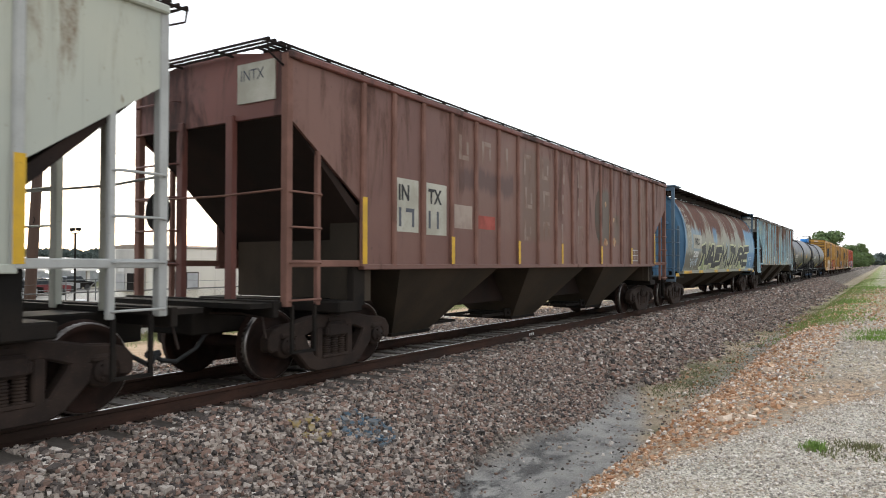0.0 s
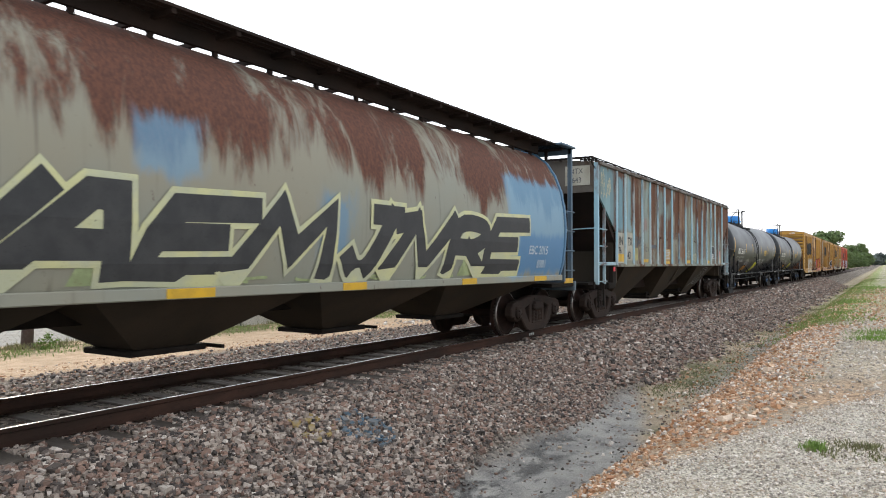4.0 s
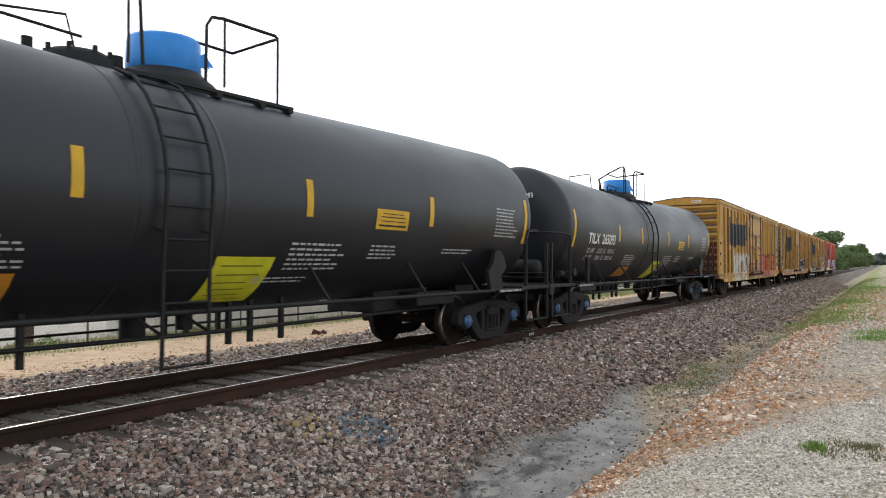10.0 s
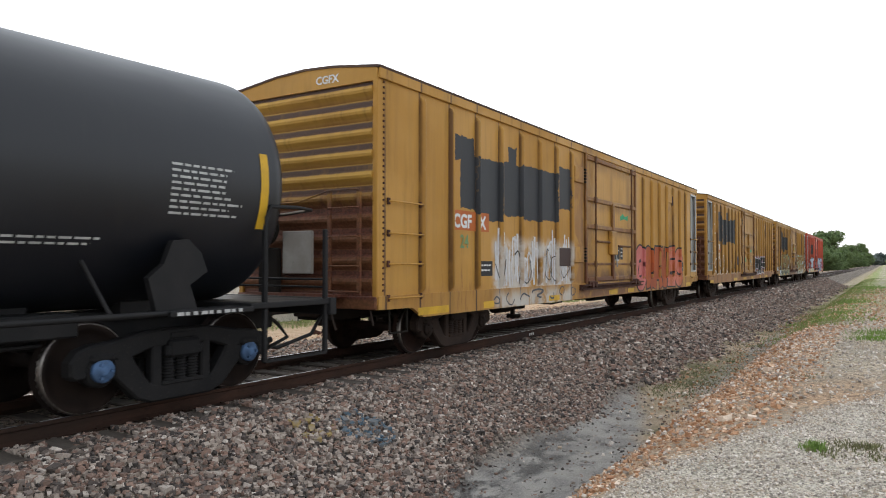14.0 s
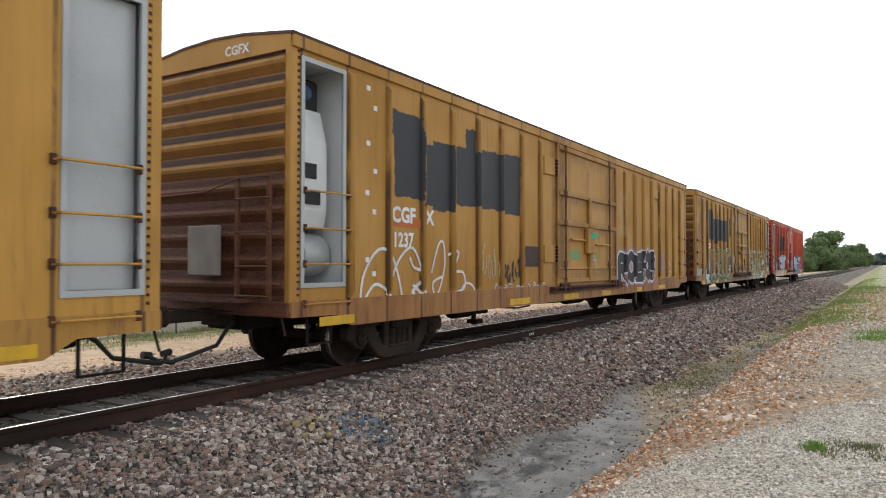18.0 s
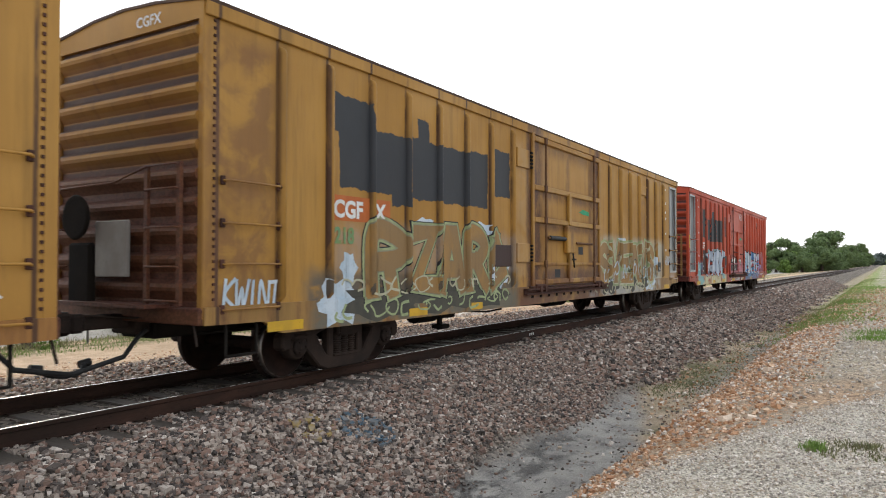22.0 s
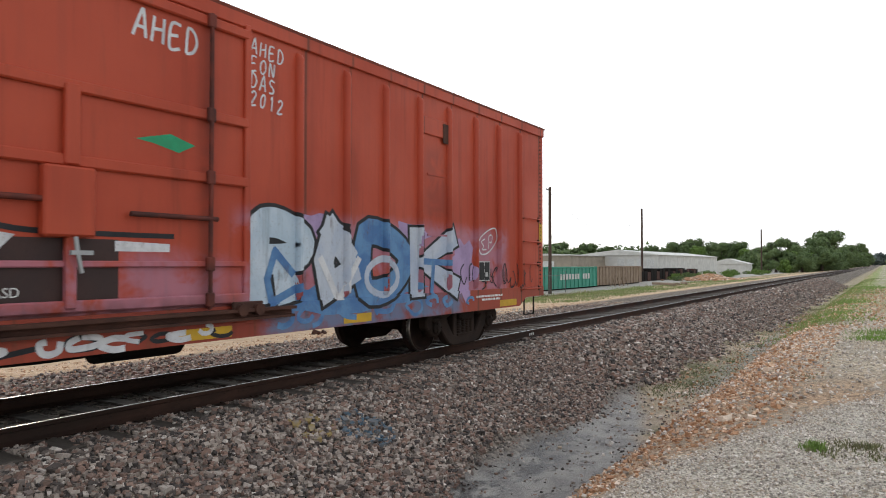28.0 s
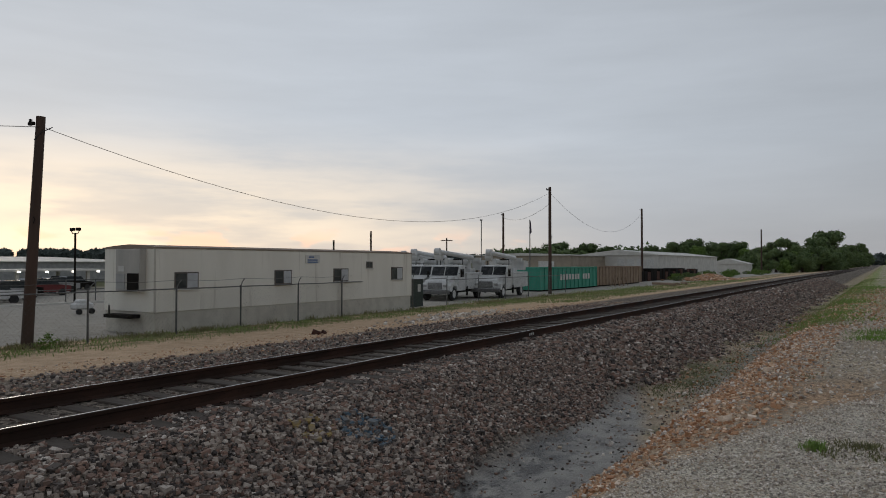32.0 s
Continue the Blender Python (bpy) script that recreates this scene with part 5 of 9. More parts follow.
def spray(name, a, b, scale, rough=.62, bump=.02):
    n = Nodes(name)
    v = n.noise(scale, (1, 1, 1), 4, .6, .6)
    col = n.mix(n.step(v, .38, .62), a, b)
    st = n.noise(1.0, (3, 7, .5), 5, .65)
    col = n.mix(n.step(st, .52, .74, 0, .6), col, tuple(x * .5 + .02 for x in a))
    f = n.noise(30, (1, 1, 1), 4, .7)
    col = n.mix(n.step(f, .56, .72, 0, .45), col, (.16, .085, .04))
    low = n.noise(2.2, (1, 2, .8), 5, .7, .4)
    col = n.mix(n.step(low, .58, .70, 0, .5), col, (.11, .055, .03))
    n.bump(f, .05, .003)
    return n.done(col, rough, 0, .3)


S_INK = worn("soot_spray", (.035, .036, .038), (.055, .055, .056), 3, .65, bump=.02)
S_WHITE = spray("white_spray", (.68, .68, .68), (.56, .56, .57), 4)
S_BLACK = worn("black_spray", (.015, .015, .017), (.03, .03, .032), 4, .6, bump=.02)
S_PINK = spray("pink_spray", (.56, .16, .15), (.48, .13, .11), 3)
S_ORANGE = spray("orange_spray", (.40, .085, .018), (.30, .06, .018), 1.6)
S_EMBER = spray("pink_and_orange_spray", (.42, .10, .03), (.55, .17, .12), 2.2)
S_TURQ = spray("turquoise_spray", (.16, .34, .36), (.24, .42, .42), 2.2)
S_GREY = worn("slate_spray", (.055, .06, .075), (.085, .09, .105), 3, .6, bump=.02)
S_LIME = spray("lime_spray", (.36, .42, .22), (.26, .31, .16), 3)
S_PALE = spray("pale_blue_spray", (.42, .52, .60), (.55, .62, .68), 2.0)
S_FROST = spray("frosty_lilac_spray", (.50, .54, .60), (.40, .46, .56), 1.6)
S_BLUE = spray("blue_spray", (.07, .17, .36), (.12, .26, .45), 2.0)
S_LILAC = spray("lilac_spray", (.42, .30, .48), (.34, .24, .40), 2.0)
S_OLIVE = spray("olive_spray", (.20, .19, .12), (.28, .26, .17), 1.6)
S_TAN = spray("tan_spray", (.34, .19, .06), (.26, .16, .07), 1.2)
S_SOOT = worn("sooty_spray_field", (.05, .048, .04), (.085, .08, .06), 2.4, .65, bump=.02)
S_BUFF = spray("buff_spray", (.50, .48, .34), (.42, .40, .28), 2.0)


GLYPHS = {
    "G": [[(.88, .80), (.62, 1), (.28, .94), (.04, .62), (.04, .34), (.26, .04), (.66, 0), (.95, .2), (.95, .47), (.55, .47)]],
    "R": [[(.08, 0), (.05, .95), (.62, 1), (.9, .76), (.6, .5), (.2, .48)], [(.42, .48), (.95, 0)]],
    "A": [[(0, 0), (.38, 1), (.62, 1), (1, 0)], [(.22, .32), (.78, .32)]],
    "V": [[(0, 1), (.42, 0), (.58, 0), (1, 1)]],
    "E": [[(.95, 1), (.1, .95), (.04, .5), (.08, .02), (1, 0)], [(.1, .5), (.75, .52)]],
    "S": [[(.92, .8), (.62, 1), (.26, .95), (.08, .74), (.3, .55), (.68, .45), (.94, .27), (.7, .02), (.3, 0), (.02, .2)]],
    "O": [[(.5, 1), (.06, .72), (.06, .26), (.5, 0), (.94, .26), (.94, .72), (.5, 1)]],
    "K": [[(.06, 0), (.06, 1)], [(.95, 1), (.22, .5), (1, 0)]],
    "N": [[(0, -.05), (.22, 1), (.66, .05), (1, 1.05)], [(-.12, .9), (.22, 1)]],
    "M": [[(0, 0), (.2, 1), (.5, .3), (.8, 1), (1, 0)]],
    "J": [[(.8, 1), (.62, .1), (.3, 0), (0, .2)], [(.35, 1), (1, 1)]],
    "D": [[(.06, .02), (.06, 1), (.6, .95), (1, .55), (.62, .04), (.06, .02)]],
    "C": [[(.95, .8), (.6, 1), (.15, .85), (.02, .5), (.15, .12), (.6, 0), (.95, .18)]],
    "Y": [[(0, 1), (.46, .5), (1, 1)], [(.46, .5), (.42, 0)]],
    "P": [[(.1, 0), (.05, .88), (.35, 1.05), (.92, .82), (.8, .55), (.2, .48)], [(.5, .5), (.62, 0)]],
    "L": [[(.3, 1.05), (.12, .5), (.2, .02), (.85, .3)], [(.3, 1.05), (.7, .62)]],
    "Z": [[(.02, .95), (.9, 1), (.12, .06), (.98, 0)]],
    "T": [[(0, 1), (1, .95)], [(.5, .97), (.42, 0)]]}


def rounded(pts):
    """Points along a smooth line through the given ones."""
    p = [Vector(q) for q in pts]
    ring = (p[0] - p[-1]).length < 1e-6
    out = []
    for i in range(len(p) - 1):
        a, b, c, d = p[i - 1] if i or not ring else p[-2], p[i], p[i + 1], p[i + 2] if i + 2 < len(p) else (p[1] if ring else p[-1])
        if i == 0 and not ring:
            a = p[0]
        for k in range(4):
            t = k / 4
            out.append(0.5 * ((2 * b) + (c - a) * t + (2 * a - 5 * b + 4 * c - d) * t * t + (3 * b - a - 3 * c + d) * t ** 3))
    return [tuple(q) for q in out] + [tuple(p[-1])]


def band(g, pts, w, x):
    """A broad stroke with sharp, mitred corners through (y, z) points."""
    p = [Vector(q) for q in pts]
    ring = (p[0] - p[-1]).length < 1e-6
    if ring:
        p = p[:-1]
    n = len(p)
    v = []
    for i, q in enumerate(p):
        a = (q - p[i - 1]).normalized() if ring or i > 0 else None
        b = (p[(i + 1) % n] - q).normalized() if ring or i < n - 1 else None
        if a is None or b is None:
            d = b if a is None else a
            m = Vector((-d.y, d.x)) * w / 2
            q = q + d * (w * .42 if b is None else -w * .42)
        else:
            m = Vector((-a.y - b.y, a.x + b.x))
            m = m.normalized() * w / 2 * min(1.5, 2 / max(m.length, .3)) if m.length > 1e-4 else Vector((-a.y, a.x)) * w / 2
        v += [(x, q.x + m.x, q.y + m.y), (x, q.x - m.x, q.y - m.y)]
    f = [(2 * i, 2 * i + 1, 2 * i + 3, 2 * i + 2) for i in range(n - 1)]
    if ring:
        f.append((2 * n - 2, 2 * n - 1, 1, 0))
    return g.add(v, f)


def slice_mesh(bm, at, normal):
    bmesh.ops.bisect_plane(bm, geom=bm.verts[:] + bm.edges[:] + bm.faces[:], dist=1e-5, plane_co=at, plane_no=normal)


def drape(ob, ribs):
    """Lay flat paint over the side of a box car, so that it runs over the ribs and the sill. The paint's x is its lift."""
    sec = [(0, .082), (.52, .070), (.86, .035), (.9825, 0), (99, 0)]
    b = .052

    def rise(d):
        d = abs(d) / b
        for (p, h), (q, k) in zip(sec, sec[1:]):
            if d <= q:
                return h + (k - h) * (d - p) / (q - p)
        return 0

    bm = bmesh.new()
    bm.from_mesh(ob.data)
    ys = [v.co.y for v in bm.verts]
    zs = [v.co.z for v in bm.verts]
    near = [r for r in ribs if min(ys) - b < r < max(ys) + b]
    for r in near:
        for k in (-.9825, -.86, -.52, 0, .52, .86, .9825):
            slice_mesh(bm, (0, r + k * b, 0), (0, 1, 0))
    if min(zs) < 1.04:
        slice_mesh(bm, (0, 0, 1.0385), (0, 0, 1))
        slice_mesh(bm, (0, 0, 1.036), (0, 0, 1))
    for v in bm.verts:
        v.co.z = max(v.co.z, .675)
        up = max([rise(v.co.y - r) for r in near] or [0]) if 1.1 < v.co.z < 4.05 else 0
        v.co.x += (1.42 if v.co.z > 1.037 else 1.4455) + up
    bm.to_mesh(ob.data)
    bm.free()


def piece(c, word, spans, z0, z1, w, layers, seed, ribs=None, slant=0.0, name="sprayed_letter", jump=.06):
    """Sprayed block letters in the given (y0, y1) spans. layers: (paint or one paint a letter, growth, lift), the broadest first."""
    for li, (mat, grow, lift) in enumerate(layers):
        rnd = random.Random(seed)
        for i, (ch, (y0, y1)) in enumerate(zip(word, spans)):
            up, dn = rnd.uniform(-jump, jump), rnd.uniform(-jump, jump) * .4
            g = G()
            for k, line in enumerate(GLYPHS[ch]):
                pts = [(y0 + w / 2 + (u + rnd.uniform(-.03, .03) * (line[0] != line[-1])) * (y1 - y0 - w) + slant * (q - .5) * (z1 - z0), z0 + w / 2 + dn + q * (z1 - z0 - w + up - dn)) for u, q in line]
                if ch in "GSOCDRPJ" and len(pts) > 3:
                    pts = rounded(pts)
                band(g, pts, w + 2 * grow, (0 if ribs else 1.43) + lift + .0006 * k + .0014 * (i % 2))
            ob = part(name, g, mat[i % len(mat)] if isinstance(mat, list) else mat, c)
            if ribs:
                drape(ob, ribs)


def puffs(c, rows, mat, ribs, lift=.0025, name="sprayed_cloud", label=""):
    """Soft-shaped fields of paint: (y, z, half width, half height, seed)."""
    for y, z, ry, rz, seed in rows:
        rnd = random.Random(seed)
        pts = []
        for a in range(18):
            k = 1 + .22 * math.sin(a * 1.05 * 2 + seed) + rnd.uniform(-.1, .1)
            pts.append((y + ry * k * math.cos(a * math.pi / 9), z + rz * k * math.sin(a * math.pi / 9)))
        ob = part(name, blob(G(), pts, lift), mat, c, label)
        drape(ob, ribs)


def wild_lines(c, y0, y1, z0, z1, n, mat, w, seed, x=1.432, name="sprayed_line"):
    """Loose looping spray lines inside a field."""
    rnd = random.Random(seed)
    g = G()
    for i in range(n):
        cy = y0 + (y1 - y0) * (i + rnd.random()) / n
        cz = rnd.uniform(z0 + (z1 - z0) * .3, z1 - (z1 - z0) * .3)
        a = rnd.uniform(0, 6.28)
        ry, rz = rnd.uniform(.1, .24) * min(1.0, (y1 - y0) / n * 2.2), (z1 - z0) * rnd.uniform(.18, .42)
        pts = []
        for k in range(rnd.randint(4, 7)):
            a += rnd.uniform(.6, 1.25)
            pts.append((cy + ry * math.cos(a) * rnd.uniform(.8, 1.5), min(z1, max(z0, cz + rz * math.sin(a) * rnd.uniform(.8, 1.4)))))
        stroke(g, pts, w * rnd.uniform(.8, 1.3), x + i * .0002)
    return tagged(part(name, g, mat, c), kind="stuff")


STROKES = {"A": [[(0, 0), (.45, 1), (.6, .95), (.9, 0)], [(.15, .4), (.85, .38)]], "H": [[(.1, 1), (.05, 0)], [(.8, 1), (.85, 0)], [(.05, .5), (.85, .55)]], "E": [[(.8, 1), (.1, .95), (.1, 0), (.85, .05)], [(.1, .5), (.65, .55)]],
           "D": [[(.1, 0), (.1, 1), (.6, .9), (.85, .5), (.6, .1), (.1, 0)]], "O": [[(.5, 1), (.1, .7), (.15, .2), (.5, 0), (.85, .3), (.8, .8), (.5, 1)]], "N": [[(.1, 0), (.12, 1), (.75, .05), (.8, 1)]],
           "K": [[(.1, 1), (.08, 0)], [(.8, 1), (.1, .45), (.85, 0)]], "W": [[(0, 1), (.2, 0), (.45, .7), (.65, 0), (.95, 1)]], "I": [[(.4, 1), (.42, 0)]], "T": [[(0, .95), (.9, 1)], [(.45, 1), (.4, 0)]],
           "S": [[(.8, .9), (.3, 1), (.15, .7), (.7, .4), (.7, .1), (.1, .05)]], "2": [[(.1, .8), (.4, 1), (.75, .75), (.1, 0), (.85, .05)]], "0": [[(.5, 1), (.15, .6), (.3, .05), (.7, .2), (.75, .8), (.5, 1)]], "1": [[(.3, .8), (.5, 1), (.5, 0)]]}


def marker(c, word, y, z, size, mat, x, step):
    """Hand-drawn marker letters."""
    for i, ch in enumerate(word):
        g = G()
        for line in STROKES[ch]:
            stroke(g, [(y + i * step + u * size * .62 + .1 * size * w, z + w * size - i * .01) for u, w in line], size * .13, x)
        part("marker_letter", g, mat, c)


RODS_DK = worn("grimy_locking_rods", (.17, .035, .022), (.06, .024, .02), 2.2, .75, c=(.03, .018, .016))
RODS = worn("brown_locking_rods", (.17, .08, .032), (.10, .048, .026), 3, .75)


def boxcar_a():
    c = box_car(6.15, PAINT_A, ENDY, TRIM, "mustard-yellow steel box car with black overpaint and white dripping graffiti", 1, "yellow box cars", SILL_Y, rail_mat=RAIL_Y)
    reporting(c, None, None, red=True)
    side_text(c, "24", -7.8, 1.78, .32, FADED_GREEN, squeeze=.9, thick=.008)
    part("data_panel", sheet(G(), -7.12, -6.62, 1.28, 1.55, 1.4245), S_BLACK, c)
    bars(c, [(-7.05, -6.7, 1.46), (-7.05, -6.72, 1.37)], WHITE)
    g = G()
    rnd = random.Random(5)
    for i in range(34):
        y = -6.5 + i * .115
        if any(abs(y - r) < .06 for r in RIBS_L):
            continue
        top = 1.95 + .2 * math.sin(i * .9) + rnd.uniform(-.25, .1)
        stroke(g, [(y, top), (y + rnd.uniform(-.03, .03), 1.4), (y + rnd.uniform(-.03, .03), rnd.uniform(1.04, 1.2))], rnd.uniform(.03, .09), 1.4275)
    tagged(part("paint_drip", g, S_WHITE, c, "white paint drips"), kind="stuff")
    wild_lines(c, -6.4, -2.9, 1.1, 2.0, 6, S_BLACK, .02, 3)
    wild_lines(c, -6.6, -2.7, .72, 1.0, 8, S_GREY, .03, 4, 1.449)
    ribs = RIBS_L + RIBS_R[:-1]
    spans = [(2.06, 3.22), (3.16, 4.02), (3.95, 5.02), (4.86, 5.78), (5.62, 6.72), (6.6, 7.84)]
    piece(c, "GRAVES", spans, .72, 2.04, .39, [(S_BLACK, .05, .004), ([S_PINK, S_ORANGE, S_ORANGE, S_ORANGE, S_EMBER, S_EMBER], -.005, .008)], 11, ribs)
    wild_lines(c, -6.5, -2.8, 1.1, 2.0, 9, S_WHITE, .05, 63, 1.4285)
    placard(c, 7.78, 1.4, .26, .34)
    part("door_mark", blob(G(), [(.75, 2.78), (1.0, 2.88), (1.2, 2.8), (1.45, 2.86), (1.42, 2.7), (1.1, 2.74), (.8, 2.68)], 1.437), GREENP, c, "green stencilled mark")
    part("stencil_panel", sheet(sheet(G(), .3, .72, 1.62, 2.0, 1.4375), .76, .98, 1.62, 2.0, 1.4375), S_BLACK, c)
    bars(c, [(.36, .62, 1.85), (.8, .95, 1.9), (.8, .95, 1.8), (.8, .95, 1.7)], WHITE, 1.4395)
    sill_marks(c, [(-9.1, -8.2), (-7.0, -6.6), (-4.1, -3.5), (-.2, .5), (1.4, 2.0), (8.2, 8.9)])


def boxcar_b():
    c = box_car(28.18, PAINT_B, ENDB, TRIM, "mustard-yellow steel box car with an open machinery compartment and white scrawls", -1, "yellow box cars", SILL_B, (-1.5, 1.47), 1.4)
    reporting(c, "1237", WHITE, 1.76, red=False)
    part("mark_field", sheet(G(), -8.05, -7.24, 2.06, 2.2, 1.4235), ORED, c)
    for k, (y, z) in enumerate([(-8.58, 3.98), (-8.42, 3.72), (-8.58, 3.2), (-8.42, 2.82), (-8.6, 2.5), (-8.44, 2.24), (-8.6, 1.56), (-8.44, 1.36)]):
        part("clip", G().box(1.42, 1.43, y - .04, y + .04, z - .035, z + .035), WHITE, c, "small white clip")
    g = G()
    stroke(g, [(-8.75, .72), (-8.7, 1.3), (-8.35, 1.7), (-8.0, 1.6), (-7.75, 1.0), (-7.75, .75)], .045)
    stroke(g, [(-8.7, .95), (-8.45, 1.2), (-8.2, 1.15), (-8.0, 1.0)], .045)
    stroke(g, [(-8.15, 1.05), (-7.85, 1.55), (-7.5, 1.75), (-7.25, 1.45), (-7.1, 1.0), (-7.15, .75)], .045)
    stroke(g, [(-7.55, 1.6), (-7.45, 1.45), (-7.2, 1.4)], .045)
    stroke(g, [(-6.95, 1.35), (-6.75, 1.8), (-6.6, 1.85), (-6.55, 1.5), (-6.7, 1.1), (-6.85, 1.0), (-6.9, 1.2), (-6.6, 1.3)], .04)
    stroke(g, [(-6.45, 1.65), (-6.1, 1.7), (-6.25, 1.4), (-5.95, 1.35), (-5.9, 1.1), (-6.3, 1.0)], .045)
    stroke(g, [(-6.2, .8), (-5.9, 1.15), (-5.6, 1.1), (-5.5, .85)], .04)
    part("white_scrawl", g, S_WHITE, c, "looping white spray lines")
    part("white_patch_scrawl", stroke(stroke(G(), [(-7.5, 1.05), (-7.3, 1.2), (-7.1, 1.15), (-7.35, .98), (-7.5, 1.1)], .06), [(-7.48, 1.18), (-7.2, 1.02)], .05), S_WHITE, c)
    wild_lines(c, -5.3, -4.6, 1.1, 1.9, 6, S_BUFF, .02, 21)
    wild_lines(c, -4.45, -3.7, 1.15, 1.7, 9, S_BLACK, .035, 22)
    wild_lines(c, -4.9, -2.4, .95, 1.12, 14, S_PALE, .018, 23)
    ribs = RIBS_L + RIBS_R
    piece(c, "ROEKS", [(2.3, 3.22), (3.08, 3.98), (3.84, 4.66), (4.5, 5.34), (5.12, 6.0)], .99, 1.84, .25, [(S_LILAC, .085, .003), (S_WHITE, .05, .006), (S_INK, .012, .0095)], 31, ribs)
    wild_lines(c, 6.5, 7.2, 1.2, 1.8, 8, S_LILAC, .035, 33)
    g = G()
    stroke(g, [(7.45, 1.5), (7.75, 1.5), (7.5, 1.25), (7.8, 1.25)], .025)
    stroke(g, [(7.4, 1.15), (7.85, 1.15), (7.85, 1.55), (7.4, 1.55), (7.4, 1.15)], .02)
    stroke(g, [(8.55, 1.6), (8.4, 1.45), (8.55, 1.42), (8.4, 1.3), (8.6, 1.25)], .025)
    stroke(g, [(9.35, 1.6), (9.38, 1.25)], .025)
    stroke(g, [(9.6, 1.55), (9.4, 1.42), (9.65, 1.22)], .025)
    part("chalk_letters", g, S_WHITE, c)
    part("door_mark", blob(G(), [(-.06, 2.2), (.2, 2.28), (.32, 2.2), (.42, 2.28), (.4, 2.08), (.3, 2.14), (.0, 2.08)], 1.553), GREENP, c, "green stencilled mark")
    part("faded_mark", blob(blob(G(), [(-1.1, 1.58), (-.5, 1.6), (-.6, 1.85), (-1.12, 1.8)], 1.4375), [(.6, 1.6), (.85, 1.62), (.82, 1.78), (.62, 1.76)], 1.4375), FADED_GREEN, c)
    sill_marks(c, [(-9.6, -8.9), (-4.2, -3.3), (-1.5, -.6), (1.0, 1.7), (4.0, 4.5), (6.3, 7.1)])


def boxcar_c():
    c = box_car(49.95, PAINT_C, ENDB, TRIM, "ochre-yellow steel box car with stained paint and grey-green graffiti", 1, "yellow box cars", SILL_C, rail_mat=RAIL_C, lever_mat=STEEL_DK)
    reporting(c, "218", FADED_GREEN, 1.78)
    ribs = RIBS_L + RIBS_R[:-1]
    puffs(c, [(-7.9, 1.0, .42, .3, 1), (-7.7, 1.45, .16, .2, 2), (-5.85, 2.1, .3, .13, 3), (-4.0, 2.12, .36, .13, 4), (-3.3, 1.35, .4, .3, 5)], S_PALE, ribs, .0022)
    puffs(c, [(-6.9, .95, .9, .24, 6), (-5.2, 1.0, 1.1, .28, 7), (-3.8, .92, .8, .2, 8)], S_SOOT, ribs, .0034)
    piece(c, "PZARL", [(-7.4, -6.25), (-6.3, -5.4), (-5.5, -4.58), (-4.66, -3.72), (-3.8, -2.95)], 1.02, 2.1, .25, [(S_BLACK, .085, .005), (S_LIME, .066, .0085), (S_OLIVE, .03, .0115), (S_TAN, .012, .0145)], 41, ribs)
    wild_lines(c, -8.1, -2.9, .74, 1.02, 16, S_LIME, .034, 42, 1.4505)
    wild_lines(c, -7.9, -2.8, 1.06, 1.35, 14, S_BUFF, .03, 44, 1.437)
    puffs(c, [(4.0, 2.1, .34, .16, 11), (4.9, 2.0, .3, .2, 12), (6.9, 1.5, .42, .5, 13), (6.6, .95, .6, .25, 14)], S_PALE, ribs, .0022)
    puffs(c, [(2.9, .92, .7, .22, 15), (4.7, 1.05, .8, .3, 16), (5.9, .95, .5, .2, 17)], S_SOOT, ribs, .0034)
    piece(c, "SVEANS", [(2.08, 3.02), (2.92, 3.86), (3.76, 4.8), (4.66, 5.58), (5.46, 6.42), (6.3, 7.2)], .98, 2.1, .27, [(S_LIME, .085, .005), (S_BUFF, .03, .0085), (S_TAN, .005, .0115)], 43, ribs)
    wild_lines(c, 2.1, 7.2, 1.0, 1.6, 16, S_PALE, .04, 45, 1.44)
    wild_lines(c, 2.0, 7.3, .74, 1.02, 14, S_BUFF, .045, 49, 1.4505)
    wild_lines(c, 2.3, 7.0, 1.3, 1.9, 9, S_BLACK, .022, 46, 1.4415)
    marker(c, "KWINT", 8.2, 1.48, .3, S_PALE, 1.4275, .19)
    marker(c, "KWINT", -9.85, 1.02, .32, S_PALE, 1.4275, .17)
    for y, z in [(8.55, 3.95), (8.6, 3.5), (8.57, 3.2), (8.6, 3.0), (8.58, 2.5), (8.6, 1.95)]:
        part("clip", G().box(1.42, 1.43, y - .04, y + .04, z - .035, z + .035), WHITE, c, "small white clip")
    placard(c, 7.75, 1.4, .4, .34)
    part("door_patch", blob(G(), [(.7, 1.72), (1.0, 1.72), (1.0, 1.9), (.7, 1.9)], 1.4375), S_BLACK, c)
    part("door_patch", blob(G(), [(-.7, 1.2), (-.4, 1.2), (-.4, 1.38), (-.7, 1.38)], 1.4375), S_BLACK, c)
    part("handle_wrap", G().cyl((1.50, -1.12, 2.06), (1.50, -.28, 2.055), .05, 10), HOSE, c, "black wrapped handle bar")
    part("track_ledge", G().box(1.435, 1.50, -2.05, 2.2, 1.015, 1.045, .006), RUSTY, c)
    # flat dark sheets on the sill; the shade in its notches is painted
    for k in range(9):
        part("sill_slot", sheet(G(), -1.95 + k * .42, -1.83 + k * .42, .80, .855, 1.4505), UNDER, c)
    part("door_mark", blob(G(), [(.75, 2.72), (1.0, 2.8), (1.4, 2.76), (1.4, 2.66), (1.0, 2.68)], 1.4375), GREENP, c, "green stencilled mark")
    sill_marks(c, [(-9.2, -8.6), (-6.3, -5.8), (-4.4, -4.0), (8.3, 8.9)])


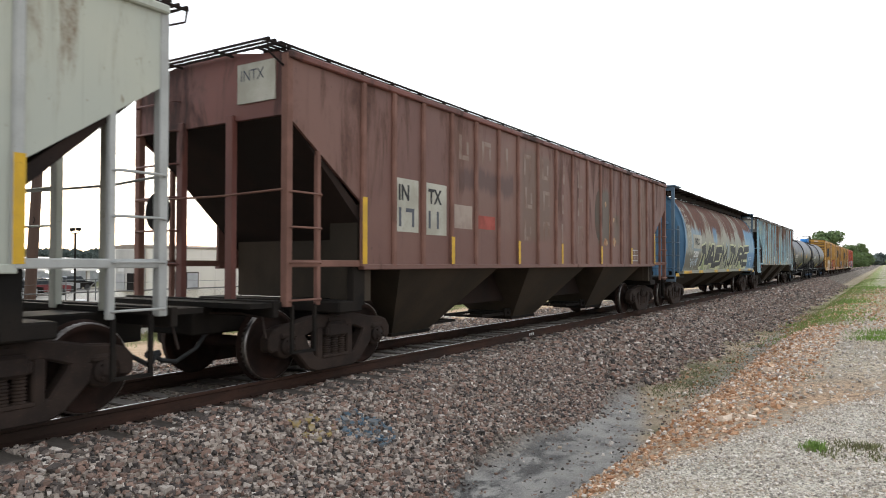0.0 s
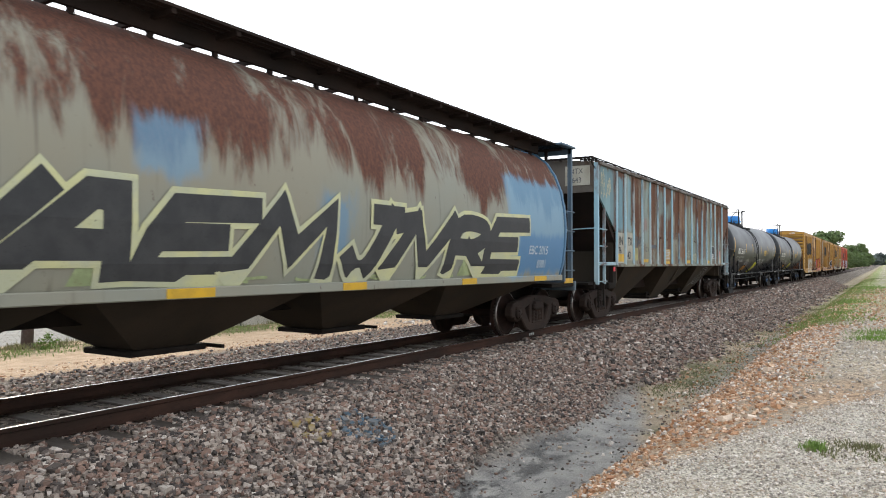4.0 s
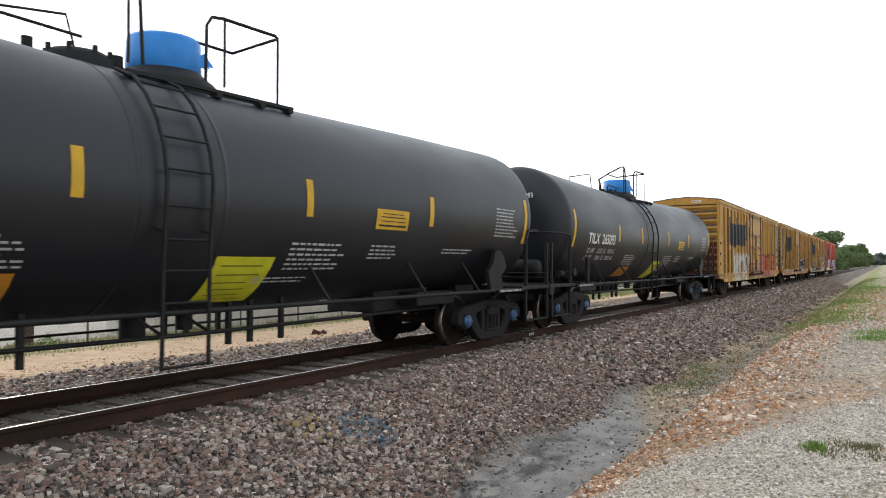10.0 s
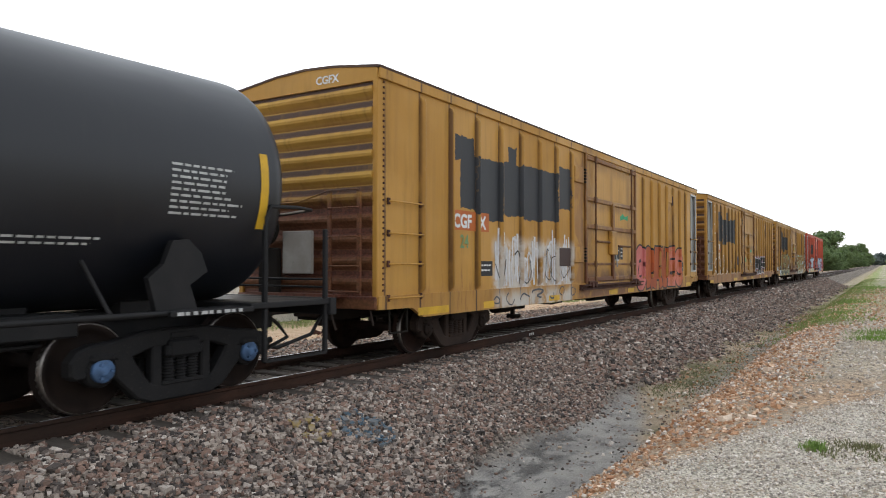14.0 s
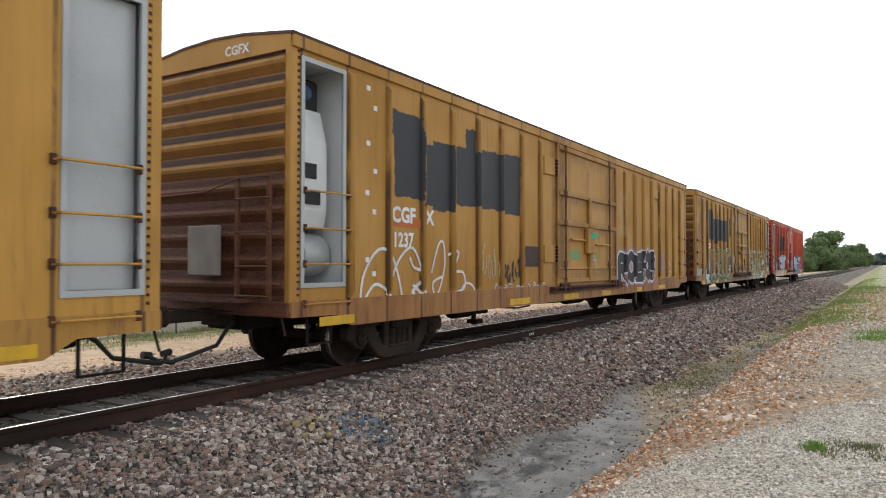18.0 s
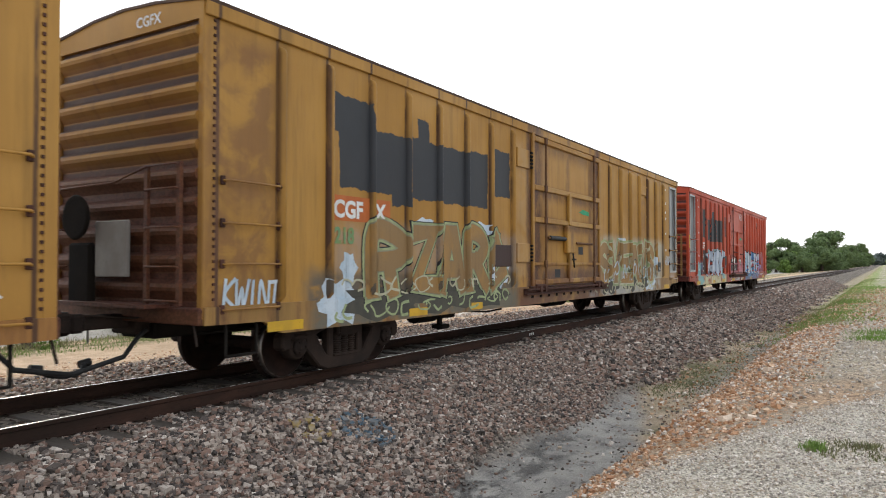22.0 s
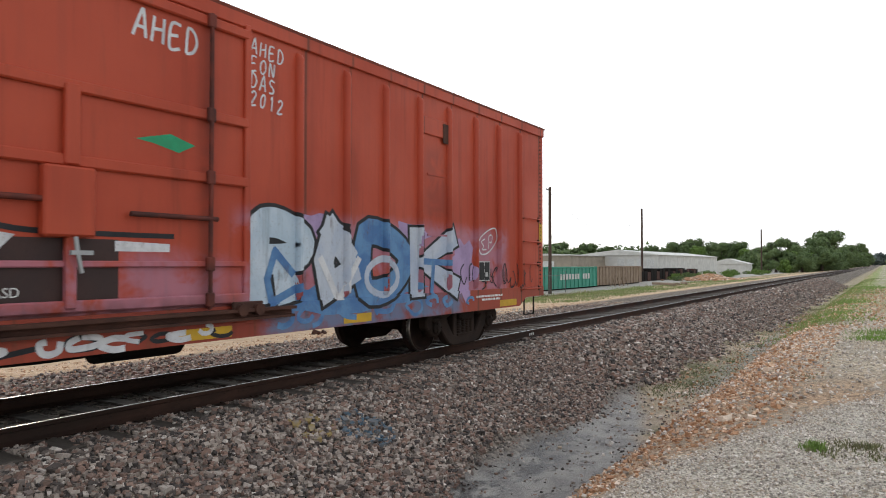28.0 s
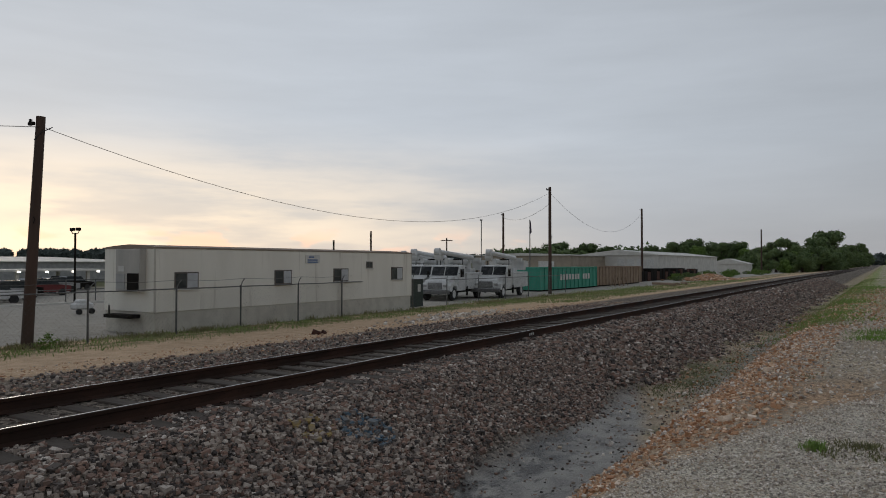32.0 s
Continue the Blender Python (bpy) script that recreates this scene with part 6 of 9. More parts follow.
def boxcar_r():
    c = box_car(71.9, PAINT_R, ENDR, TRIM_R, "red-orange steel box car with black overpaint and pale blue graffiti", -1, "red box cars", SILL_R, (-1.5, 1.36), 1.5, -.2, RODS_DK, ladder_mat=worn("ochre_ladder_paint", (.30, .17, .06), (.22, .11, .045), 3, .7))
    reporting(c, None, None, red=False)
    part("number_panel", sheet(G(), -8.1, -7.25, 1.08, 2.05, 1.4245), DARKP, c, "dark number panel")
    part("number_panel", sheet(G(), -7.12, -6.4, 1.1, 1.45, 1.4265), DARKP, c, "dark number panel")
    side_text(c, "201", -7.98, 1.72, .27, WHITE, squeeze=.9, thick=.006)
    side_text(c, "LD LMT", -7.92, 1.36, .11, WHITE, squeeze=.9)
    side_text(c, "LT WT", -7.92, 1.18, .11, WHITE, squeeze=.9)
    bars(c, [(-7.02, -6.55, 1.32), (-6.98, -6.6, 1.2)], WHITE, 1.4285, .05)
    for y, z in [(-8.62, 3.98), (-8.44, 3.72), (-8.62, 3.12), (-8.44, 2.72), (-8.62, 2.46), (-8.44, 1.82), (-8.62, 1.4), (-8.44, 1.28)]:
        part("clip", G().box(1.42, 1.43, y - .04, y + .04, z - .035, z + .035), WHITE, c, "small white clip")
    ribs = RIBS_L + [y - .2 * (1.15 - y / 18) for y in RIBS_R]
    puffs(c, [(-8.35, 1.2, .38, .34, 21), (-8.1, .85, .5, .18, 22), (-6.9, 2.0, .3, .14, 23), (-5.1, 2.05, .6, .1, 24), (-3.6, 1.1, .3, .3, 25)], S_TURQ, ribs, .0022)
    piece(c, "NSCDY", [(-7.2, -6.3), (-6.42, -5.62), (-5.72, -5.0), (-5.08, -4.36), (-4.46, -3.6)], 1.02, 2.06, .3, [(S_GREY, .035, .008), (S_FROST, .0, .0115)], 51, ribs)
    part("square_mark", sheet(G(), -5.98, -5.7, 1.72, 2.0, 1.436), S_BLACK, c)
    part("square_mark", stroke(G(), [(-5.94, 1.76), (-5.74, 1.76), (-5.74, 1.96), (-5.94, 1.96), (-5.94, 1.76)], .02, 1.4385), WHITE, c)
    part("side_grille", sheet(G(), -3.5, -3.0, 1.3, 1.75, 1.4265), S_GREY, c)
    # door and the far half
    puffs(c, [(2.0, 1.5, .3, .5, 31), (3.05, 1.98, .42, .16, 32), (5.2, 1.95, .5, .17, 33), (6.75, 1.4, .42, .5, 34), (1.45, 1.45, .2, .3, 35)], S_LILAC, ribs, .0022, label="lilac spray haze")
    puffs(c, [(3.6, 1.06, 1.9, .2, 36)], S_BLUE, ribs, .0032)
    spans = [(1.86, 3.08), (2.96, 4.1), (3.84, 5.26), (5.1, 6.62)]
    piece(c, "PLDK", spans, .98, 2.12, .36, [(S_BLACK, .05, .0055), ([S_PALE, S_FROST, S_BLUE, S_FROST], .0, .0095)], 53, ribs)
    piece(c, "LVOT", [(2.1, 2.9), (3.1, 3.95), (4.05, 4.9), (5.4, 6.3)], 1.0, 1.62, .1, [([S_BLUE, S_WHITE, S_FROST, S_BLUE], .0, .0135)], 54, ribs, name="sprayed_flourish")
    wild_lines(c, 6.8, 8.9, 1.05, 1.5, 9, S_BLACK, .022, 55, 1.4275)
    wild_lines(c, 2.0, 7.0, .72, 1.0, 10, S_BLUE, .06, 56, 1.449)
    part("door_number_panel", sheet(G(), -1.75, .34, 1.14, 1.73, 1.4375), DARKP, c, "dark brown door panel")
    g = G()
    blob(g, [(-1.55, 1.62), (-1.3, 1.85), (-.6, 1.75), (-.85, 1.5), (-1.0, 1.25), (-1.2, 1.6)], 1.439)
    blob(g, [(.3, 1.72), (.9, 1.7), (.9, 1.62), (.3, 1.62)], 1.439)
    part("pale_arrow", g, S_WHITE, c)
    part("arrow_edge", stroke(stroke(G(), [(-1.65, 1.6), (-1.3, 1.92), (-.6, 1.8), (.2, 1.78), (.95, 1.78)], .05, 1.4395), [(-1.6, 1.6), (-1.25, 1.45), (-1.05, 1.2)], .05, 1.4395), S_BLACK, c)
    side_text(c, "ASD", -.78, 1.22, .12, WHITE, x=1.4395)
    wild_lines(c, -1.7, 1.6, .7, .86, 9, S_WHITE, .05, 57, 1.449)
    wild_lines(c, -1.7, 1.6, .7, .86, 8, S_BLACK, .04, 58, 1.4485)
    marker(c, "AHED", .46, 3.72, .26, S_WHITE, 1.4385, .2)
    for k, w in enumerate(("AHED", "EON", "DAS", "2012")):
        marker(c, w, 1.96, 3.93 - k * .2, .165, S_WHITE, 1.427, .14)
    placard(c, 7.53, 1.37, .42, .36)
    g = G()
    stroke(g, [(7.3, 1.85), (7.4, 1.68), (7.7, 1.72), (8.0, 1.95), (7.95, 2.15), (7.7, 2.12), (7.4, 1.98), (7.3, 1.85)], .025)
    stroke(g, [(7.55, 1.95), (7.42, 1.9), (7.5, 1.82), (7.45, 1.76), (7.6, 1.76)], .022)
    stroke(g, [(7.68, 1.78), (7.7, 2.0), (7.82, 2.02), (7.8, 1.9), (7.7, 1.9)], .022)
    part("oval_tag", g, S_WHITE, c)
    wild_lines(c, 7.0, 9.6, 1.0, 1.5, 14, S_BLACK, .022, 59)
    part("door_mark", blob(G(), [(.5, 2.72), (.9, 2.82), (1.2, 2.74), (1.0, 2.64), (.7, 2.7)], 1.4375), GREENP, c, "green stencilled mark")
    bars(c, [(7.2, 8.2, .9), (7.4, 8.1, .84)], WHITE, 1.4495, .035)
    part("stirrup_paint", G().box(1.425, 1.431, -10.05, -9.93, 2.1, 2.6), YELLOW, c)
    part("corner_patch", G().box(1.425, 1.431, 9.92, 10.05, 1.95, 2.35), YELLOW, c)
    sill_marks(c, [(-8.9, -8.3), (-5.9, -5.5), (-3.9, -3.4), (-1.6, -.8), (1.0, 1.7), (3.6, 4.2), (8.1, 8.8)])


boxcar_a()
boxcar_b()
boxcar_c()
boxcar_r()

# ---- covered hopper cars with ribbed sides ----
H_RIBS = [-7.19, -6.47, -5.70, -4.85, -4.03, -3.17, -2.35, -1.41, -.47, .49, 1.45, 2.38, 3.18, 4.02, 4.86, 5.70, 6.45, 7.2]


def rusted_side(name, base, alt, rust_a, rust_b, amount, seed, spots=(), lift=(1.4, 4.0, -.03, .05), bay_run=.62):
    """Old paint broken by long runs of rust. spots: (y0, y1, z0, z1, colour, strength) soft fields."""
    n = Nodes(name)
    y, z = n.axis("Y"), n.axis("Z")
    broad = n.noise(0.45, (1, 1, 1), 4, shift=(seed, seed, 0))
    col = n.mix(n.step(broad, .38, .62), base, alt)
    bay = n.noise(1.0, (.5, 1.2, .12), 3, .5, shift=(seed, seed * 2, 1))
    runs = n.noise(1.0, (2, 3.0, bay_run), 7, .68, .7, shift=(seed, seed, 3))
    both = n.math("ADD", n.math("MULTIPLY", bay, .55), n.math("MULTIPLY", runs, .55))
    high = n.step(z, *lift)
    m = n.step(n.math("ADD", both, high), .60 - amount * .14, .72 - amount * .10)
    fine = n.noise(22, (1, 1, .6), 5, .7)
    col = n.mix(m, col, n.mix(n.step(fine, .35, .65), rust_a, rust_b))
    spk = n.noise(9, (1, 1, .5), 6, .75, .3)
    col = n.mix(n.step(spk, .62, .70, 0, .7), col, rust_b)
    drip = n.noise(1.0, (3, 9, .3), 4, .6, shift=(0, seed, 0))
    col = n.mix(n.step(drip, .57, .8, 0, .45), col, tuple(c * .6 for c in rust_b))
    for y0, y1, z0, z1, c, k in spots:
        dy = n.math("MULTIPLY", n.math("SUBTRACT", runs, .5), .6)
        q = n.math("MULTIPLY", n.step(n.math("ADD", y, dy), y0, y0 + .25), n.step(n.math("ADD", y, dy), y1 - .25, y1, 1, 0))
        w = n.math("MULTIPLY", n.step(n.math("ADD", z, dy), z0, z0 + .2), n.step(n.math("ADD", z, dy), z1 - .2, z1, 1, 0))
        col = n.mix(n.math("MULTIPLY", n.math("MULTIPLY", q, w), k), col, c)
    n.bump(fine, .25, .006)
    return n.done(col, n.step(m, 0, 1, .55, .85), 0, .3)


HOP_UNDER = worn("hopper_underbody", (.037, .03, .0225), (.058, .044, .032), 1.2, .8, 0, (.018, .016, .014), stretch=(1, 1, .5), spec=.1)
HOP_DARK = worn("slope_sheet_grime", (.018, .0135, .012), (.03, .02, .0165), 1.0, .8, spec=.1)


def hopper_car(yc, skin, post, end_skin, label, rail, under=HOP_UNDER, long_gates=False):
    c = thing("hopper_car", label, "hopper car", group="ribbed hopper cars")
    E = 8.63
    prof = [(-E, 4.06), (-E, 3.30), (-7.2, 2.34), (-7.2, 1.46), (7.2, 1.46), (7.2, 2.34), (E, 3.30), (E, 4.06)]
    part("side_wall", G().prism(prof, 1.44, 1.48, "x"), skin, c)
    part("side_wall", G().prism(prof, -1.48, -1.44, "x"), skin, c)
    for y in H_RIBS:
        part("rib", G().prism([(1.475, y - .05), (1.50, y - .05), (1.525, y - .03), (1.525, y + .03), (1.50, y + .05), (1.475, y + .05)], 1.47, 4.03, "z"), post, c)
    part("top_chord", G().box(1.44, 1.54, -E, E, 4.0, 4.09, .015).box(-1.54, -1.44, -E, E, 4.0, 4.09, .015), end_skin, c)
    part("side_sill", G().box(1.40, 1.52, -7.2, 7.2, 1.42, 1.50, .01).box(-1.52, -1.40, -7.2, 7.2, 1.42, 1.50, .01), skin, c)
    part("roof", G().prism([(-1.5, 4.06), (1.5, 4.06), (1.3, 4.10), (.95, 4.125), (.5, 4.2), (-.5, 4.2), (-.95, 4.125), (-1.3, 4.10)], -E, E), end_skin, c)
    hat = G().box(-.28, .28, -7.9, 7.9, 4.19, 4.25, .02)
    for i in range(8):
        hat.box(-.32, .32, -7.6 + i * 2.02, -6.3 + i * 2.02, 4.25, 4.28, .01)
    part("roof_hatch", hat, HOP_DARK, c)
    for sx in (1, -1):
        wk = G()
        for x in (1.0, 1.1, 1.2, 1.3, 1.4):
            wk.box(sx * x, sx * (x + .035), -E - .05, E + .05, 4.165, 4.188)
        for i in range(25):
            y = -8.55 + i * .7125
            wk.box(sx * .98, sx * 1.45, y - .015, y + .015, 4.14, 4.165)
            wk.box(sx * 1.40, sx * 1.44, y - .02, y + .02, 4.08, 4.14)
        part("running_board", wk, HOP_DARK, c)
    for s in (-1, 1):
        br = G()
        for i in range(3):
            br.box(-1.44, 1.44, s * (E + .05 + i * .1), s * (E + .085 + i * .1), 4.165, 4.188)
        for x in (-1.42, -.5, .5, 1.40):
            br.box(x, x + .03, s * (E - .02), s * (E + .3), 4.14, 4.165)
        br.tube([(1.42, s * (E + .28), 4.15), (1.42, s * (E + .26), 4.02), (1.42, s * E, 3.9)], .014, 6)
        part("crossover_board", br, HOP_DARK, c)
    for s in (-1, 1):
        part("end_panel", G().box(-1.46, 1.46, s * (E - .06), s * E, 3.32, 4.07).prism([(-1.46, 4.06), (1.46, 4.06), (.5, 4.19), (-.5, 4.19)], s * (E - .06), s * E), end_skin, c)
        # slope sheet from the end down to the first bay, and the shear plate below it
        part("slope_sheet", G().prism([(s * (E - .03), 3.34), (s * (E - .09), 3.34), (s * 6.4, 1.62), (s * 6.4, 1.44), (s * 6.5, 1.44)], -1.43, 1.43, "x"), HOP_DARK, c)
        part("bulkhead", G().box(-1.25, 1.25, s * 6.85, s * 6.95, 1.0, 1.95).box(.9, 1.40, s * 6.9, s * 7.2, .98, 2.33), HOP_UNDER, c)
        part("end_platform", G().box(-1.42, 1.42, s * (E - .02), s * (E + .52), .98, 1.04).box(-1.45, 1.45, s * (E + .1), s * (E + .18), .86, 1.06, .01), UNDER, c)
        part("stub_sill", G().box(-.4, .4, s * 6.5, s * (E + .5), .62, .98, .02), UNDER, c)
        part("body_bolster", G().box(-1.42, 1.42, s * 7.1, s * 7.6, .84, 1.0, .02), UNDER, c)
        for x in (1.44, -1.44):
            part("corner_post", G().box(x - .055, x + .055, s * (E - .08), s * (E + .02), .98, 4.06, .01), post, c)
            part("ladder_stile", G().box(x - .03, x + .04, s * 8.06 - .035, s * 8.06 + .035, .98, 2.95, .01), post, c)
        part("centre_post", G().box(.42, .55, s * (E - .05), s * (E + .04), 1.0, 3.4, .01).box(-.55, -.42, s * (E - .05), s * (E + .04), 1.0, 3.4, .01), end_skin, c)
        rung_parts(c, "rung", 1.47, 1.47, s * (E - .03), s * 8.06, [1.06, 1.52, 1.95, 2.38], post, .014, (.06, 0))
        rung_parts(c, "rung", -1.4, -.5, s * (E + .02), s * (E + .02), [1.5, 1.95, 2.4, 2.85, 3.3, 3.7], end_skin, .014, (0, s * .06))
        part("end_rail", G().tube([(-1.4, s * (E + .08), 2.38), (.4, s * (E + .1), 2.36), (1.44, s * (E + .05), 2.40)], .014), post, c)
        for x in (1.44, -1.44):
            part("sill_rail", G().box(x - .04, x + .04, s * 7.2, s * E, 1.46, 1.55, .01), rail, c)
        part("gusset_plate", G().box(1.30, 1.42, s * 7.05, s * 7.3, .92, 1.46, .01), UNDER, c)
        part("stirrup_step", G().box(1.42, 1.46, s * 8.5 - .02, s * 8.5 + .02, .4, 1.0).box(1.42, 1.46, s * 8.1 - .02, s * 8.1 + .02, .4, 1.0).box(1.40, 1.47, s * 8.1, s * 8.5, .40, .43), UNDER, c)
        coupler(c, s, E + .1, E + .76)
        truck(c, s * 7.3)
    part("hand_brake", G().lathe([(.02, 0), (.24, 0), (.27, .03), (.24, .05), (.2, .04)], (-.7, -E - .18, 2.2), (0, -1, 0), 18), UNDER, c)
    # three deep bays, the gaps between them closed by a heightened dark sill block
    for cy in (-4.55, 0, 4.55):
        t = [(-1.42, cy - 1.65, 1.47), (1.42, cy - 1.65, 1.47), (1.42, cy + 1.6, 1.47), (-1.42, cy + 1.6, 1.47)]
        d = [(-.46, cy - .56, .31), (.46, cy - .56, .31), (.46, cy + .56, .31), (-.46, cy + .56, .31)]
        part("hopper_bay", G().add(t + d, [(0, 1, 5, 4), (1, 2, 6, 5), (2, 3, 7, 6), (3, 0, 4, 7), (4, 5, 6, 7), (3, 2, 1, 0)]), under, c)
        part("outlet_gate", G().box(-.48, .48, cy - .6, cy + .6, .26, .32, .01).box(-.42, .42, cy - .95, cy - .55, .34, .40, .01).box(-.42, .42, cy + .55, cy + .72, .34, .40, .01), UNDER, c)
        part("gate_pinion", G().cyl((-.5, cy - .85, .43), (.56, cy - .85, .43), .035, 8).box(.44, .5, cy - .98, cy - .7, .34, .52, .01), UNDER, c)
        if long_gates:
            y0, y1 = (cy + .6, cy + 1.5) if cy < 0 else (cy - 1.95, cy - .6)
            part("gate_slide", G().box(.40, .47, y0, y1, .38, .43).box(-.47, -.40, y0, y1, .38, .43).box(-.47, .47, y0, y0 + .06, .38, .43).box(-.47, .47, y1 - .06, y1, .38, .43), UNDER, c)
    # sill deepened into a dark block that stands for the shade between bays
    part("centre_sill", G().box(-.45, .45, -6.6, 6.6, .69, 1.44, .02), HOP_DARK, c)
    CARS.append((c, yc))
    return c


BROWN = rusted_side("red_oxide_paint", (.175, .088, .067), (.145, .07, .055), (.12, .06, .045), (.08, .042, .034), .3, 2.0,
                    [(-5.0, -.5, 2.0, 3.9, (.185, .105, .08), .5), (-4.7, -2.4, 2.7, 3.25, (.075, .04, .035), .75), (-2.3, -.6, 1.9, 3.9, (.13, .085, .06), .6), (2.1, 3.2, 1.9, 3.5, (.085, .072, .055), .8), (3.3, 4.0, 1.9, 2.9, (.11, .085, .06), .7), (5.0, 6.6, 1.5, 3.9, (.16, .10, .07), .5)])
BROWN_END = rusted_side("red_oxide_end", (.17, .06, .045), (.13, .05, .04), (.06, .03, .026), (.045, .028, .024), .4, 5.0)
BROWN_POST = worn("brown_post", (.20, .098, .072), (.15, .075, .056), 2.5, .75)
BLUE = rusted_side("rusted_pale_blue_paint", (.185, .245, .225), (.225, .225, .165), (.155, .062, .030), (.080, .034, .021), 1.0, 6.3,
                   [(-8.6, -7.25, 2.0, 4.1, (.17, .33, .38), .7), (-7.15, -6.5, 2.3, 4.0, (.16, .34, .41), .75), (-6.4, -5.75, 2.3, 4.0, (.16, .33, .39), .75), (-4.8, -4.1, 2.0, 3.8, (.19, .28, .27), .6), (-3.1, -2.4, 2.9, 3.9, (.18, .28, .28), .55), (-2.3, -1.45, 2.9, 3.6, (.19, .27, .25), .5), (.5, 1.4, 1.6, 3.7, (.20, .245, .20), .55), (1.5, 2.3, 1.55, 3.5, (.19, .25, .22), .55), (4.1, 5.6, 1.55, 3.8, (.20, .24, .19), .45),
                    (-2.95, -2.45, 2.3, 3.15, (.105, .040, .022), .85), (-2.3, -1.5, 2.25, 2.75, (.12, .05, .026), .7), (-1.4, -.5, 2.2, 2.85, (.11, .048, .026), .75), (-.45, .45, 1.6, 4.0, (.17, .072, .030), .75), (-.45, .45, 2.2, 2.8, (.085, .032, .020), .85), (2.4, 4.0, 1.6, 3.9, (.125, .052, .027), .75), (2.45, 3.15, 2.0, 3.0, (.075, .030, .02), .8), (-5.65, -4.95, 2.3, 3.3, (.10, .04, .022), .7), (-4.0, -3.2, 2.2, 3.3, (.125, .06, .032), .6), (5.8, 6.4, 2.6, 4.0, (.13, .07, .035), .6), (-4.69, -4.19, 2.4, 2.95, (.30, .065, .05), .55)], bay_run=.8)
BLUE_END = rusted_side("end_grimy", (.11, .095, .08), (.08, .07, .06), (.10, .06, .04), (.05, .036, .03), .5, 3.4)
BLUE_POST = rusted_side("blue_post", (.30, .50, .60), (.40, .47, .48), (.19, .10, .065), (.10, .05, .034), .62, 1.4)
GREYW = rusted_side("pale_grey_paint", (.44, .44, .36), (.40, .41, .35), (.34, .32, .26), (.2, .15, .1), .0, 1.9)
GREYW_POST = worn("grey_post", (.40, .40, .38), (.33, .33, .31), 2, .6)


def plates(c, rows):
    for y0, y1, z0, z1, mat in rows:
        part("painted_panel", sheet(G(), y0, y1, z0, z1, 1.485), mat, c)


c = hopper_car(-105.72, GREYW, GREYW_POST, GREYW, "pale grey steel hopper car with ribbed sides", GREYW_POST)
part("rib_reflector", sheet(G(), 7.15, 7.25, 1.5, 2.42, 1.529), YELLOW, c)

c = hopper_car(-86.77, BROWN, BROWN_POST, BROWN_END, "red-brown steel hopper car with faded lettering on ribbed sides", BROWN_POST, long_gates=True)
plates(c, [(-6.42, -5.82, 1.98, 2.78, CREAM), (-5.6, -5.0, 1.96, 2.78, CREAM), (-4.75, -4.15, 2.1, 2.5, worn("faded_panel", (.34, .27, .22), (.27, .2, .17), 3, .7)), (-3.95, -3.3, 2.12, 2.36, worn("red_smudge", (.34, .07, .05), (.25, .06, .045), 5, .7))])
side_text(c, "IN", -6.36, 2.46, .32, BLACKP, x=1.489, squeeze=.9, thick=.01)
side_text(c, "TX", -5.55, 2.46, .32, BLACKP, x=1.489, squeeze=.9, thick=.01)
FADE_W = worn("faded_white_lettering", (.25, .185, .15), (.175, .105, .08), 2.6, .75, c=(.14, .075, .058))
for row, cols in ((3.28, (-4.6, -3.8, -2.86, -2.08, -1.2, -.05, .84)), (2.62, (-2.02, -1.14, -.1, .84)), (1.97, (-2.06, -1.14, -.14, .84))):
    for k, y in enumerate(cols):
        w = .34 if k % 3 != 2 else .12
        part("faded_bar", sheet(G(), y, y + .09, row, row + .42, 1.484), FADE_W, c, "faded pale lettering bar")
        if w > .2:
            part("faded_bar", sheet(G(), y + .11, y + w, row + (.34 if k % 2 else 0), row + (.42 if k % 2 else .08), 1.484), FADE_W, c, "faded pale lettering bar")
            part("faded_bar", sheet(G(), y + w - .08, y + w, row + .1, row + .32, 1.484), FADE_W, c, "faded pale lettering bar")
for y in (-7.19, -4.85, -2.35, -.08, 2.38, 4.86, 7.2):
    part("rib_reflector", sheet(G(), y - .05, y + .05, 1.5, 2.42 if abs(y) > 7 else 1.95, 1.529 if abs(y) > .5 else 1.484), YELLOW, c)
part("round_emblem", blob(G(), [(2.28 + .3 * math.cos(a * .2618), 2.72 + .62 * math.sin(a * .2618)) for a in range(24)], 1.4835), worn("grey_green_emblem", (.075, .065, .05), (.11, .07, .052), 1.6, .75), c, "dark oval emblem, faded")
PEEL = worn("rust_bitten_buff_paint", (.40, .27, .16), (.26, .11, .055), 6, .75, c=(.12, .06, .04))
for y0, z0, w, h in ((2.62, 1.95, .34, .22), (2.7, 2.95, .14, .18), (3.06, 2.0, .05, .8), (3.3, 1.95, .3, .25), (3.34, 2.6, .16, .14)):
    rnd = random.Random(int(y0 * 100))
    part("peeled_paint", blob(G(), [(y0 + w * (.5 + .5 * math.cos(a * .5236) * rnd.uniform(.6, 1.1)), z0 + h * (.5 + .5 * math.sin(a * .5236) * rnd.uniform(.6, 1.1))) for a in range(12)], 1.4865), PEEL, c)
for a in ((5.0, 5.56, 1.58, 1.6), (5.0, 5.56, 1.88, 1.9), (5.0, 5.56, 1.73, 1.745)):
    part("stencil_frame", sheet(G(), *a, 1.4865), DULLW, c)
for y in (5.0, 5.24, 5.54):
    part("stencil_frame", sheet(G(), y, y + .02, 1.6, 1.88, 1.487), DULLW, c)
part("end_panel_label", G().box(.62, 1.28, -8.652, -8.632, 3.52, 4.02), CREAM, c)
side_text(c, "INTX", .68, 3.8, .2, S_GREY, x=-8.658, end=True, squeeze=.9)
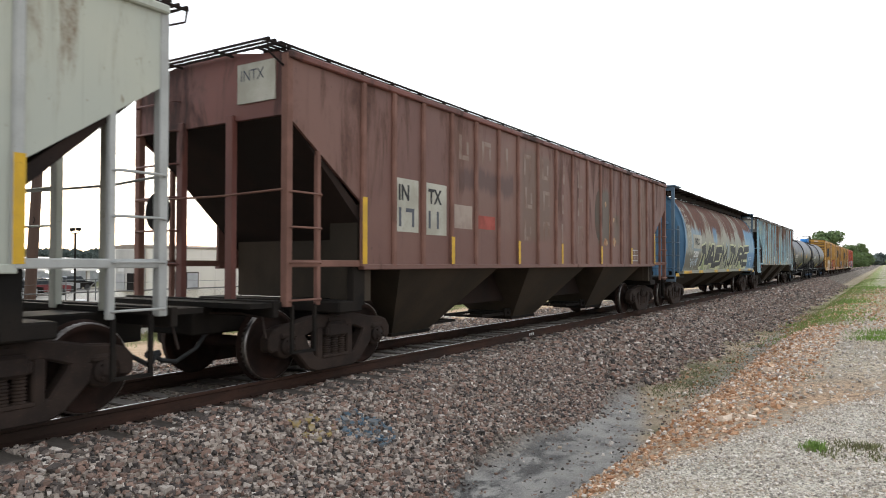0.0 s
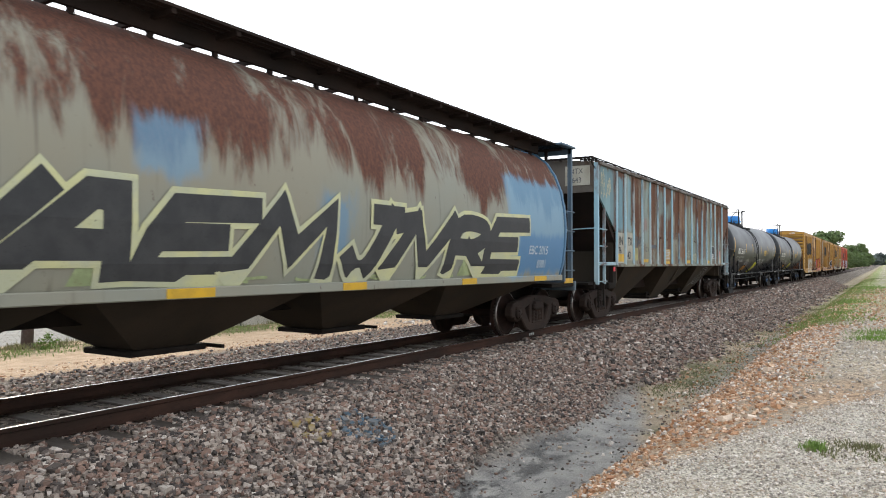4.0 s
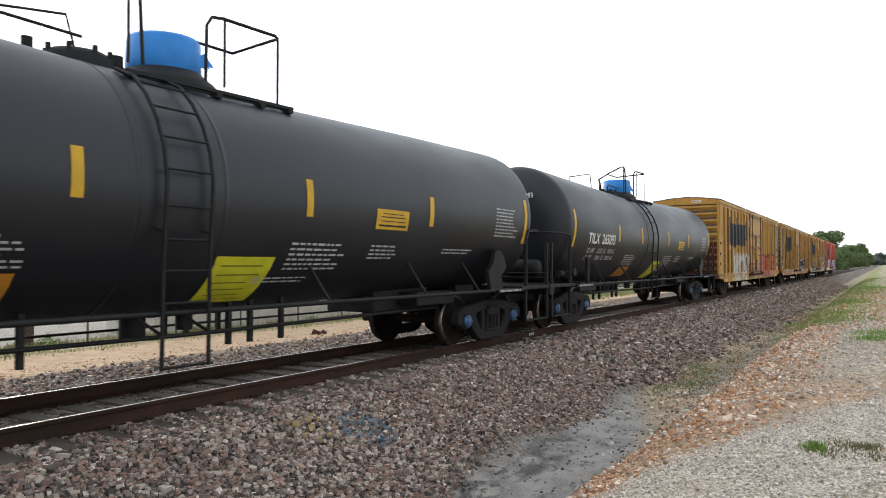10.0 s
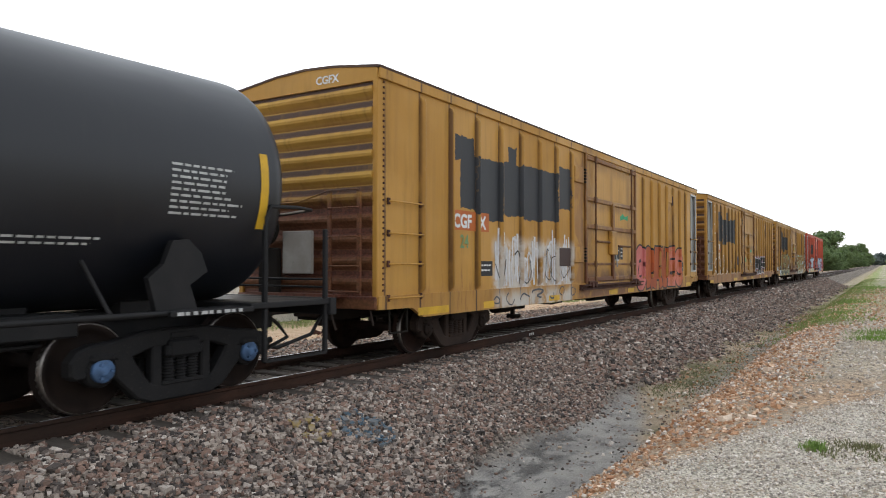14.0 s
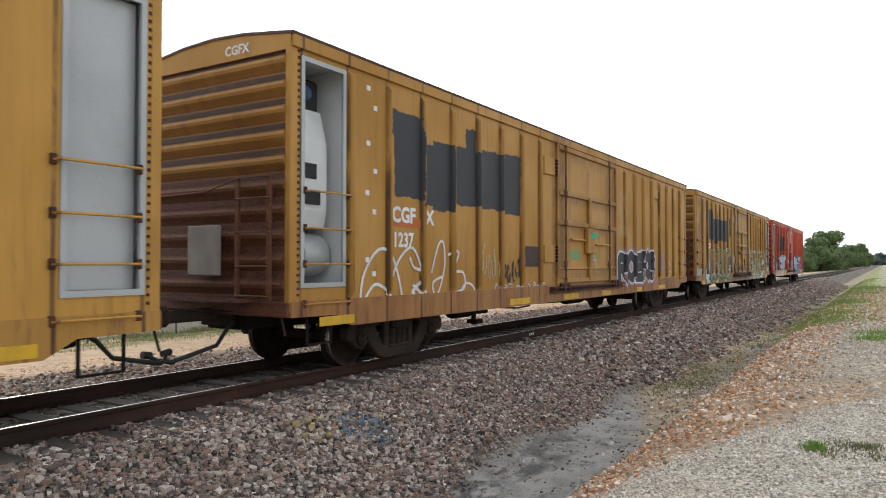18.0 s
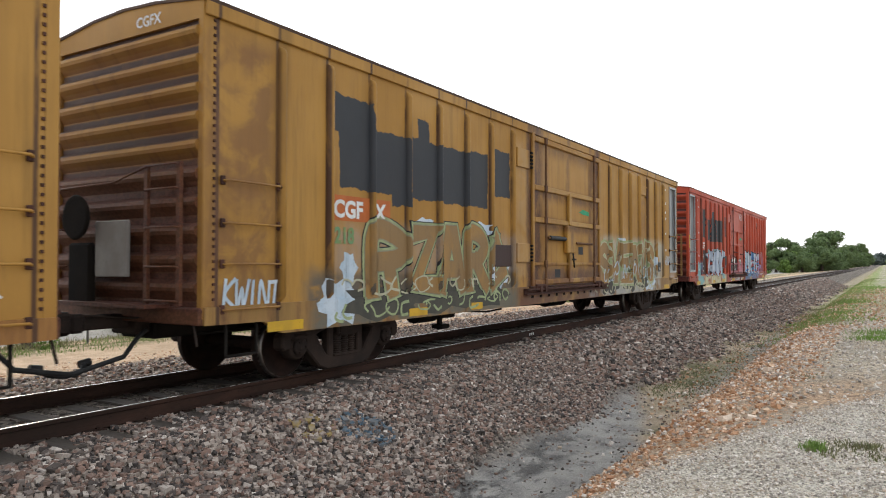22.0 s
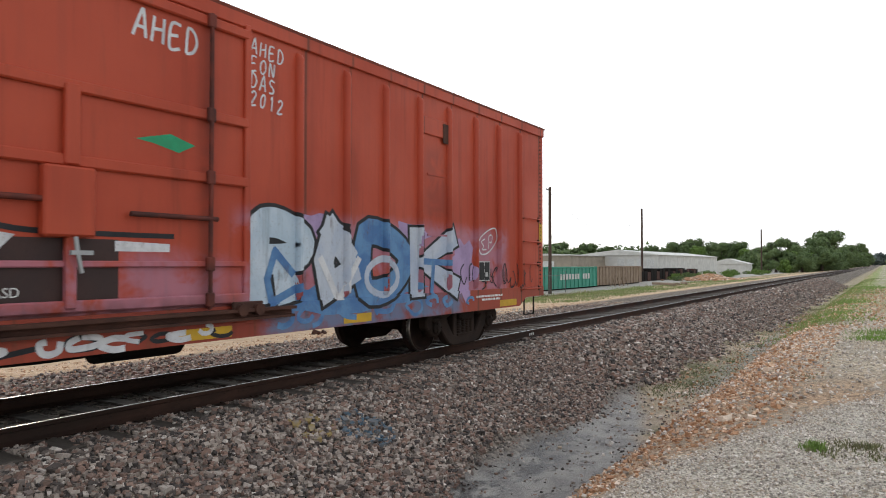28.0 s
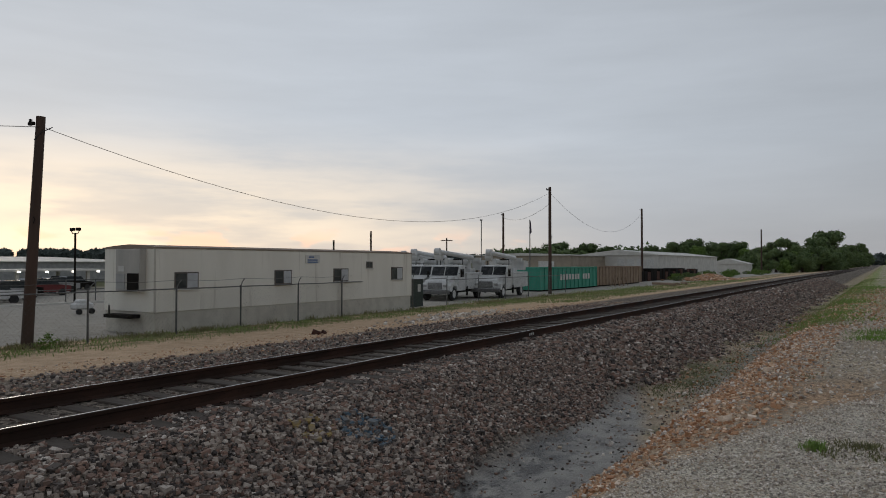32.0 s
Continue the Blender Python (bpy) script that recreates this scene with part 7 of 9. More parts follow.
for y0, y1, z0, z1 in ((-6.34, -6.28, 2.06, 2.34), (-6.16, -5.94, 2.28, 2.34), (-6.0, -5.94, 2.06, 2.28), (-5.54, -5.48, 2.06, 2.34), (-5.3, -5.24, 2.06, 2.34)):
    part("number_bar", sheet(G(), y0, y1, z0, z1, 1.4885), S_GREY, c)

c = hopper_car(-49.25, BLUE, BLUE_POST, BLUE_END, "rusted pale blue steel hopper car with ribbed sides", BLUE_POST)
plates(c, [(-7.06, -6.53, 1.52, 2.35, CREAM), (-6.34, -5.76, 1.6, 2.38, CREAM), (-5.6, -5.26, 1.6, 1.96, worn("dull_yellow_panel", (.40, .36, .15), (.30, .27, .13), 3, .7, c=(.2, .17, .1))), (-4.72, -4.19, 1.55, 1.64, YELLOW), (-3.9, -3.34, 1.98, 2.09, S_GREY),
           (-2.2, -1.6, 1.61, 1.98, worn("tan_panel", (.46, .31, .13), (.36, .23, .10), 4, .7)), (-2.14, -1.65, 1.5, 1.59, YELLOW), (.72, 1.24, 1.52, 1.63, YELLOW)])
for k in range(6):
    part("notice_line", sheet(G(), -2.14, -1.68 - .05 * (k % 3), 1.66 + k * .052, 1.685 + k * .052, 1.4885), DULLW, c)
DIM_LETTER = worn("faded_dark_lettering", (.045, .05, .05), (.10, .085, .07), 3, .75, c=(.03, .03, .03))
for body, y, z in (("Y", -2.70, 2.35), ("E", -2.2, 2.35), ("T", -1.76, 2.35), ("T", -1.26, 2.35), ("E", -.82, 2.35), ("O", 1.6, 2.36), ("W", 1.92, 2.36)):
    side_text(c, body, y, z, .3, DIM_LETTER, x=1.4885, squeeze=.62, thick=.004)
for y, z in ((-2.98, 2.33), (-2.8, 2.33), (-2.02, 2.3), (1.9, 2.34), (2.16, 2.32), (2.6, 2.3), (2.9, 2.3)):
    part("stud", G().lathe([(.01, .0), (.035, 0), (.03, .02), (.01, .024)], (1.48, y, z), (1, 0, 0), 10), RUSTY, c)
wild_lines(c, 1.6, 2.28, 1.54, 1.92, 6, S_BUFF, .03, 74, 1.489)
wild_lines(c, -.35, .4, 1.56, 2.1, 6, worn("faded_orange_chalk", (.34, .15, .06), (.24, .10, .045), 4, .8), .03, 75, 1.489)
wild_lines(c, -4.7, -4.2, 1.85, 2.1, 4, S_GREY, .025, 76, 1.489)
wild_lines(c, .62, 1.35, 1.68, 2.0, 4, S_BUFF, .018, 77, 1.489)
side_text(c, "IN", -6.98, 2.02, .32, BLACKP, x=1.489, squeeze=1.0, thick=.008)
side_text(c, "TX", -6.22, 2.02, .32, BLACKP, x=1.489, squeeze=.95, thick=.008)
side_text(c, "76", -7.02, 1.79, .24, BLACKP, x=1.489, squeeze=.95, thick=.008)
side_text(c, "43", -6.25, 1.64, .3, BLACKP, x=1.489, squeeze=.95, thick=.008)
part("painted_panel", sheet(G(), -7.06, -6.56, 1.56, 1.77, 1.4875), YELLOW, c, "yellow sill panel")
wild_lines(c, -5.65, -4.95, 1.98, 2.36, 8, S_GREY, .03, 71, 1.489)
wild_lines(c, 2.2, 3.3, 1.6, 1.95, 5, S_GREY, .03, 72, 1.489)
wild_lines(c, -8.4, -7.6, 3.2, 3.9, 9, S_BUFF, .025, 73, 1.489)
part("placard_board", G().box(1.48, 1.488, 5.02, 5.54, 1.71, 2.23), DULLW, c)
part("placard_field", G().box(1.486, 1.4915, 5.05, 5.51, 1.735, 2.205), BLACKP, c)
part("placard_card", sheet(G(), 5.16, 5.35, 1.75, 1.92, 1.4935), WHITE, c)
part("dark_panel", G().box(1.48, 1.49, 5.87, 6.28, 2.11, 2.78), DARKP, c)
plates(c, [(4.18, 4.62, 1.52, 1.63, YELLOW), (6.62, 6.85, 1.56, 1.78, ORANGE), (6.62, 6.85, 1.8, 2.06, S_PINK)])
g = G()
for k in range(3):
    stroke(g, [(4.72 + (.62 - .16 * k) * math.cos(a * .5236), 1.02 + (.34 - .09 * k) * math.sin(a * .5236 + .4 * k)) for a in range(12)], .03, 0, True)
stroke(g, [(4.3, .75), (4.0, .62), (3.95, .6)], .03, 0)
stroke(g, [(5.1, .8), (5.3, .64), (5.4, .58)], .03, 0)
chalk = part("chalk_drawing", g, worn("grey_chalk", (.22, .215, .20), (.14, .135, .125), 4, .8), c, "grey chalk rings")
for v in chalk.data.vertices:
    v.co.x = .46 + (v.co.z - .31) / 1.16 * .96 + .014
part("weld_strip", G().tube([(1.42, .02, 1.45), (.87, .56, .77)], .022, 6), worn("scuffed_weld", (.15, .125, .105), (.09, .075, .065), 5, .8), c)
part("end_panel_label", G().box(.62, 1.28, -8.652, -8.632, 3.5, 4.0), CREAM, c)
side_text(c, "INTX", .70, 3.8, .19, S_GREY, x=-8.658, end=True, squeeze=.9)
side_text(c, "7643", .72, 3.57, .19, S_GREY, x=-8.658, end=True, squeeze=.9)
RED_GLOW = Nodes("red_reflector")
part("red_reflector", G().box(1.42, 1.435, -7.28, -7.14, 1.3, 1.42), RED_GLOW.done((.75, .03, .05), .3), c, "bright red reflector")


S_CREAMY = worn("pale_yellow_spray", (.56, .55, .30), (.46, .47, .33), 2.5, .65, bump=.02)
S_CHALK = worn("chalky_spray", (.46, .43, .33), (.36, .36, .32), 3, .7, bump=.02)


# ---- hopper car with a round body ----
def round_hopper():
    c = thing("hopper_car", "blue hopper car with a rounded body, rusted and covered in graffiti", "hopper car", group="round hopper car")
    skin = rusted_side("rusted_grey_blue_shell", (.25, .255, .21), (.27, .25, .19), (.15, .062, .04), (.085, .04, .03), .72, 9.2,
                       [(-7.8, -7.35, 1.9, 4.1, (.12, .25, .37), .9), (-6.9, -5.0, 1.9, 2.9, (.15, .27, .37), .55), (-2.9, -1.9, 2.3, 3.1, (.15, .29, .42), .7), (-8, -4.9, 1.2, 1.95, (.11, .095, .07), .85), (4.9, 7.9, 1.2, 3.3, (.16, .32, .46), .8), (5.4, 7.9, 1.2, 2.2, (.07, .19, .36), .8), (-.3, .5, 1.5, 2.5, (.12, .25, .38), .7)], (2.1, 3.2, -.16, .10))
    endm = worn("blue_end_paint", (.065, .155, .26), (.085, .185, .29), 1.2, .6, 0, (.05, .09, .14))
    frm = worn("blue_steel_frame", (.075, .125, .175), (.11, .145, .17), 2, .65, 0, (.07, .045, .035))
    B = 7.78
    half = [(1.42, 1.24), (1.50, 1.5), (1.555, 1.9), (1.57, 2.3), (1.54, 2.7), (1.46, 3.1), (1.32, 3.45), (1.12, 3.75), (.85, 3.96), (.5, 4.06), (0, 4.09)]
    sec = half + [(-x, z) for x, z in reversed(half[:-1])]
    n = len(sec)
    g = G()
    ys = [-B + i * (2 * B / 24) for i in range(25)]
    v = [(x, y, z) for y in ys for x, z in sec]
    g.add(v, [(j * n + i, j * n + i + 1, j * n + n + i + 1, j * n + n + i) for j in range(24) for i in range(n - 1)], True)
    part("shell", g, skin, c)
    for s in (-1, 1):
        e = G()
        e.add([(x, s * B, z) for x, z in sec] + [(x * .9, s * (B + .1), 1.24 + (z - 1.24) * .95) for x, z in sec], [(i, i + 1, n + i + 1, n + i) for i in range(n - 1)], True)
        e.add([(x * .9, s * (B + .1), 1.24 + (z - 1.24) * .95) for x, z in sec], [tuple(range(n))])
        part("end_head", e, endm, c)
        rim = G()
        rim.add([(x * k, s * (B - .05 + d), 1.24 + (z - 1.24) * k) for d in (0, .1) for k in (1.0, 1.012) for x, z in sec], [(i, i + 1, n + i + 1, n + i) for i in range(n - 1)] + [(2 * n + i, 2 * n + i + 1, 3 * n + i + 1, 3 * n + i) for i in range(n - 1)] + [(n + i, n + i + 1, 3 * n + i + 1, 3 * n + i) for i in range(n - 1)], True)
        part("end_rim", rim, endm, c)
        st = G()
        for x in (-.95, .95):
            st.prism([(x - .05, s * (B + .08)), (x + .05, s * (B + .08)), (x * .62 + .05, s * (B + .42)), (x * .62 - .05, s * (B + .42))], 1.1, 2.2, "z")
        for x in (-.75, .75):
            st.prism([(x - .06, s * (B + .1)), (x + .06, s * (B + .1)), (x * .8 + .05, s * (B + .24)), (x * .8 - .05, s * (B + .24))], 1.1, 3.3, "z")
        st.box(-1.0, 1.0, s * (B + .08), s * (B + .2), 2.9, 3.02, .02)
        part("end_stiffener", st, endm, c)
        # flat dark patch on the closed end; the opening's shade is its colour
        part("end_cutout", G().add([(.14 + .27 * math.cos(a * .3307) * (.75 + .25 * math.sin(a * .3307)), s * (B + .104), 1.72 + .42 * math.sin(a * .3307)) for a in range(19)], [tuple(range(19))]), UNDER, c, "flat dark patch for the shaded opening in the end")
        for x in (-1.35, -.48, .48, 1.35):
            part("end_post", G().box(x - .05, x + .05, s * (B + .78), s * (B + .87), 1.0, 4.2, .01), frm, c)
        part("end_bridge", G().box(-1.45, 1.45, s * (B + .1), s * (B + .95), 4.19, 4.24, .01).box(-1.4, 1.4, s * (B + .78), s * (B + .86), 4.06, 4.19), frm, c)
        lad = rungs(G(), .48, 1.35, s * (B + .88), s * (B + .88), [1.35, 1.8, 2.25, 2.7], .014, (0, s * .05))
        part("end_ladder", lad, frm, c)
        rung_parts(c, "rung", 1.40, 1.40, s * (B + .85), s * (B + .3), [1.35, 1.8, 2.25, 2.7], frm, .014, (.05, 0))
        part("ladder_stile", G().box(1.36, 1.44, s * (B + .26), s * (B + .34), 1.1, 2.85, .01), frm, c)
        part("end_platform", G().box(-1.42, 1.42, s * (B - .4), s * (B + .98), .98, 1.06, .01).box(-.38, .38, s * 6.4, s * (B + .9), .62, .98, .02), UNDER, c)
        part("end_reflector", G().box(1.42, 1.43, s * (B + .3), s * (B + .8), 1.06, 1.17), YELLOW, c)
        part("end_sill", G().box(-1.45, 1.45, s * (B + .86), s * (B + .95), .88, 1.1, .01), frm, c)
        coupler(c, s, B + .9, B + 1.6)
        truck(c, s * 7.3)
    part("hand_brake", G().lathe([(.02, 0), (.24, 0), (.27, .03), (.24, .05), (.2, .04)], (-.7, B + .7, 2.3), (0, 1, 0), 18), UNDER, c)
    part("side_sill", G().box(1.36, 1.50, -B, B, 1.14, 1.26, .012).box(-1.5, -1.36, -B, B, 1.14, 1.26, .012), skin, c)
    wk = G()
    for x in (.72, .84, .96, 1.08, 1.2):
        wk.box(x, x + .1, -B - .9, B + .9, 4.19, 4.225)
        wk.box(-x - .1, -x, -B - .9, B + .9, 4.19, 4.225)
    wk.box(.86, .92, -B, B, 4.0, 4.19).box(-.92, -.86, -B, B, 4.0, 4.19)
    for i in range(20):
        y = -8.3 + i * .875
        wk.box(-1.28, 1.28, y - .03, y + .03, 4.13, 4.19)
        wk.box(.84, .9, y - .03, y + .03, 3.92, 4.14)
    part("running_board", wk, HOP_DARK, c)
    hat = G()
    for i in range(10):
        hat.lathe([(.02, .1), (.26, .1), (.28, .05), (.28, 0)], (0, -6.8 + i * 1.51, 4.08), (0, 0, 1), 14)
    part("roof_hatch", hat, HOP_DARK, c)
    for k, cy in enumerate((-4.7, -1.57, 1.57, 4.7)):
        a, b = (2.6 if k == 0 else 1.56), (2.6 if k == 3 else 1.56)
        t = [(-1.36, cy - a, 1.2), (1.36, cy - a, 1.2), (1.36, cy + b, 1.2), (-1.36, cy + b, 1.2)]
        d = [(-.38, cy - .42, .52), (.38, cy - .42, .52), (.38, cy + .42, .52), (-.38, cy + .42, .52)]
        part("hopper_bay", G().add(t + d, [(0, 1, 5, 4), (1, 2, 6, 5), (2, 3, 7, 6), (3, 0, 4, 7), (4, 5, 6, 7), (3, 2, 1, 0)]), HOP_UNDER, c)
        part("outlet_gate", G().box(-.46, .46, cy - .52, cy + .52, .45, .52, .01).cyl((-.5, cy + .7, .47), (.55, cy + .7, .47), .025, 8), UNDER, c)
    part("centre_sill", G().box(-.28, .28, -7, 7, .84, 1.14, .02), UNDER, c)

    def bulge(z):
        for (x0, z0), (x1, z1) in zip(half, half[1:]):
            if z <= z1:
                return x0 + (x1 - x0) * (z - z0) / (z1 - z0)
        return 0

    def lay(ob, lift):
        bm = bmesh.new()
        bm.from_mesh(ob.data)
        for _, z in half[1:7]:
            slice_mesh(bm, (0, 0, z), (0, 0, 1))
        bm.to_mesh(ob.data)
        bm.free()
        for v in ob.data.vertices:
            v.co.x = bulge(max(1.25, min(4.0, v.co.z))) + lift + (v.co.x - 1.43) * .6

    n2 = 6
    lab = G()
    lab.add([(1.43, y, 2.08 + .52 * i / n2) for i in range(n2 + 1) for y in (-6.5, -5.1)], [(2 * i, 2 * i + 1, 2 * i + 3, 2 * i + 2) for i in range(n2)])
    lay(part("label_field", lab, CREAM, c, "cream stencil field"), .006)
    lay(side_text(c, "INTX", -6.25, 2.22, .34, BLACKP, squeeze=.88, thick=.012), .012)
    lay(side_text(c, "125028", -6.5, 1.76, .3, WHITE, squeeze=.9, thick=.01), .012)
    before = set(c.children)
    ink = [(S_CREAMY, .075, .004), (S_INK, .01, .009)]
    piece(c, "NAEM", [(-5.15, -3.72), (-3.95, -2.62), (-2.75, -1.35), (-1.5, .22)], 1.3, 2.26, .27, ink, 81, slant=.38)
    piece(c, "JNRE", [(.35, 1.4), (1.35, 2.95), (2.85, 4.3), (4.1, 5.75)], 1.3, 2.34, .27, ink, 88, slant=.38)
    for i in range(6):
        wild_lines(c, -7.62 + .06 * i, -6.95 + .05 * i, 3.3 - i * .3, 3.6 - i * .3, 5, S_CHALK, .026, 90 + i)
    wild_lines(c, -6.9, -5.7, 1.35, 1.75, 10, S_PALE, .03, 83)
    wild_lines(c, -5.2, 6.0, 1.28, 1.36, 12, S_LIME, .03, 84)
    for ob in set(c.children) - before:
        lay(ob, .012)
    for y0, y1 in ((-5.3, -4.3), (-3.4, -2.6), (3.3, 4.2)):
        fld = G().add([(1.43, y, 1.3 + .5 * i / 4) for i in range(5) for y in (y0 + .05 * i, y1 - .1 * i)], [(2 * i, 2 * i + 1, 2 * i + 3, 2 * i + 2) for i in range(4)])
        lay(part("lime_spray_field", fld, S_LIME, c, "pale green spray paint"), .008)
    for y0, y1, m in ((-7.7, -7.0, YELLOW), (-7.0, -6.5, ORANGE), (-5.3, -4.6, YELLOW), (-2.4, -1.8, YELLOW), (.3, .8, YELLOW), (3.4, 3.9, YELLOW), (6.3, 6.9, YELLOW)):
        part("sill_reflector", G().box(1.50, 1.506, y0, y1, 1.15, 1.25), m, c)
    side_text(c, "25028", -.35, 3.35, .13, WHITE, x=-B - .108, end=True)
    for k, (word, z) in enumerate((("EBC 2015", 1.7), ("0981", 1.42))):
        lay(side_text(c, word, 5.95 + .45 * k, z, .24, S_PALE, squeeze=.95, thick=.004), .012)
    CARS.append((c, -68.0))


round_hopper()

# ---- tank cars ----
TANK_R, TANK_Z = 1.425, 2.445
TANKP = Nodes("black_tank_enamel")
_v = TANKP.noise(.8, (1, .4, 1), 4)
_w = TANKP.noise(1.0, (4, 5, .4), 5, .6)
_f = TANKP.noise(30, (1, 1, 1), 3)
TANKP.bump(TANKP.noise(1.5, (1, .6, 1), 3), .12, .02)
_c = TANKP.mix(TANKP.step(_v, .35, .65), (.006, .0071, .0108), (.0082, .0096, .0142))
_c = TANKP.mix(TANKP.step(_w, .55, .8, 0, .5), _c, (.0145, .0145, .015))
TANK_PAINT = TANKP.done(TANKP.mix(TANKP.step(_f, .6, .8, 0, .3), _c, (.017, .0165, .0165)), TANKP.step(_v, .3, .7, .38, .50), 0, .5)
TANK_STEEL = worn("tank_fittings", (.012, .012, .013), (.02, .019, .0195), 3, .6, spec=.2)
TAN_STAIN = worn("tan_residue", (.22, .17, .12), (.12, .095, .075), 1.5, .7)


def tank_car(yc, number, label):
    c = thing("tank_car", label, "tank car", group="black tank cars")
    R, Z = TANK_R, TANK_Z
    L, D = 7.68, .44
    prof = [(R * (1 - u ** 2.6) ** (1 / 2.4), -L - D * u) for u in (1, .985, .96, .92, .86, .78, .66, .52, .36, .18, 0)]
    prof = [(q, y + .27) for q, y in prof] + [(R, -4.8), (R, -1.2), (R, -.12), (R, 4.8)] + [(q, -y) for q, y in reversed(prof)]
    part("tank_shell", G().lathe(prof, (0, 0, Z), (0, 1, 0), 64, caps=False), TANK_PAINT, c)
    for y in (-1.2, -.12):
        part("jacket_band", G().lathe([(R, -.03), (R + .004, -.028), (R + .004, .028), (R, .03)], (0, y, Z), (0, 1, 0), 64, caps=False), TANK_PAINT, c)
    W = (R, Z)
    # dome housing, platform and rails
    part("dome_housing", G().lathe([(.43, 0), (.45, .02), (.44, .4), (.41, .44), (.02, .45)], (0, .1, 3.9), (0, 0, 1), 28), DOME_BLUE, c, "bright blue wrapped dome housing")
    wrap = G()
    for i in range(3):
        wrap.add([(.38, .2 + i * .08, 4.05), (.46, .4 + i * .05, 3.95 + .03 * i), (.36, .42, 4.2)], [(0, 1, 2)])
    part("loose_wrap", wrap, DOME_BLUE, c)
    part("dome_base", G().lathe([(.62, 0), (.62, .09), (.55, .14), (.45, .24)], (0, .1, 3.78), (0, 0, 1), 24), TANK_STEEL, c)
    mw = G().lathe([(.02, .22), (.3, .22), (.36, .16), (.36, 0)], (0, -1.0, 3.78), (0, 0, 1), 20)
    for i in range(8):
        a = i * math.pi / 4
        mw.cyl((.33 * math.cos(a), -1.0 + .33 * math.sin(a), 3.86), (.33 * math.cos(a), -1.0 + .33 * math.sin(a), 4.04), .03, 6)
    mw.cyl((0, -.55, 3.8), (0, -.55, 4.08), .09, 10).cyl((.1, -1.6, 3.8), (.1, -1.6, 4.0), .06, 10)
    part("manway", mw, TANK_STEEL, c)
    pl = G()
    for x in (.55, .68, .81, .94):
        pl.box(x - .25, x - .19, -.9, 1.6, 3.72, 3.76)
    for y in (-.85, .3, 1.0, 1.5):
        pl.box(.25, .8, y - .04, y + .04, 3.66, 3.72)
        pl.box(.6, .66, y - .03, y + .03, 3.55, 3.72)
    part("platform", pl, TANK_STEEL, c)
    rl = G()
    rl.tube([(.5, -2.85, 3.6), (.5, -2.87, 3.84), (.5, -2.98, 3.95), (.5, -3.08, 3.99), (.5, -2.2, 4.28), (.5, -1.0, 4.62), (.5, -.72, 4.66), (.5, -.58, 4.56), (.5, -.54, 3.8)], .022, 8)
    rl.tube([(.5, -2.98, 3.6), (.5, -2.98, 3.95)], .018, 6)
    rl.tube([(.5, -.72, 3.78), (.5, -.72, 4.65)], .018, 6)
    rl.tube([(.5, -2.3, 3.7), (.5, -2.3, 3.84), (.5, -2.2, 3.93), (.5, -1.25, 3.92)], .018, 6)
    rl.tube([(.5, .33, 3.78), (.5, .34, 4.5), (.5, .42, 4.62), (.5, .6, 4.65), (.5, 1.5, 4.67), (.45, 1.58, 4.66), (-.5, 1.62, 4.62), (-.5, .6, 4.62)], .022, 8)
    rl.tube([(.5, 1.54, 3.7), (.5, 1.54, 4.66)], .018, 6)
    rl.tube([(.5, .62, 3.78), (.5, .62, 4.64)], .018, 6)
    rl.tube([(-.6, -2.6, 3.6), (-.6, -2.6, 4.2), (-.6, -.8, 4.5), (-.6, -.6, 3.8)], .018, 6)
    part("platform_rail", rl, TANK_STEEL, c)
    # ladder that follows the shell and hangs below it
    la = G()
    for y in (-.95, -.38):
        pts = [(.62, y, 3.76)] + [((R + .09) * math.cos(radians(a)), y, Z + (R + .09) * math.sin(radians(a))) for a in (52, 40, 28, 16, 4, -8)] + [(1.46, y, 1.6), (1.45, y, .60)]
        la.tube(pts, .022, 6)
    for a in (48, 34, 20, 7, -7):
        la.tube([((R + .09) * math.cos(radians(a)), -.95, Z + (R + .09) * math.sin(radians(a))), ((R + .09) * math.cos(radians(a)), -.38, Z + (R + .09) * math.sin(radians(a)))], .015, 6)
    for z in (1.92, 1.6, 1.27, .94, .62):
        la.tube([(1.455, -.95, z), (1.455, -.38, z)], .015, 6)
    for y in (-.95, -.38):
        la.tube([(1.46, y, 2.0), (1.2, y, 2.05)], .015, 6)
        la.tube([(1.455, y, .95), (.8, y, 1.2)], .018, 6)
    part("ladder", la, TANK_STEEL, c)
    # side rail and the pieces slung under the shell
    part("side_rail", G().tube([(1.42, -7.0, 1.0), (1.42, 7.0, 1.0)], .03, 8).tube([(-1.42, -7.0, 1.0), (-1.42, 7.0, 1.0)], .03, 8), TANK_STEEL, c)
    for y in (-5.2, -3.0, 1.6, 3.9, 5.6):
        for x in (1, -1):
            part("rail_bracket", G().tube([(x * 1.42, y, 1.0), (x * 1.1, y - .12, 1.55)], .022, 6), TANK_STEEL, c)
    part("equipment_box", G().box(-.3, .3, -5.6, -3.6, .72, 1.08, .03), TANK_STEEL, c)
    for y in (-3.9, -3.4, -2.3, -1.9, .6, .95, 1.5):
        for x in (.6, -.66):
            part("hanger", G().box(x, x + .06, y - .03, y + .03, .5, 1.05), TANK_STEEL, c)
    part("valve_guard", G().box(.58, .68, -4.3, -2.2, .88, .92).box(.58, .68, -4.3, -2.2, .66, .69), TANK_STEEL, c)
    part("outlet_valve", G().cyl((.3, .2, .7), (.3, .2, 1.1), .1, 12), TANK_STEEL, c)
    part("sump", G().cyl((0, -.3, .62), (0, -.3, 1.08), .15, 14), TANK_STEEL, c)
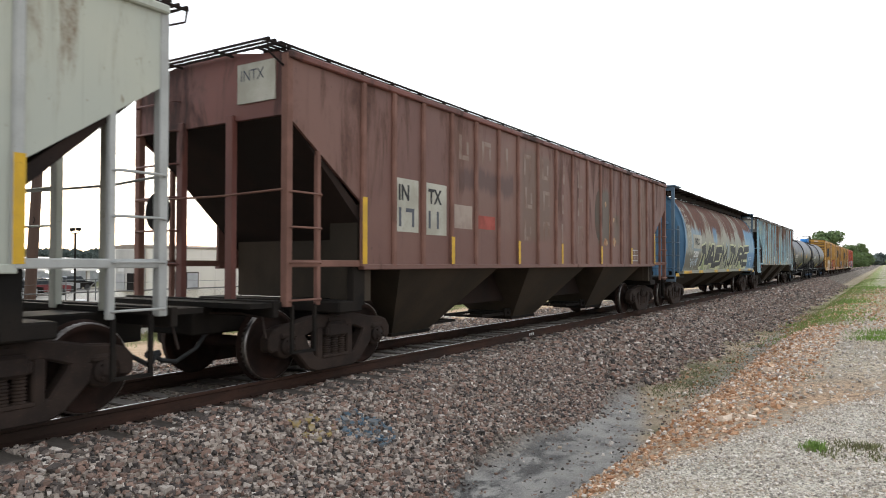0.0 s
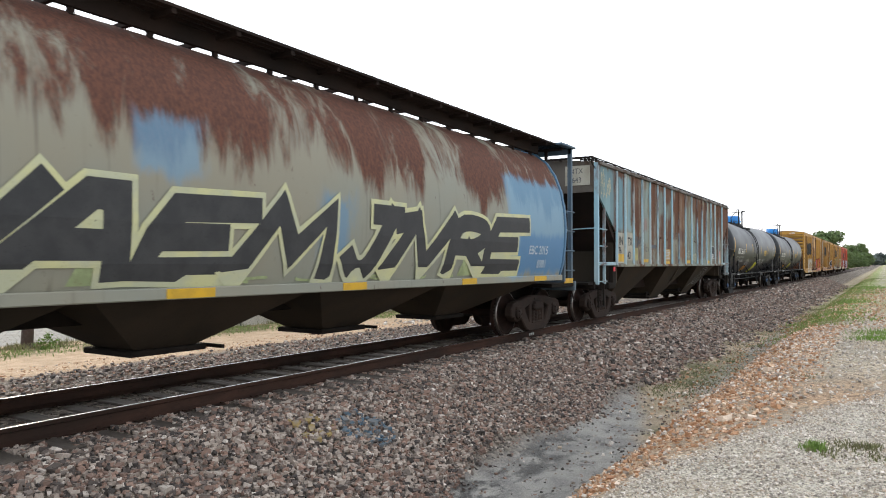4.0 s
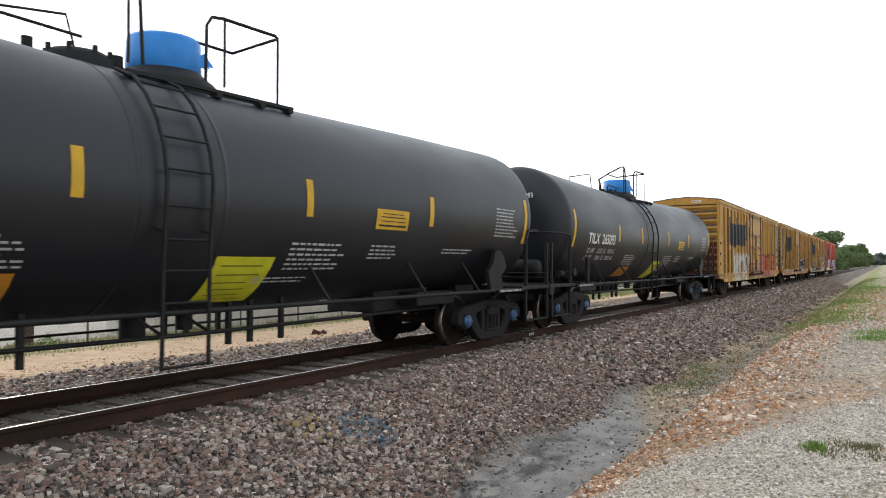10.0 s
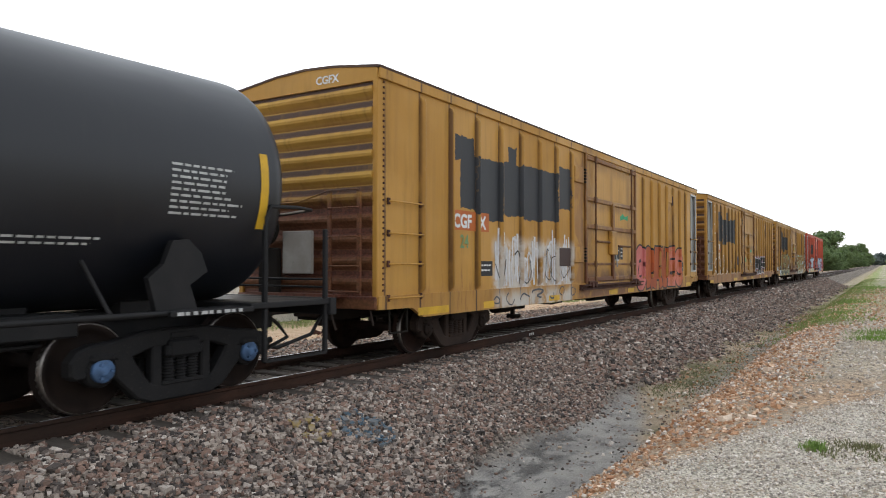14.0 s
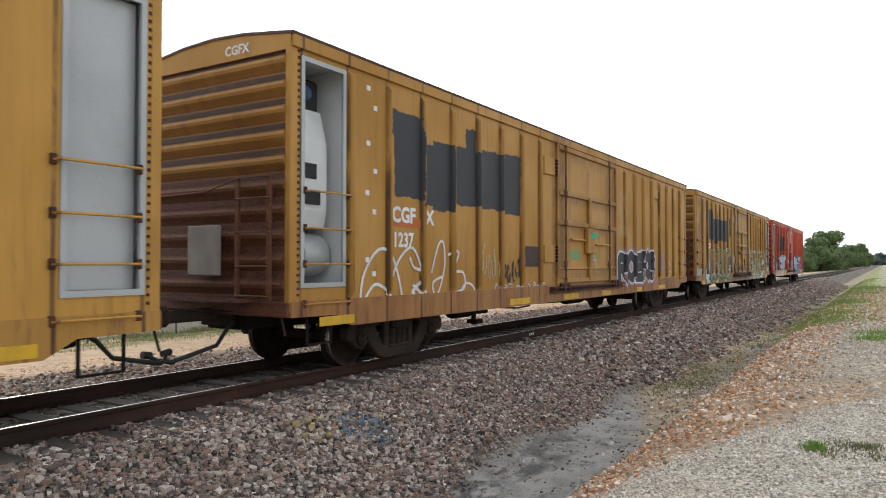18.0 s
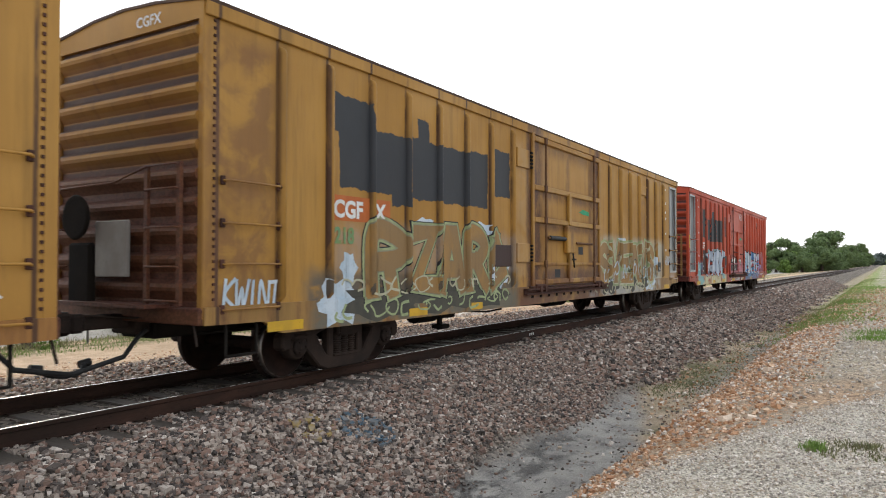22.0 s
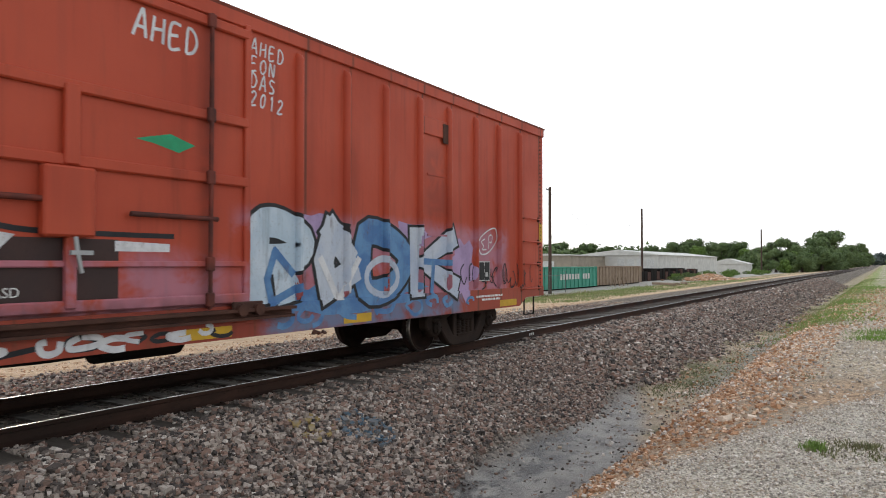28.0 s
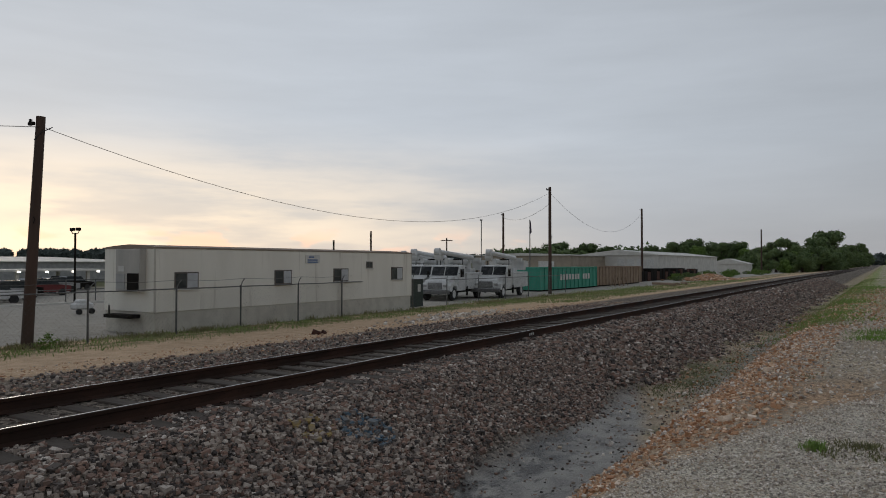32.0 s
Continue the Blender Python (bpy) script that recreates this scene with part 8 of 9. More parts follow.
    part("air_reservoir", G().cyl((.35, -2.8, .85), (.35, -2.1, .85), .18, 14), TANK_STEEL, c)
    part("brake_rod", G().tube([(.7, -6, .72), (.72, 0, .68), (.7, 6, .72)], .025), TANK_STEEL, c)
    part("conduit", G().tube([(-1.1, -6.2, .78), (-1.1, 6.2, .78)], .022), TANK_STEEL, c)
    part("conduit", G().tube([(-1.1, -6.2, .62), (-1.1, 6.2, .62)], .018), TANK_STEEL, c)
    for s in (-1, 1):
        part("stub_sill", G().box(-.36, .36, s * 5.3, s * 8.7, .62, .98, .02).prism([(-1.1, 1.6), (-.5, 1.08), (-.5, .9), (.5, .9), (.5, 1.08), (1.1, 1.6), (.9, 1.7), (-.9, 1.7)], s * 6.3, s * 7.0), TANK_STEEL, c)
        part("draft_sill", G().box(-.5, .5, s * 3.7, s * 5.32, .70, 1.1, .02).box(.5, .9, s * 4.4, s * 5.6, .78, 1.02, .02), TANK_STEEL, c)
        part("end_platform", G().box(-1.45, 1.45, s * 7.3, s * 8.72, .98, 1.05, .01).box(-1.48, 1.48, s * 8.62, s * 8.74, .84, 1.06, .01), TANK_STEEL, c)
        part("running_step", G().box(1.1, 1.5, s * 6.2, s * 7.3, .96, 1.02, .01), TANK_STEEL, c)
        for x, y, z in ((1.4, 8.6, 1.95), (1.4, 7.55, 1.9), (-1.4, 8.6, 2.0)):
            part("step_post", G().box(x - .03, x + .03, s * y - .03, s * y + .03, .35, z, .01), TANK_STEEL, c)
        part("step_tread", G().box(1.37, 1.43, s * 7.55, s * 8.6, .34, .37), TANK_STEEL, c)
        if s < 0:
            part("saddle_post", G().box(1.34, 1.42, -6.4, -6.3, 1.0, 1.66, .015), TANK_STEEL, c)
        else:
            part("saddle_gusset", G().prism([(6.12, 1.0), (6.62, 1.0), (6.52, 1.28), (6.74, 1.42), (6.66, 1.62), (6.5, 1.76), (6.3, 1.74), (6.2, 1.5), (6.02, 1.36)], 1.30, 1.38, "x"), TANK_STEEL, c)
        part("end_rail", G().tube([(-1.4, s * 8.6, 1.95), (-1.35, s * 8.72, 2.06), (.2, s * 8.75, 2.16), (1.25, s * 8.5, 2.2), (1.4, s * 8.1, 2.2), (1.42, s * 7.62, 2.18), (1.42, s * 7.55, 2.05), (1.42, s * 7.55, .98)], .022, 8)
             .tube([(-1.4, s * 8.6, 1.3), (1.4, s * 8.6, 1.3)], .016).tube([(-1.4, s * 8.6, 1.2), (1.4, s * 8.6, 1.2)], .016), TANK_STEEL, c)
        if s < 0:
            part("hand_brake", G().lathe([(.02, 0), (.24, 0), (.27, .03), (.25, .06), (.2, .05)], (-1.0, s * 8.8, 1.95), (0, s, 0), 20, ).box(-1.25, -.75, s * 8.55, s * 8.75, 1.5, 1.9, .05), TANK_STEEL, c)
            part("air_reservoir", G().lathe([(.02, 0), (.18, .03), (.2, .1), (.2, .7), (.18, .78), (.02, .8)], (.2, s * 8.35, 1.4), (1, 0, 0), 16), TANK_STEEL, c)
            part("valve_body", G().box(1.0, 1.25, s * 7.2, s * 6.95, 1.1, 1.35, .04), TANK_STEEL, c)
            part("valve_pipe", G().cyl((1.1, s * 7.2, 1.25), (1.1, s * 7.5, 1.28), .08, 10), TANK_STEEL, c)
            part("valve_cover", G().cyl((1.25, s * 7.0, 1.3), (1.32, s * 7.0, 1.3), .1, 10), TANK_STEEL, c)
            part("residue_stain", G().lathe([(.02, -D - .004), (.2, -D - .003), (.3, -D + .002)], (-.5, -L + .27, Z - .5), (0, 1, 0), 16, caps=False), TAN_STAIN, c, "tan residue stain")
        for k in range(9):
            y = s * 6.72 - .45 + k * .1
            part("sill_lettering", G().box(1.502, 1.506, y, y + .05 + .03 * (k % 3 == 0), .972, 1.008), DULLW, c)
        coupler(c, s, 8.7, 8.72)
        truck(c, s * 6.65, .457, True)
    # reflectors
    for y, a0, a1 in ((-7.29, -22, 14), (-4.02, -14, 5), (-1.88, -14, 5), (1.15, -14, 5), (3.98, -14, 5), (7.46, -22, 14)):
        part("reflector_strip", curved(G(), y, y + .12, a0, a1), YELLOW, c, "yellow reflector strip")
    # lettering
    side_text(c, "TILX", -6.29, 2.02, .36, WHITE, squeeze=1.06, wrap=W, thick=.008)
    side_text(c, number, -5.32, 2.02, .36, WHITE, squeeze=.96, wrap=W, thick=.008)
    for row, (z, words) in enumerate(((1.79, (("LD", -6.2), ("LMT", -5.93), ("212200", -5.5), ("LB", -5.02), ("96200", -4.72), ("KG", -4.34))), (1.61, (("LT", -6.2), ("WT", -5.93), ("73800", -5.46), ("LB", -5.02), ("33500", -4.72), ("KG", -4.34))))):
        for word, y in words:
            side_text(c, word, y, z, .155, DULLW, squeeze=.82, wrap=W, thick=.003)

    def small(y0, y1, a, b, rows, seed):
        rnd = random.Random(seed)
        g = G()
        for i in range(rows):
            t = a + (b - a) * (i + .2) / rows
            h = (b - a) / rows * .4
            y = y0
            end = y1 - rnd.uniform(0, .3) * (y1 - y0)
            while y < end:
                w = rnd.uniform(.05, .16)
                curved(g, y, min(y + w, end), t, t + h, n=1)
                y += w + .03
        part("small_lettering", g, DULLW, c)

    small(-3.15, -2.1, -44, -28, 6, 3)
    small(1.0, 2.1, -46, -27, 6, 4)
    small(.6, 1.7, -56, -50, 2, 5)
    small(2.62, 3.4, -38, -27, 4, 6)
    small(4.6, 5.6, -33, -28, 2, 7)
    small(6.25, 7.2, -18, 5, 9, 8)
    g = curved(G(), 2.6, 3.4, -18, -6)
    part("yellow_sign", g, YELLOW, c, "small yellow sign")
    sg = G()
    for a0, a1, y0, y1 in ((-8.8, -8.3, 2.75, 3.25), (-10.8, -10.2, 2.7, 3.3), (-13.2, -12.7, 2.7, 3.3), (-16.2, -15.1, 2.66, 3.34)):
        curved(sg, y0, y1, a0, a1, TANK_R + .003, n=1)
    part("sign_lettering", sg, BLACKP, c)
    part("orange_panel", curved(G(), -3.05, -2.2, -66, -46), ORANGE, c, "orange panel")
    part("lemon_panel", curved(G(), -.1, .8, -80, -37), LEMON, c, "lemon-yellow panel")
    for y0, y1, lo, hi, seed in ((-2.95, -2.3, -64, -48, 12), (0, .7, -76, -40, 13)):
        g = G()
        rnd = random.Random(seed)
        for i in range(6):
            a = lo + (hi - lo) * (i + .5) / 6
            curved(g, y0, y1 - rnd.uniform(0, .2), a, a + .8, TANK_R + .003, n=1)
        part("panel_lettering", g, worn("panel_ink", (.12, .11, .02), (.16, .14, .02), 4, .6), c)
    g = G()
    for k, (w, z) in enumerate((("TILX " + number, 3.05), ("CAPY", 2.86), ("CAPY", 2.72))):
        side_text(c, w, -.15, z, .17 if k == 0 else .1, WHITE, x=-L - D + .27, end=True, squeeze=.85, thick=.004 if k == 0 else 0)
    CARS.append((c, yc))
    return c


tank_car(-31.1, "265107", "black steel tank car with white lettering and a blue dome housing")
tank_car(-13.64, "265093", "black steel tank car with white lettering and a blue dome housing")

# ---- grass and weeds ----
def blades(name, label, spots, mat, seed, hi=(.08, .25), lean=.5, width=.012):
    rnd = np.random.RandomState(seed)
    p = np.array(spots, float)
    m = len(p)
    h = rnd.uniform(hi[0], hi[1], m)
    a = rnd.uniform(0, 6.28, m)
    b = rnd.uniform(0, 6.28, m)
    l = rnd.uniform(0, lean, m) * h
    w = width * rnd.uniform(.6, 1.6, m)
    c = p + np.stack([np.cos(b) * l * .35, np.sin(b) * l * .35, h * .6], 1)
    top = p + np.stack([np.cos(b) * l, np.sin(b) * l, h], 1)
    d = np.stack([np.cos(a) * w, np.sin(a) * w, np.zeros(m)], 1)
    v = np.stack([p - d, p + d, c + d * .7, c - d * .7, top], 1).reshape(-1, 3)
    me = bpy.data.meshes.new(name)
    f = []
    for i in range(m):
        o = i * 5
        f += [(o, o + 1, o + 2, o + 3), (o + 3, o + 2, o + 4)]
    me.from_pydata(v.tolist(), [], f)
    me.materials.append(mat)
    return tagged(new(name, me), label, "grass", kind="stuff")


def leaf_mat(name, a, b, c):
    n = Nodes(name)
    col = n.mix(n.island(), a, b)
    col = n.mix(n.step(n.noise(.5, (1, 1, 1), 3), .4, .65, 0, .7), col, c)
    n.b.inputs["Subsurface Weight"].default_value = 0.0
    return n.done(col, .65, 0, .3)


GRASS = leaf_mat("summer_grass", (.17, .25, .07), (.27, .33, .11), (.33, .31, .16))
DRYGR = leaf_mat("dry_grass", (.30, .26, .14), (.20, .20, .08), (.16, .17, .07))
OLIVE = leaf_mat("olive_weeds", (.13, .15, .055), (.20, .20, .09), (.19, .17, .09))
BRIGHT = leaf_mat("fresh_grass", (.13, .25, .04), (.22, .34, .07), (.2, .28, .08))


def clumped(n, x0, x1, y0, y1, seed, clumps, spread=.35, keep=None):
    r = random.Random(seed)
    cs = []
    while len(cs) < clumps:
        x, y = r.uniform(x0, x1), y0 + (y1 - y0) * r.random() ** 1.35
        if keep is None or keep(x, y):
            cs.append((x, y))
    out = []
    for i in range(n):
        cx, cy = cs[r.randrange(clumps)]
        x, y = r.gauss(cx, spread), r.gauss(cy, spread)
        out.append((x, y, height(x, y) - .01))
    return out


blades("fence_grass", "green and straw-coloured grass along a fence", clumped(12000, -15.4, -12.4, 8, 75, 1, 420, .5), GRASS, 1, (.03, .13), .8, .016)
blades("fence_grass", "short green grass between the line and a yard", clumped(9000, -16.5, -8.8, 42, 130, 17, 300, .8), GRASS, 17, (.04, .16), .8, .03)
blades("fence_grass", "taller weeds at the foot of a fence", clumped(3600, -15.7, -14.5, 7, 60, 2, 70, .25), DRYGR, 2, (.08, .28), .8, .012)
blades("verge_grass", "green grass on the verge beside the lane", clumped(8000, 4.5, 6.4, 24, 100, 3, 120, .45), GRASS, 3, (.03, .12), .8, .016)
blades("verge_grass", "bright green grass patches on the bank", clumped(3000, 4.9, 7.4, 23, 75, 13, 26, .5), BRIGHT, 13, (.04, .13), .8, .016)
blades("ditch_grass", "sparse weeds along a muddy ditch", clumped(6500, 3.5, 4.5, 14, 46, 4, 90, .24), OLIVE, 4, (.015, .06), 1.2, .009)
for x, y, n, s, hi in ((6.99, 7.55, 240, .045, .12), (7.06, 7.5, 90, .09, .06), (7.30, 7.85, 120, .10, .06), (7.42, 7.9, 90, .07, .08), (7.5, 7.6, 110, .13, .05), (7.41, 19.3, 700, .3, .14), (7.6, 21, 600, .35, .14), (6.5, 12.5, 60, .2, .05)):
    r = random.Random(int(x * 100 + n))
    sp = [(r.gauss(x, s), r.gauss(y, s)) for _ in range(n)]
    fresh = n == 240 or y > 15
    blades("grass_tuft", "bright green grass tuft in the gravel" if fresh else "thin straggling weeds in the gravel", [(a, b, height(a, b) - .005) for a, b in sp], BRIGHT if fresh else OLIVE, int(n), (.03, hi), .9, .006)

# ---- office trailer ----
SIDING = Nodes("beige_metal_siding")
_a = SIDING.noise(.7, (1, 1, .3), 5)
_b = SIDING.noise(1.0, (3, 4, .2), 5, .65)
_c2 = SIDING.mix(SIDING.step(_a, .35, .65), (.72, .69, .61), (.78, .75, .67))
_c2 = SIDING.mix(SIDING.step(_b, .56, .72, 0, .6), _c2, (.46, .42, .35))
SIDING = SIDING.done(_c2, .6, 0, .3)
SKIRT = worn("dull_skirting", (.56, .53, .46), (.48, .45, .39), 2, .75)
ROOFM = worn("brown_roof_edge", (.24, .19, .15), (.30, .25, .20), 2, .8)
GLASS = Nodes("window_glass")
GLASS.b.inputs["IOR"].default_value = 1.45
GLASS = GLASS.done(GLASS.mix(GLASS.step(GLASS.noise(3), .4, .6), (.03, .035, .04), (.05, .055, .06)), .08, 0, .8)
FRAMEM = worn("white_window_frame", (.62, .61, .58), (.52, .51, .48), 4, .5)
PALEGREY = worn("pale_grey_sheet_metal", (.36, .36, .35), (.29, .29, .285), 2, .5)


DARKFR = worn("dark_window_frame", (.10, .085, .075), (.15, .13, .11), 4, .5)
BLIND = worn("pale_window_blind", (.50, .51, .52), (.42, .43, .44), 3, .35)
ACM = worn("beige_grey_sheet_metal", (.46, .44, .40), (.38, .365, .335), 1.6, .6, stretch=(1, 1, .4))


def office_trailer():
    t = thing("office_trailer", "long beige portable office trailer with small windows behind a fence", "trailer")
    x0, x1, y0, y1, z0, z1 = -18.7, -15.55, 16.55, 33.4, -1.17, 2.06
    part("wall", G().box(x0, x1, y0, y1, -.35, z1, .01), SIDING, t)
    for i in range(7):
        part("siding_lap", G().box(x1 - .002, x1 + .005, y0 + .03, y1 - .03, -.1 + i * .33, -.09 + i * .33), SIDING, t)
    for y in (y0 + .02, y1 - .02):
        part("corner_trim", G().box(x1 - .03, x1 + .012, y - .03, y + .03, -.35, z1), SKIRT, t)
    part("skirting", G().box(x0 + .05, x1 - .03, y0 + .05, y1 - .05, z0, -.35), SKIRT, t)
    part("roof", G().prism([(x0 - .02, z1), (x1 + .02, z1), (x1 + .02, z1 + .06), (x1 - .6, z1 + .12), ((x0 + x1) / 2, z1 + .17), (x0 + .6, z1 + .12), (x0 - .02, z1 + .06)], y0 - .02, y1 + .02), ROOFM, t)
    for (ya, yb, za, zb) in ((17.42, 18.53, .5, 1.16), (22.65, 23.72, .55, 1.2), (26.62, 27.75, .6, 1.25), (29.22, 29.75, 1.25, 1.6), (31.42, 32.5, .6, 1.3)):
        w = part("window", G().box(x1 + .0, x1 + .03, ya, yb, za, zb, .005), DARKFR, t)
        m = (ya + yb) / 2
        part("pane", G().box(x1 + .03, x1 + .036, ya + .05, m - .02, za + .05, zb - .05), GLASS, w, "dark window pane")
        part("pane", G().box(x1 + .03, x1 + .034, m + .02, yb - .05, za + .05, zb - .05), BLIND if yb - ya > .8 else GLASS, w, "pane with a pale blind")
        part("sill", G().box(x1 + .0, x1 + .06, ya - .03, yb + .03, za - .04, za), FRAMEM, w)
    hv = part("air_conditioner", G().box(-17.55, -16.05, y0 - .28, y0, .42, z1 - .02, .02), ACM, t, "beige-grey wall air conditioner")
    part("grille", G().box(-17.5, -16.95, y0 - .3, y0 - .28, .5, 1.1), PALEGREY, hv)
    part("grille", G().box(-16.8, -16.1, y0 - .3, y0 - .28, .46, 1.12), UNDER, hv)
    part("vent", G().box(-17.4, -17.0, y0 - .295, y0 - .28, 1.18, 1.4), FRAMEM, hv)
    part("wall_sign", G().box(x1, x1 + .025, 24.64, 25.6, 1.5, 1.9), FRAMEM, t, "small white wall sign")
    g = G()
    for i, z in enumerate((1.8, 1.66, 1.56)):
        g.box(x1 + .025, x1 + .03, 24.75 + .1 * (i == 0), 25.45 - .25 * (i == 0), z - .035, z + .03)
    part("sign_lettering", g, worn("blue_ink", (.1, .16, .3), (.12, .18, .3), 4, .6), t)
    part("hitch", G().box(-17.9, -16.3, y0 - .55, y0 - .05, -.58, -.44, .02).cyl((-17.6, y0 - .5, -.6), (-17.6, y0 - .5, -.1), .03, 8), UNDER, t)
    part("vent_pipe", G().cyl((-17.6, 29, 2.2), (-17.6, 29, 2.75), .05, 8), UNDER, t)


office_trailer()

# ---- fence ----
WIRE = worn("galvanised_wire", (.11, .11, .105), (.16, .16, .155), 8, .5, .6)
fence = thing("fence", "chain-link fence with barbed wire arms along a yard", "fence")
FX = [(-14.2, 4.0), (-14.4, 8.2), (-14.45, 13.3), (-14.6, 16.8), (-14.75, 20.0), (-15.1, 23.7), (-15.4, 27.1), (-15.75, 31.0), (-16.0, 34.2), (-16.3, 38.5), (-16.5, 43), (-16.7, 47.5), (-16.9, 52), (-17.2, 57), (-17.8, 62)]
for i, (x, y) in enumerate(FX):
    b = height(x, y)
    top = .56 if y < 36 else .45
    p = part("post", G().cyl((x, y, b - .2), (x, y, top + .05), .035, 8).tube([(x, y, top), (x - .05, y + .12, top + .18), (x - .1, y + .3, top + .32)], .018, 6), WIRE, fence)
    if i + 1 < len(FX):
        u, v = FX[i + 1]
        part("top_rail", G().tube([(x, y, top), ((x + u) / 2, (y + v) / 2, top - .01), (u, v, top)], .022, 6), WIRE, fence)
        g = G()
        L = math.hypot(u - x, v - y)
        k = int(L / .17)
        hgt = top - b
        for j in range(-int(hgt / .17), k):
            for sgn in (1, -1):
                a0, a1 = j * .17, j * .17 + hgt
                lo, hi = max(0, a0), min(L, a1)
                if hi <= lo:
                    continue
                za, zb = ((lo - a0), (hi - a0)) if sgn > 0 else (hgt - (lo - a0), hgt - (hi - a0))
                P = (x + (u - x) * lo / L, y + (v - y) * lo / L, b + za)
                Q = (x + (u - x) * hi / L, y + (v - y) * hi / L, b + zb)
                g.add([(P[0], P[1], P[2] - .002), (Q[0], Q[1], Q[2] - .002), (Q[0], Q[1], Q[2] + .002), (P[0], P[1], P[2] + .002)], [(0, 1, 2, 3)])
        part("chain_link", g, WIRE, fence)
        part("barbed_wire", G().tube([(x - .1, y + .3, top + .32), ((x + u) / 2 - .1, (y + v) / 2 + .3, top + .26), (u - .1, v + .3, top + .32)], .008, 4), WIRE, fence)
gate = thing("gate", "dark green screened gate panel at the end of a trailer", "gate")
part("panel", G().box(-16.3, -16.2, 34.3, 35.6, -1.1, .55, .01), worn("dark_green_screen", (.04, .055, .05), (.055, .07, .06), 3, .7), gate)
part("notice", G().box(-16.19, -16.18, 35.0, 35.3, -.2, .25), FRAMEM, gate, "white notice")

# ---- poles and wires ----
WOOD = worn("dark_pole_wood", (.065, .042, .032), (.095, .062, .048), 2.5, .85, 0, (.04, .028, .022), stretch=(1, 1, .15), bump=.4)


def pole(x, y, top, r=.13, lean=0.0, arm=None, label="weathered wooden utility pole", fittings=True):
    b = height(x, y)
    p = thing("utility_pole", label, "pole", group="utility poles")
    part("shaft", G().cyl((x, y, b - .3), (x + lean * .85, y + lean * .5, top), r * 1.15, 14, r * .85), WOOD, p)
    if fittings:
        part("insulator", G().box(x + lean * .85 - .32, x + lean * .85 - .05, y - .05, y + .05, top - .28, top - .18, .01).lathe([(.03, 0), (.06, .03), (.03, .06), (.06, .09), (.02, .12)], (x + lean - .3, y, top - .2), (0, 0, 1), 8), UNDER, p)
        part("bracket", G().tube([(x + lean * .4 + r, y, top * .45), (x + lean * .4 + r + .1, y, top * .45 + .12), (x + lean * .4 + r + .02, y, top * .45 + .2)], .015, 6), UNDER, p)
    if arm:
        part("crossarm", G().box(x - arm, x + arm, y - .06, y + .06, top - .5, top - .36, .01), WOOD, p)
    return p


pole(-14.9, 11.6, 6.05, .155, .38)
pole(-17.4, 57.5, 8.25, .14)
pole(-24.5, 109.5, 10.1, .17)
pole(-22.0, 217.0, 11.2, .22, fittings=False)
pole(-36.0, 84.7, 8.3, .15)
pole(-29.5, 47.5, 4.25, .09, fittings=False, label="short dark post behind a trailer")
pole(-52.0, 96, 5.6, .12, arm=1.1, fittings=False)
for x, y, top, lab in ((-45.8, 96.3, 8.2, "thin grey metal pole"), (-30.8, 82.0, 7.1, "thin flagpole with a furled flag")):
    p = thing("metal_pole", lab, "pole")
    part("shaft", G().cyl((x, y, -1.4), (x, y, top), .07, 8), WIRE, p)
    if top < 8:
        part("flag", G().prism([(x, top - 1.9), (x + .25, top - 1.6), (x + .12, top - .2), (x, top - .1)], y - .03, y + .03), worn("furled_flag", (.1, .07, .08), (.06, .05, .09), 4, .8), p, "furled dark flag")
    else:
        part("head", G().box(x - .25, x + .15, y - .1, y + .1, top, top + .18, .03), WIRE, p)
for x, y, top in ((-39.2, 27.3, 3.75), (-62, 26.0, 2.0)):
    p = thing("lamp_post", "tall lamp post with two floodlight heads", "lamp post", group="lamp posts")
    part("shaft", G().cyl((x, y, -1.4), (x, y, top - .2), .07, 8).tube([(x - .35, y - .1, top), (x - .3, y, top - .25), (x + .3, y, top - .25), (x + .35, y + .1, top)], .03, 6), UNDER, p)
    for s in (-1, 1):
        part("lamp_head", G().box(x + s * .35 - .16, x + s * .35 + .16, y - .12, y + .12, top - .05, top + .16, .03), UNDER, p)


def wire(pts, r=.012):
    w = thing("overhead_wire", "black overhead wire sagging between poles", "wire", group="overhead wires")
    part("strand", G().tube(pts, r, 5), HOSE, w)


def sag(a, b, s, n=20):
    a, b = Vector(a), Vector(b)
    return [a.lerp(b, i / n) - Vector((0, 0, 4 * s * (i / n) * (1 - i / n))) for i in range(n + 1)]


wire(sag((-14.5, 11.8, 5.72), (-17.4, 57.5, 7.75), 2.75, 30), .010)
wire(sag((-14.5, 11.8, 5.72), (-13.2, -28, 6.2), 1.6), .011)
wire(sag((-17.4, 57.5, 7.75), (-24.5, 109.5, 9.4), 3.2), .012)
wire(sag((-17.4, 57.5, 6.8), (-36.0, 84.7, 7.7), .8), .013)
wire([(-14.6, 11.6, 5.3), (-14.45, 11.75, 5.55), (-14.3, 12.0, 5.72)], .016)

# ---- bucket trucks in the yard ----
TWHITE = worn("white_truck_paint", (.62, .62, .61), (.54, .54, .53), 2, .4)
TYRE = worn("tyre_rubber", (.022, .022, .022), (.035, .034, .033), 6, .8)
CABGLASS = worn("dark_cab_glass", (.018, .02, .022), (.03, .032, .034), 2, .22, bump=.02)
CHROME = worn("dull_grille", (.20, .20, .20), (.12, .12, .12), 6, .4, .6)


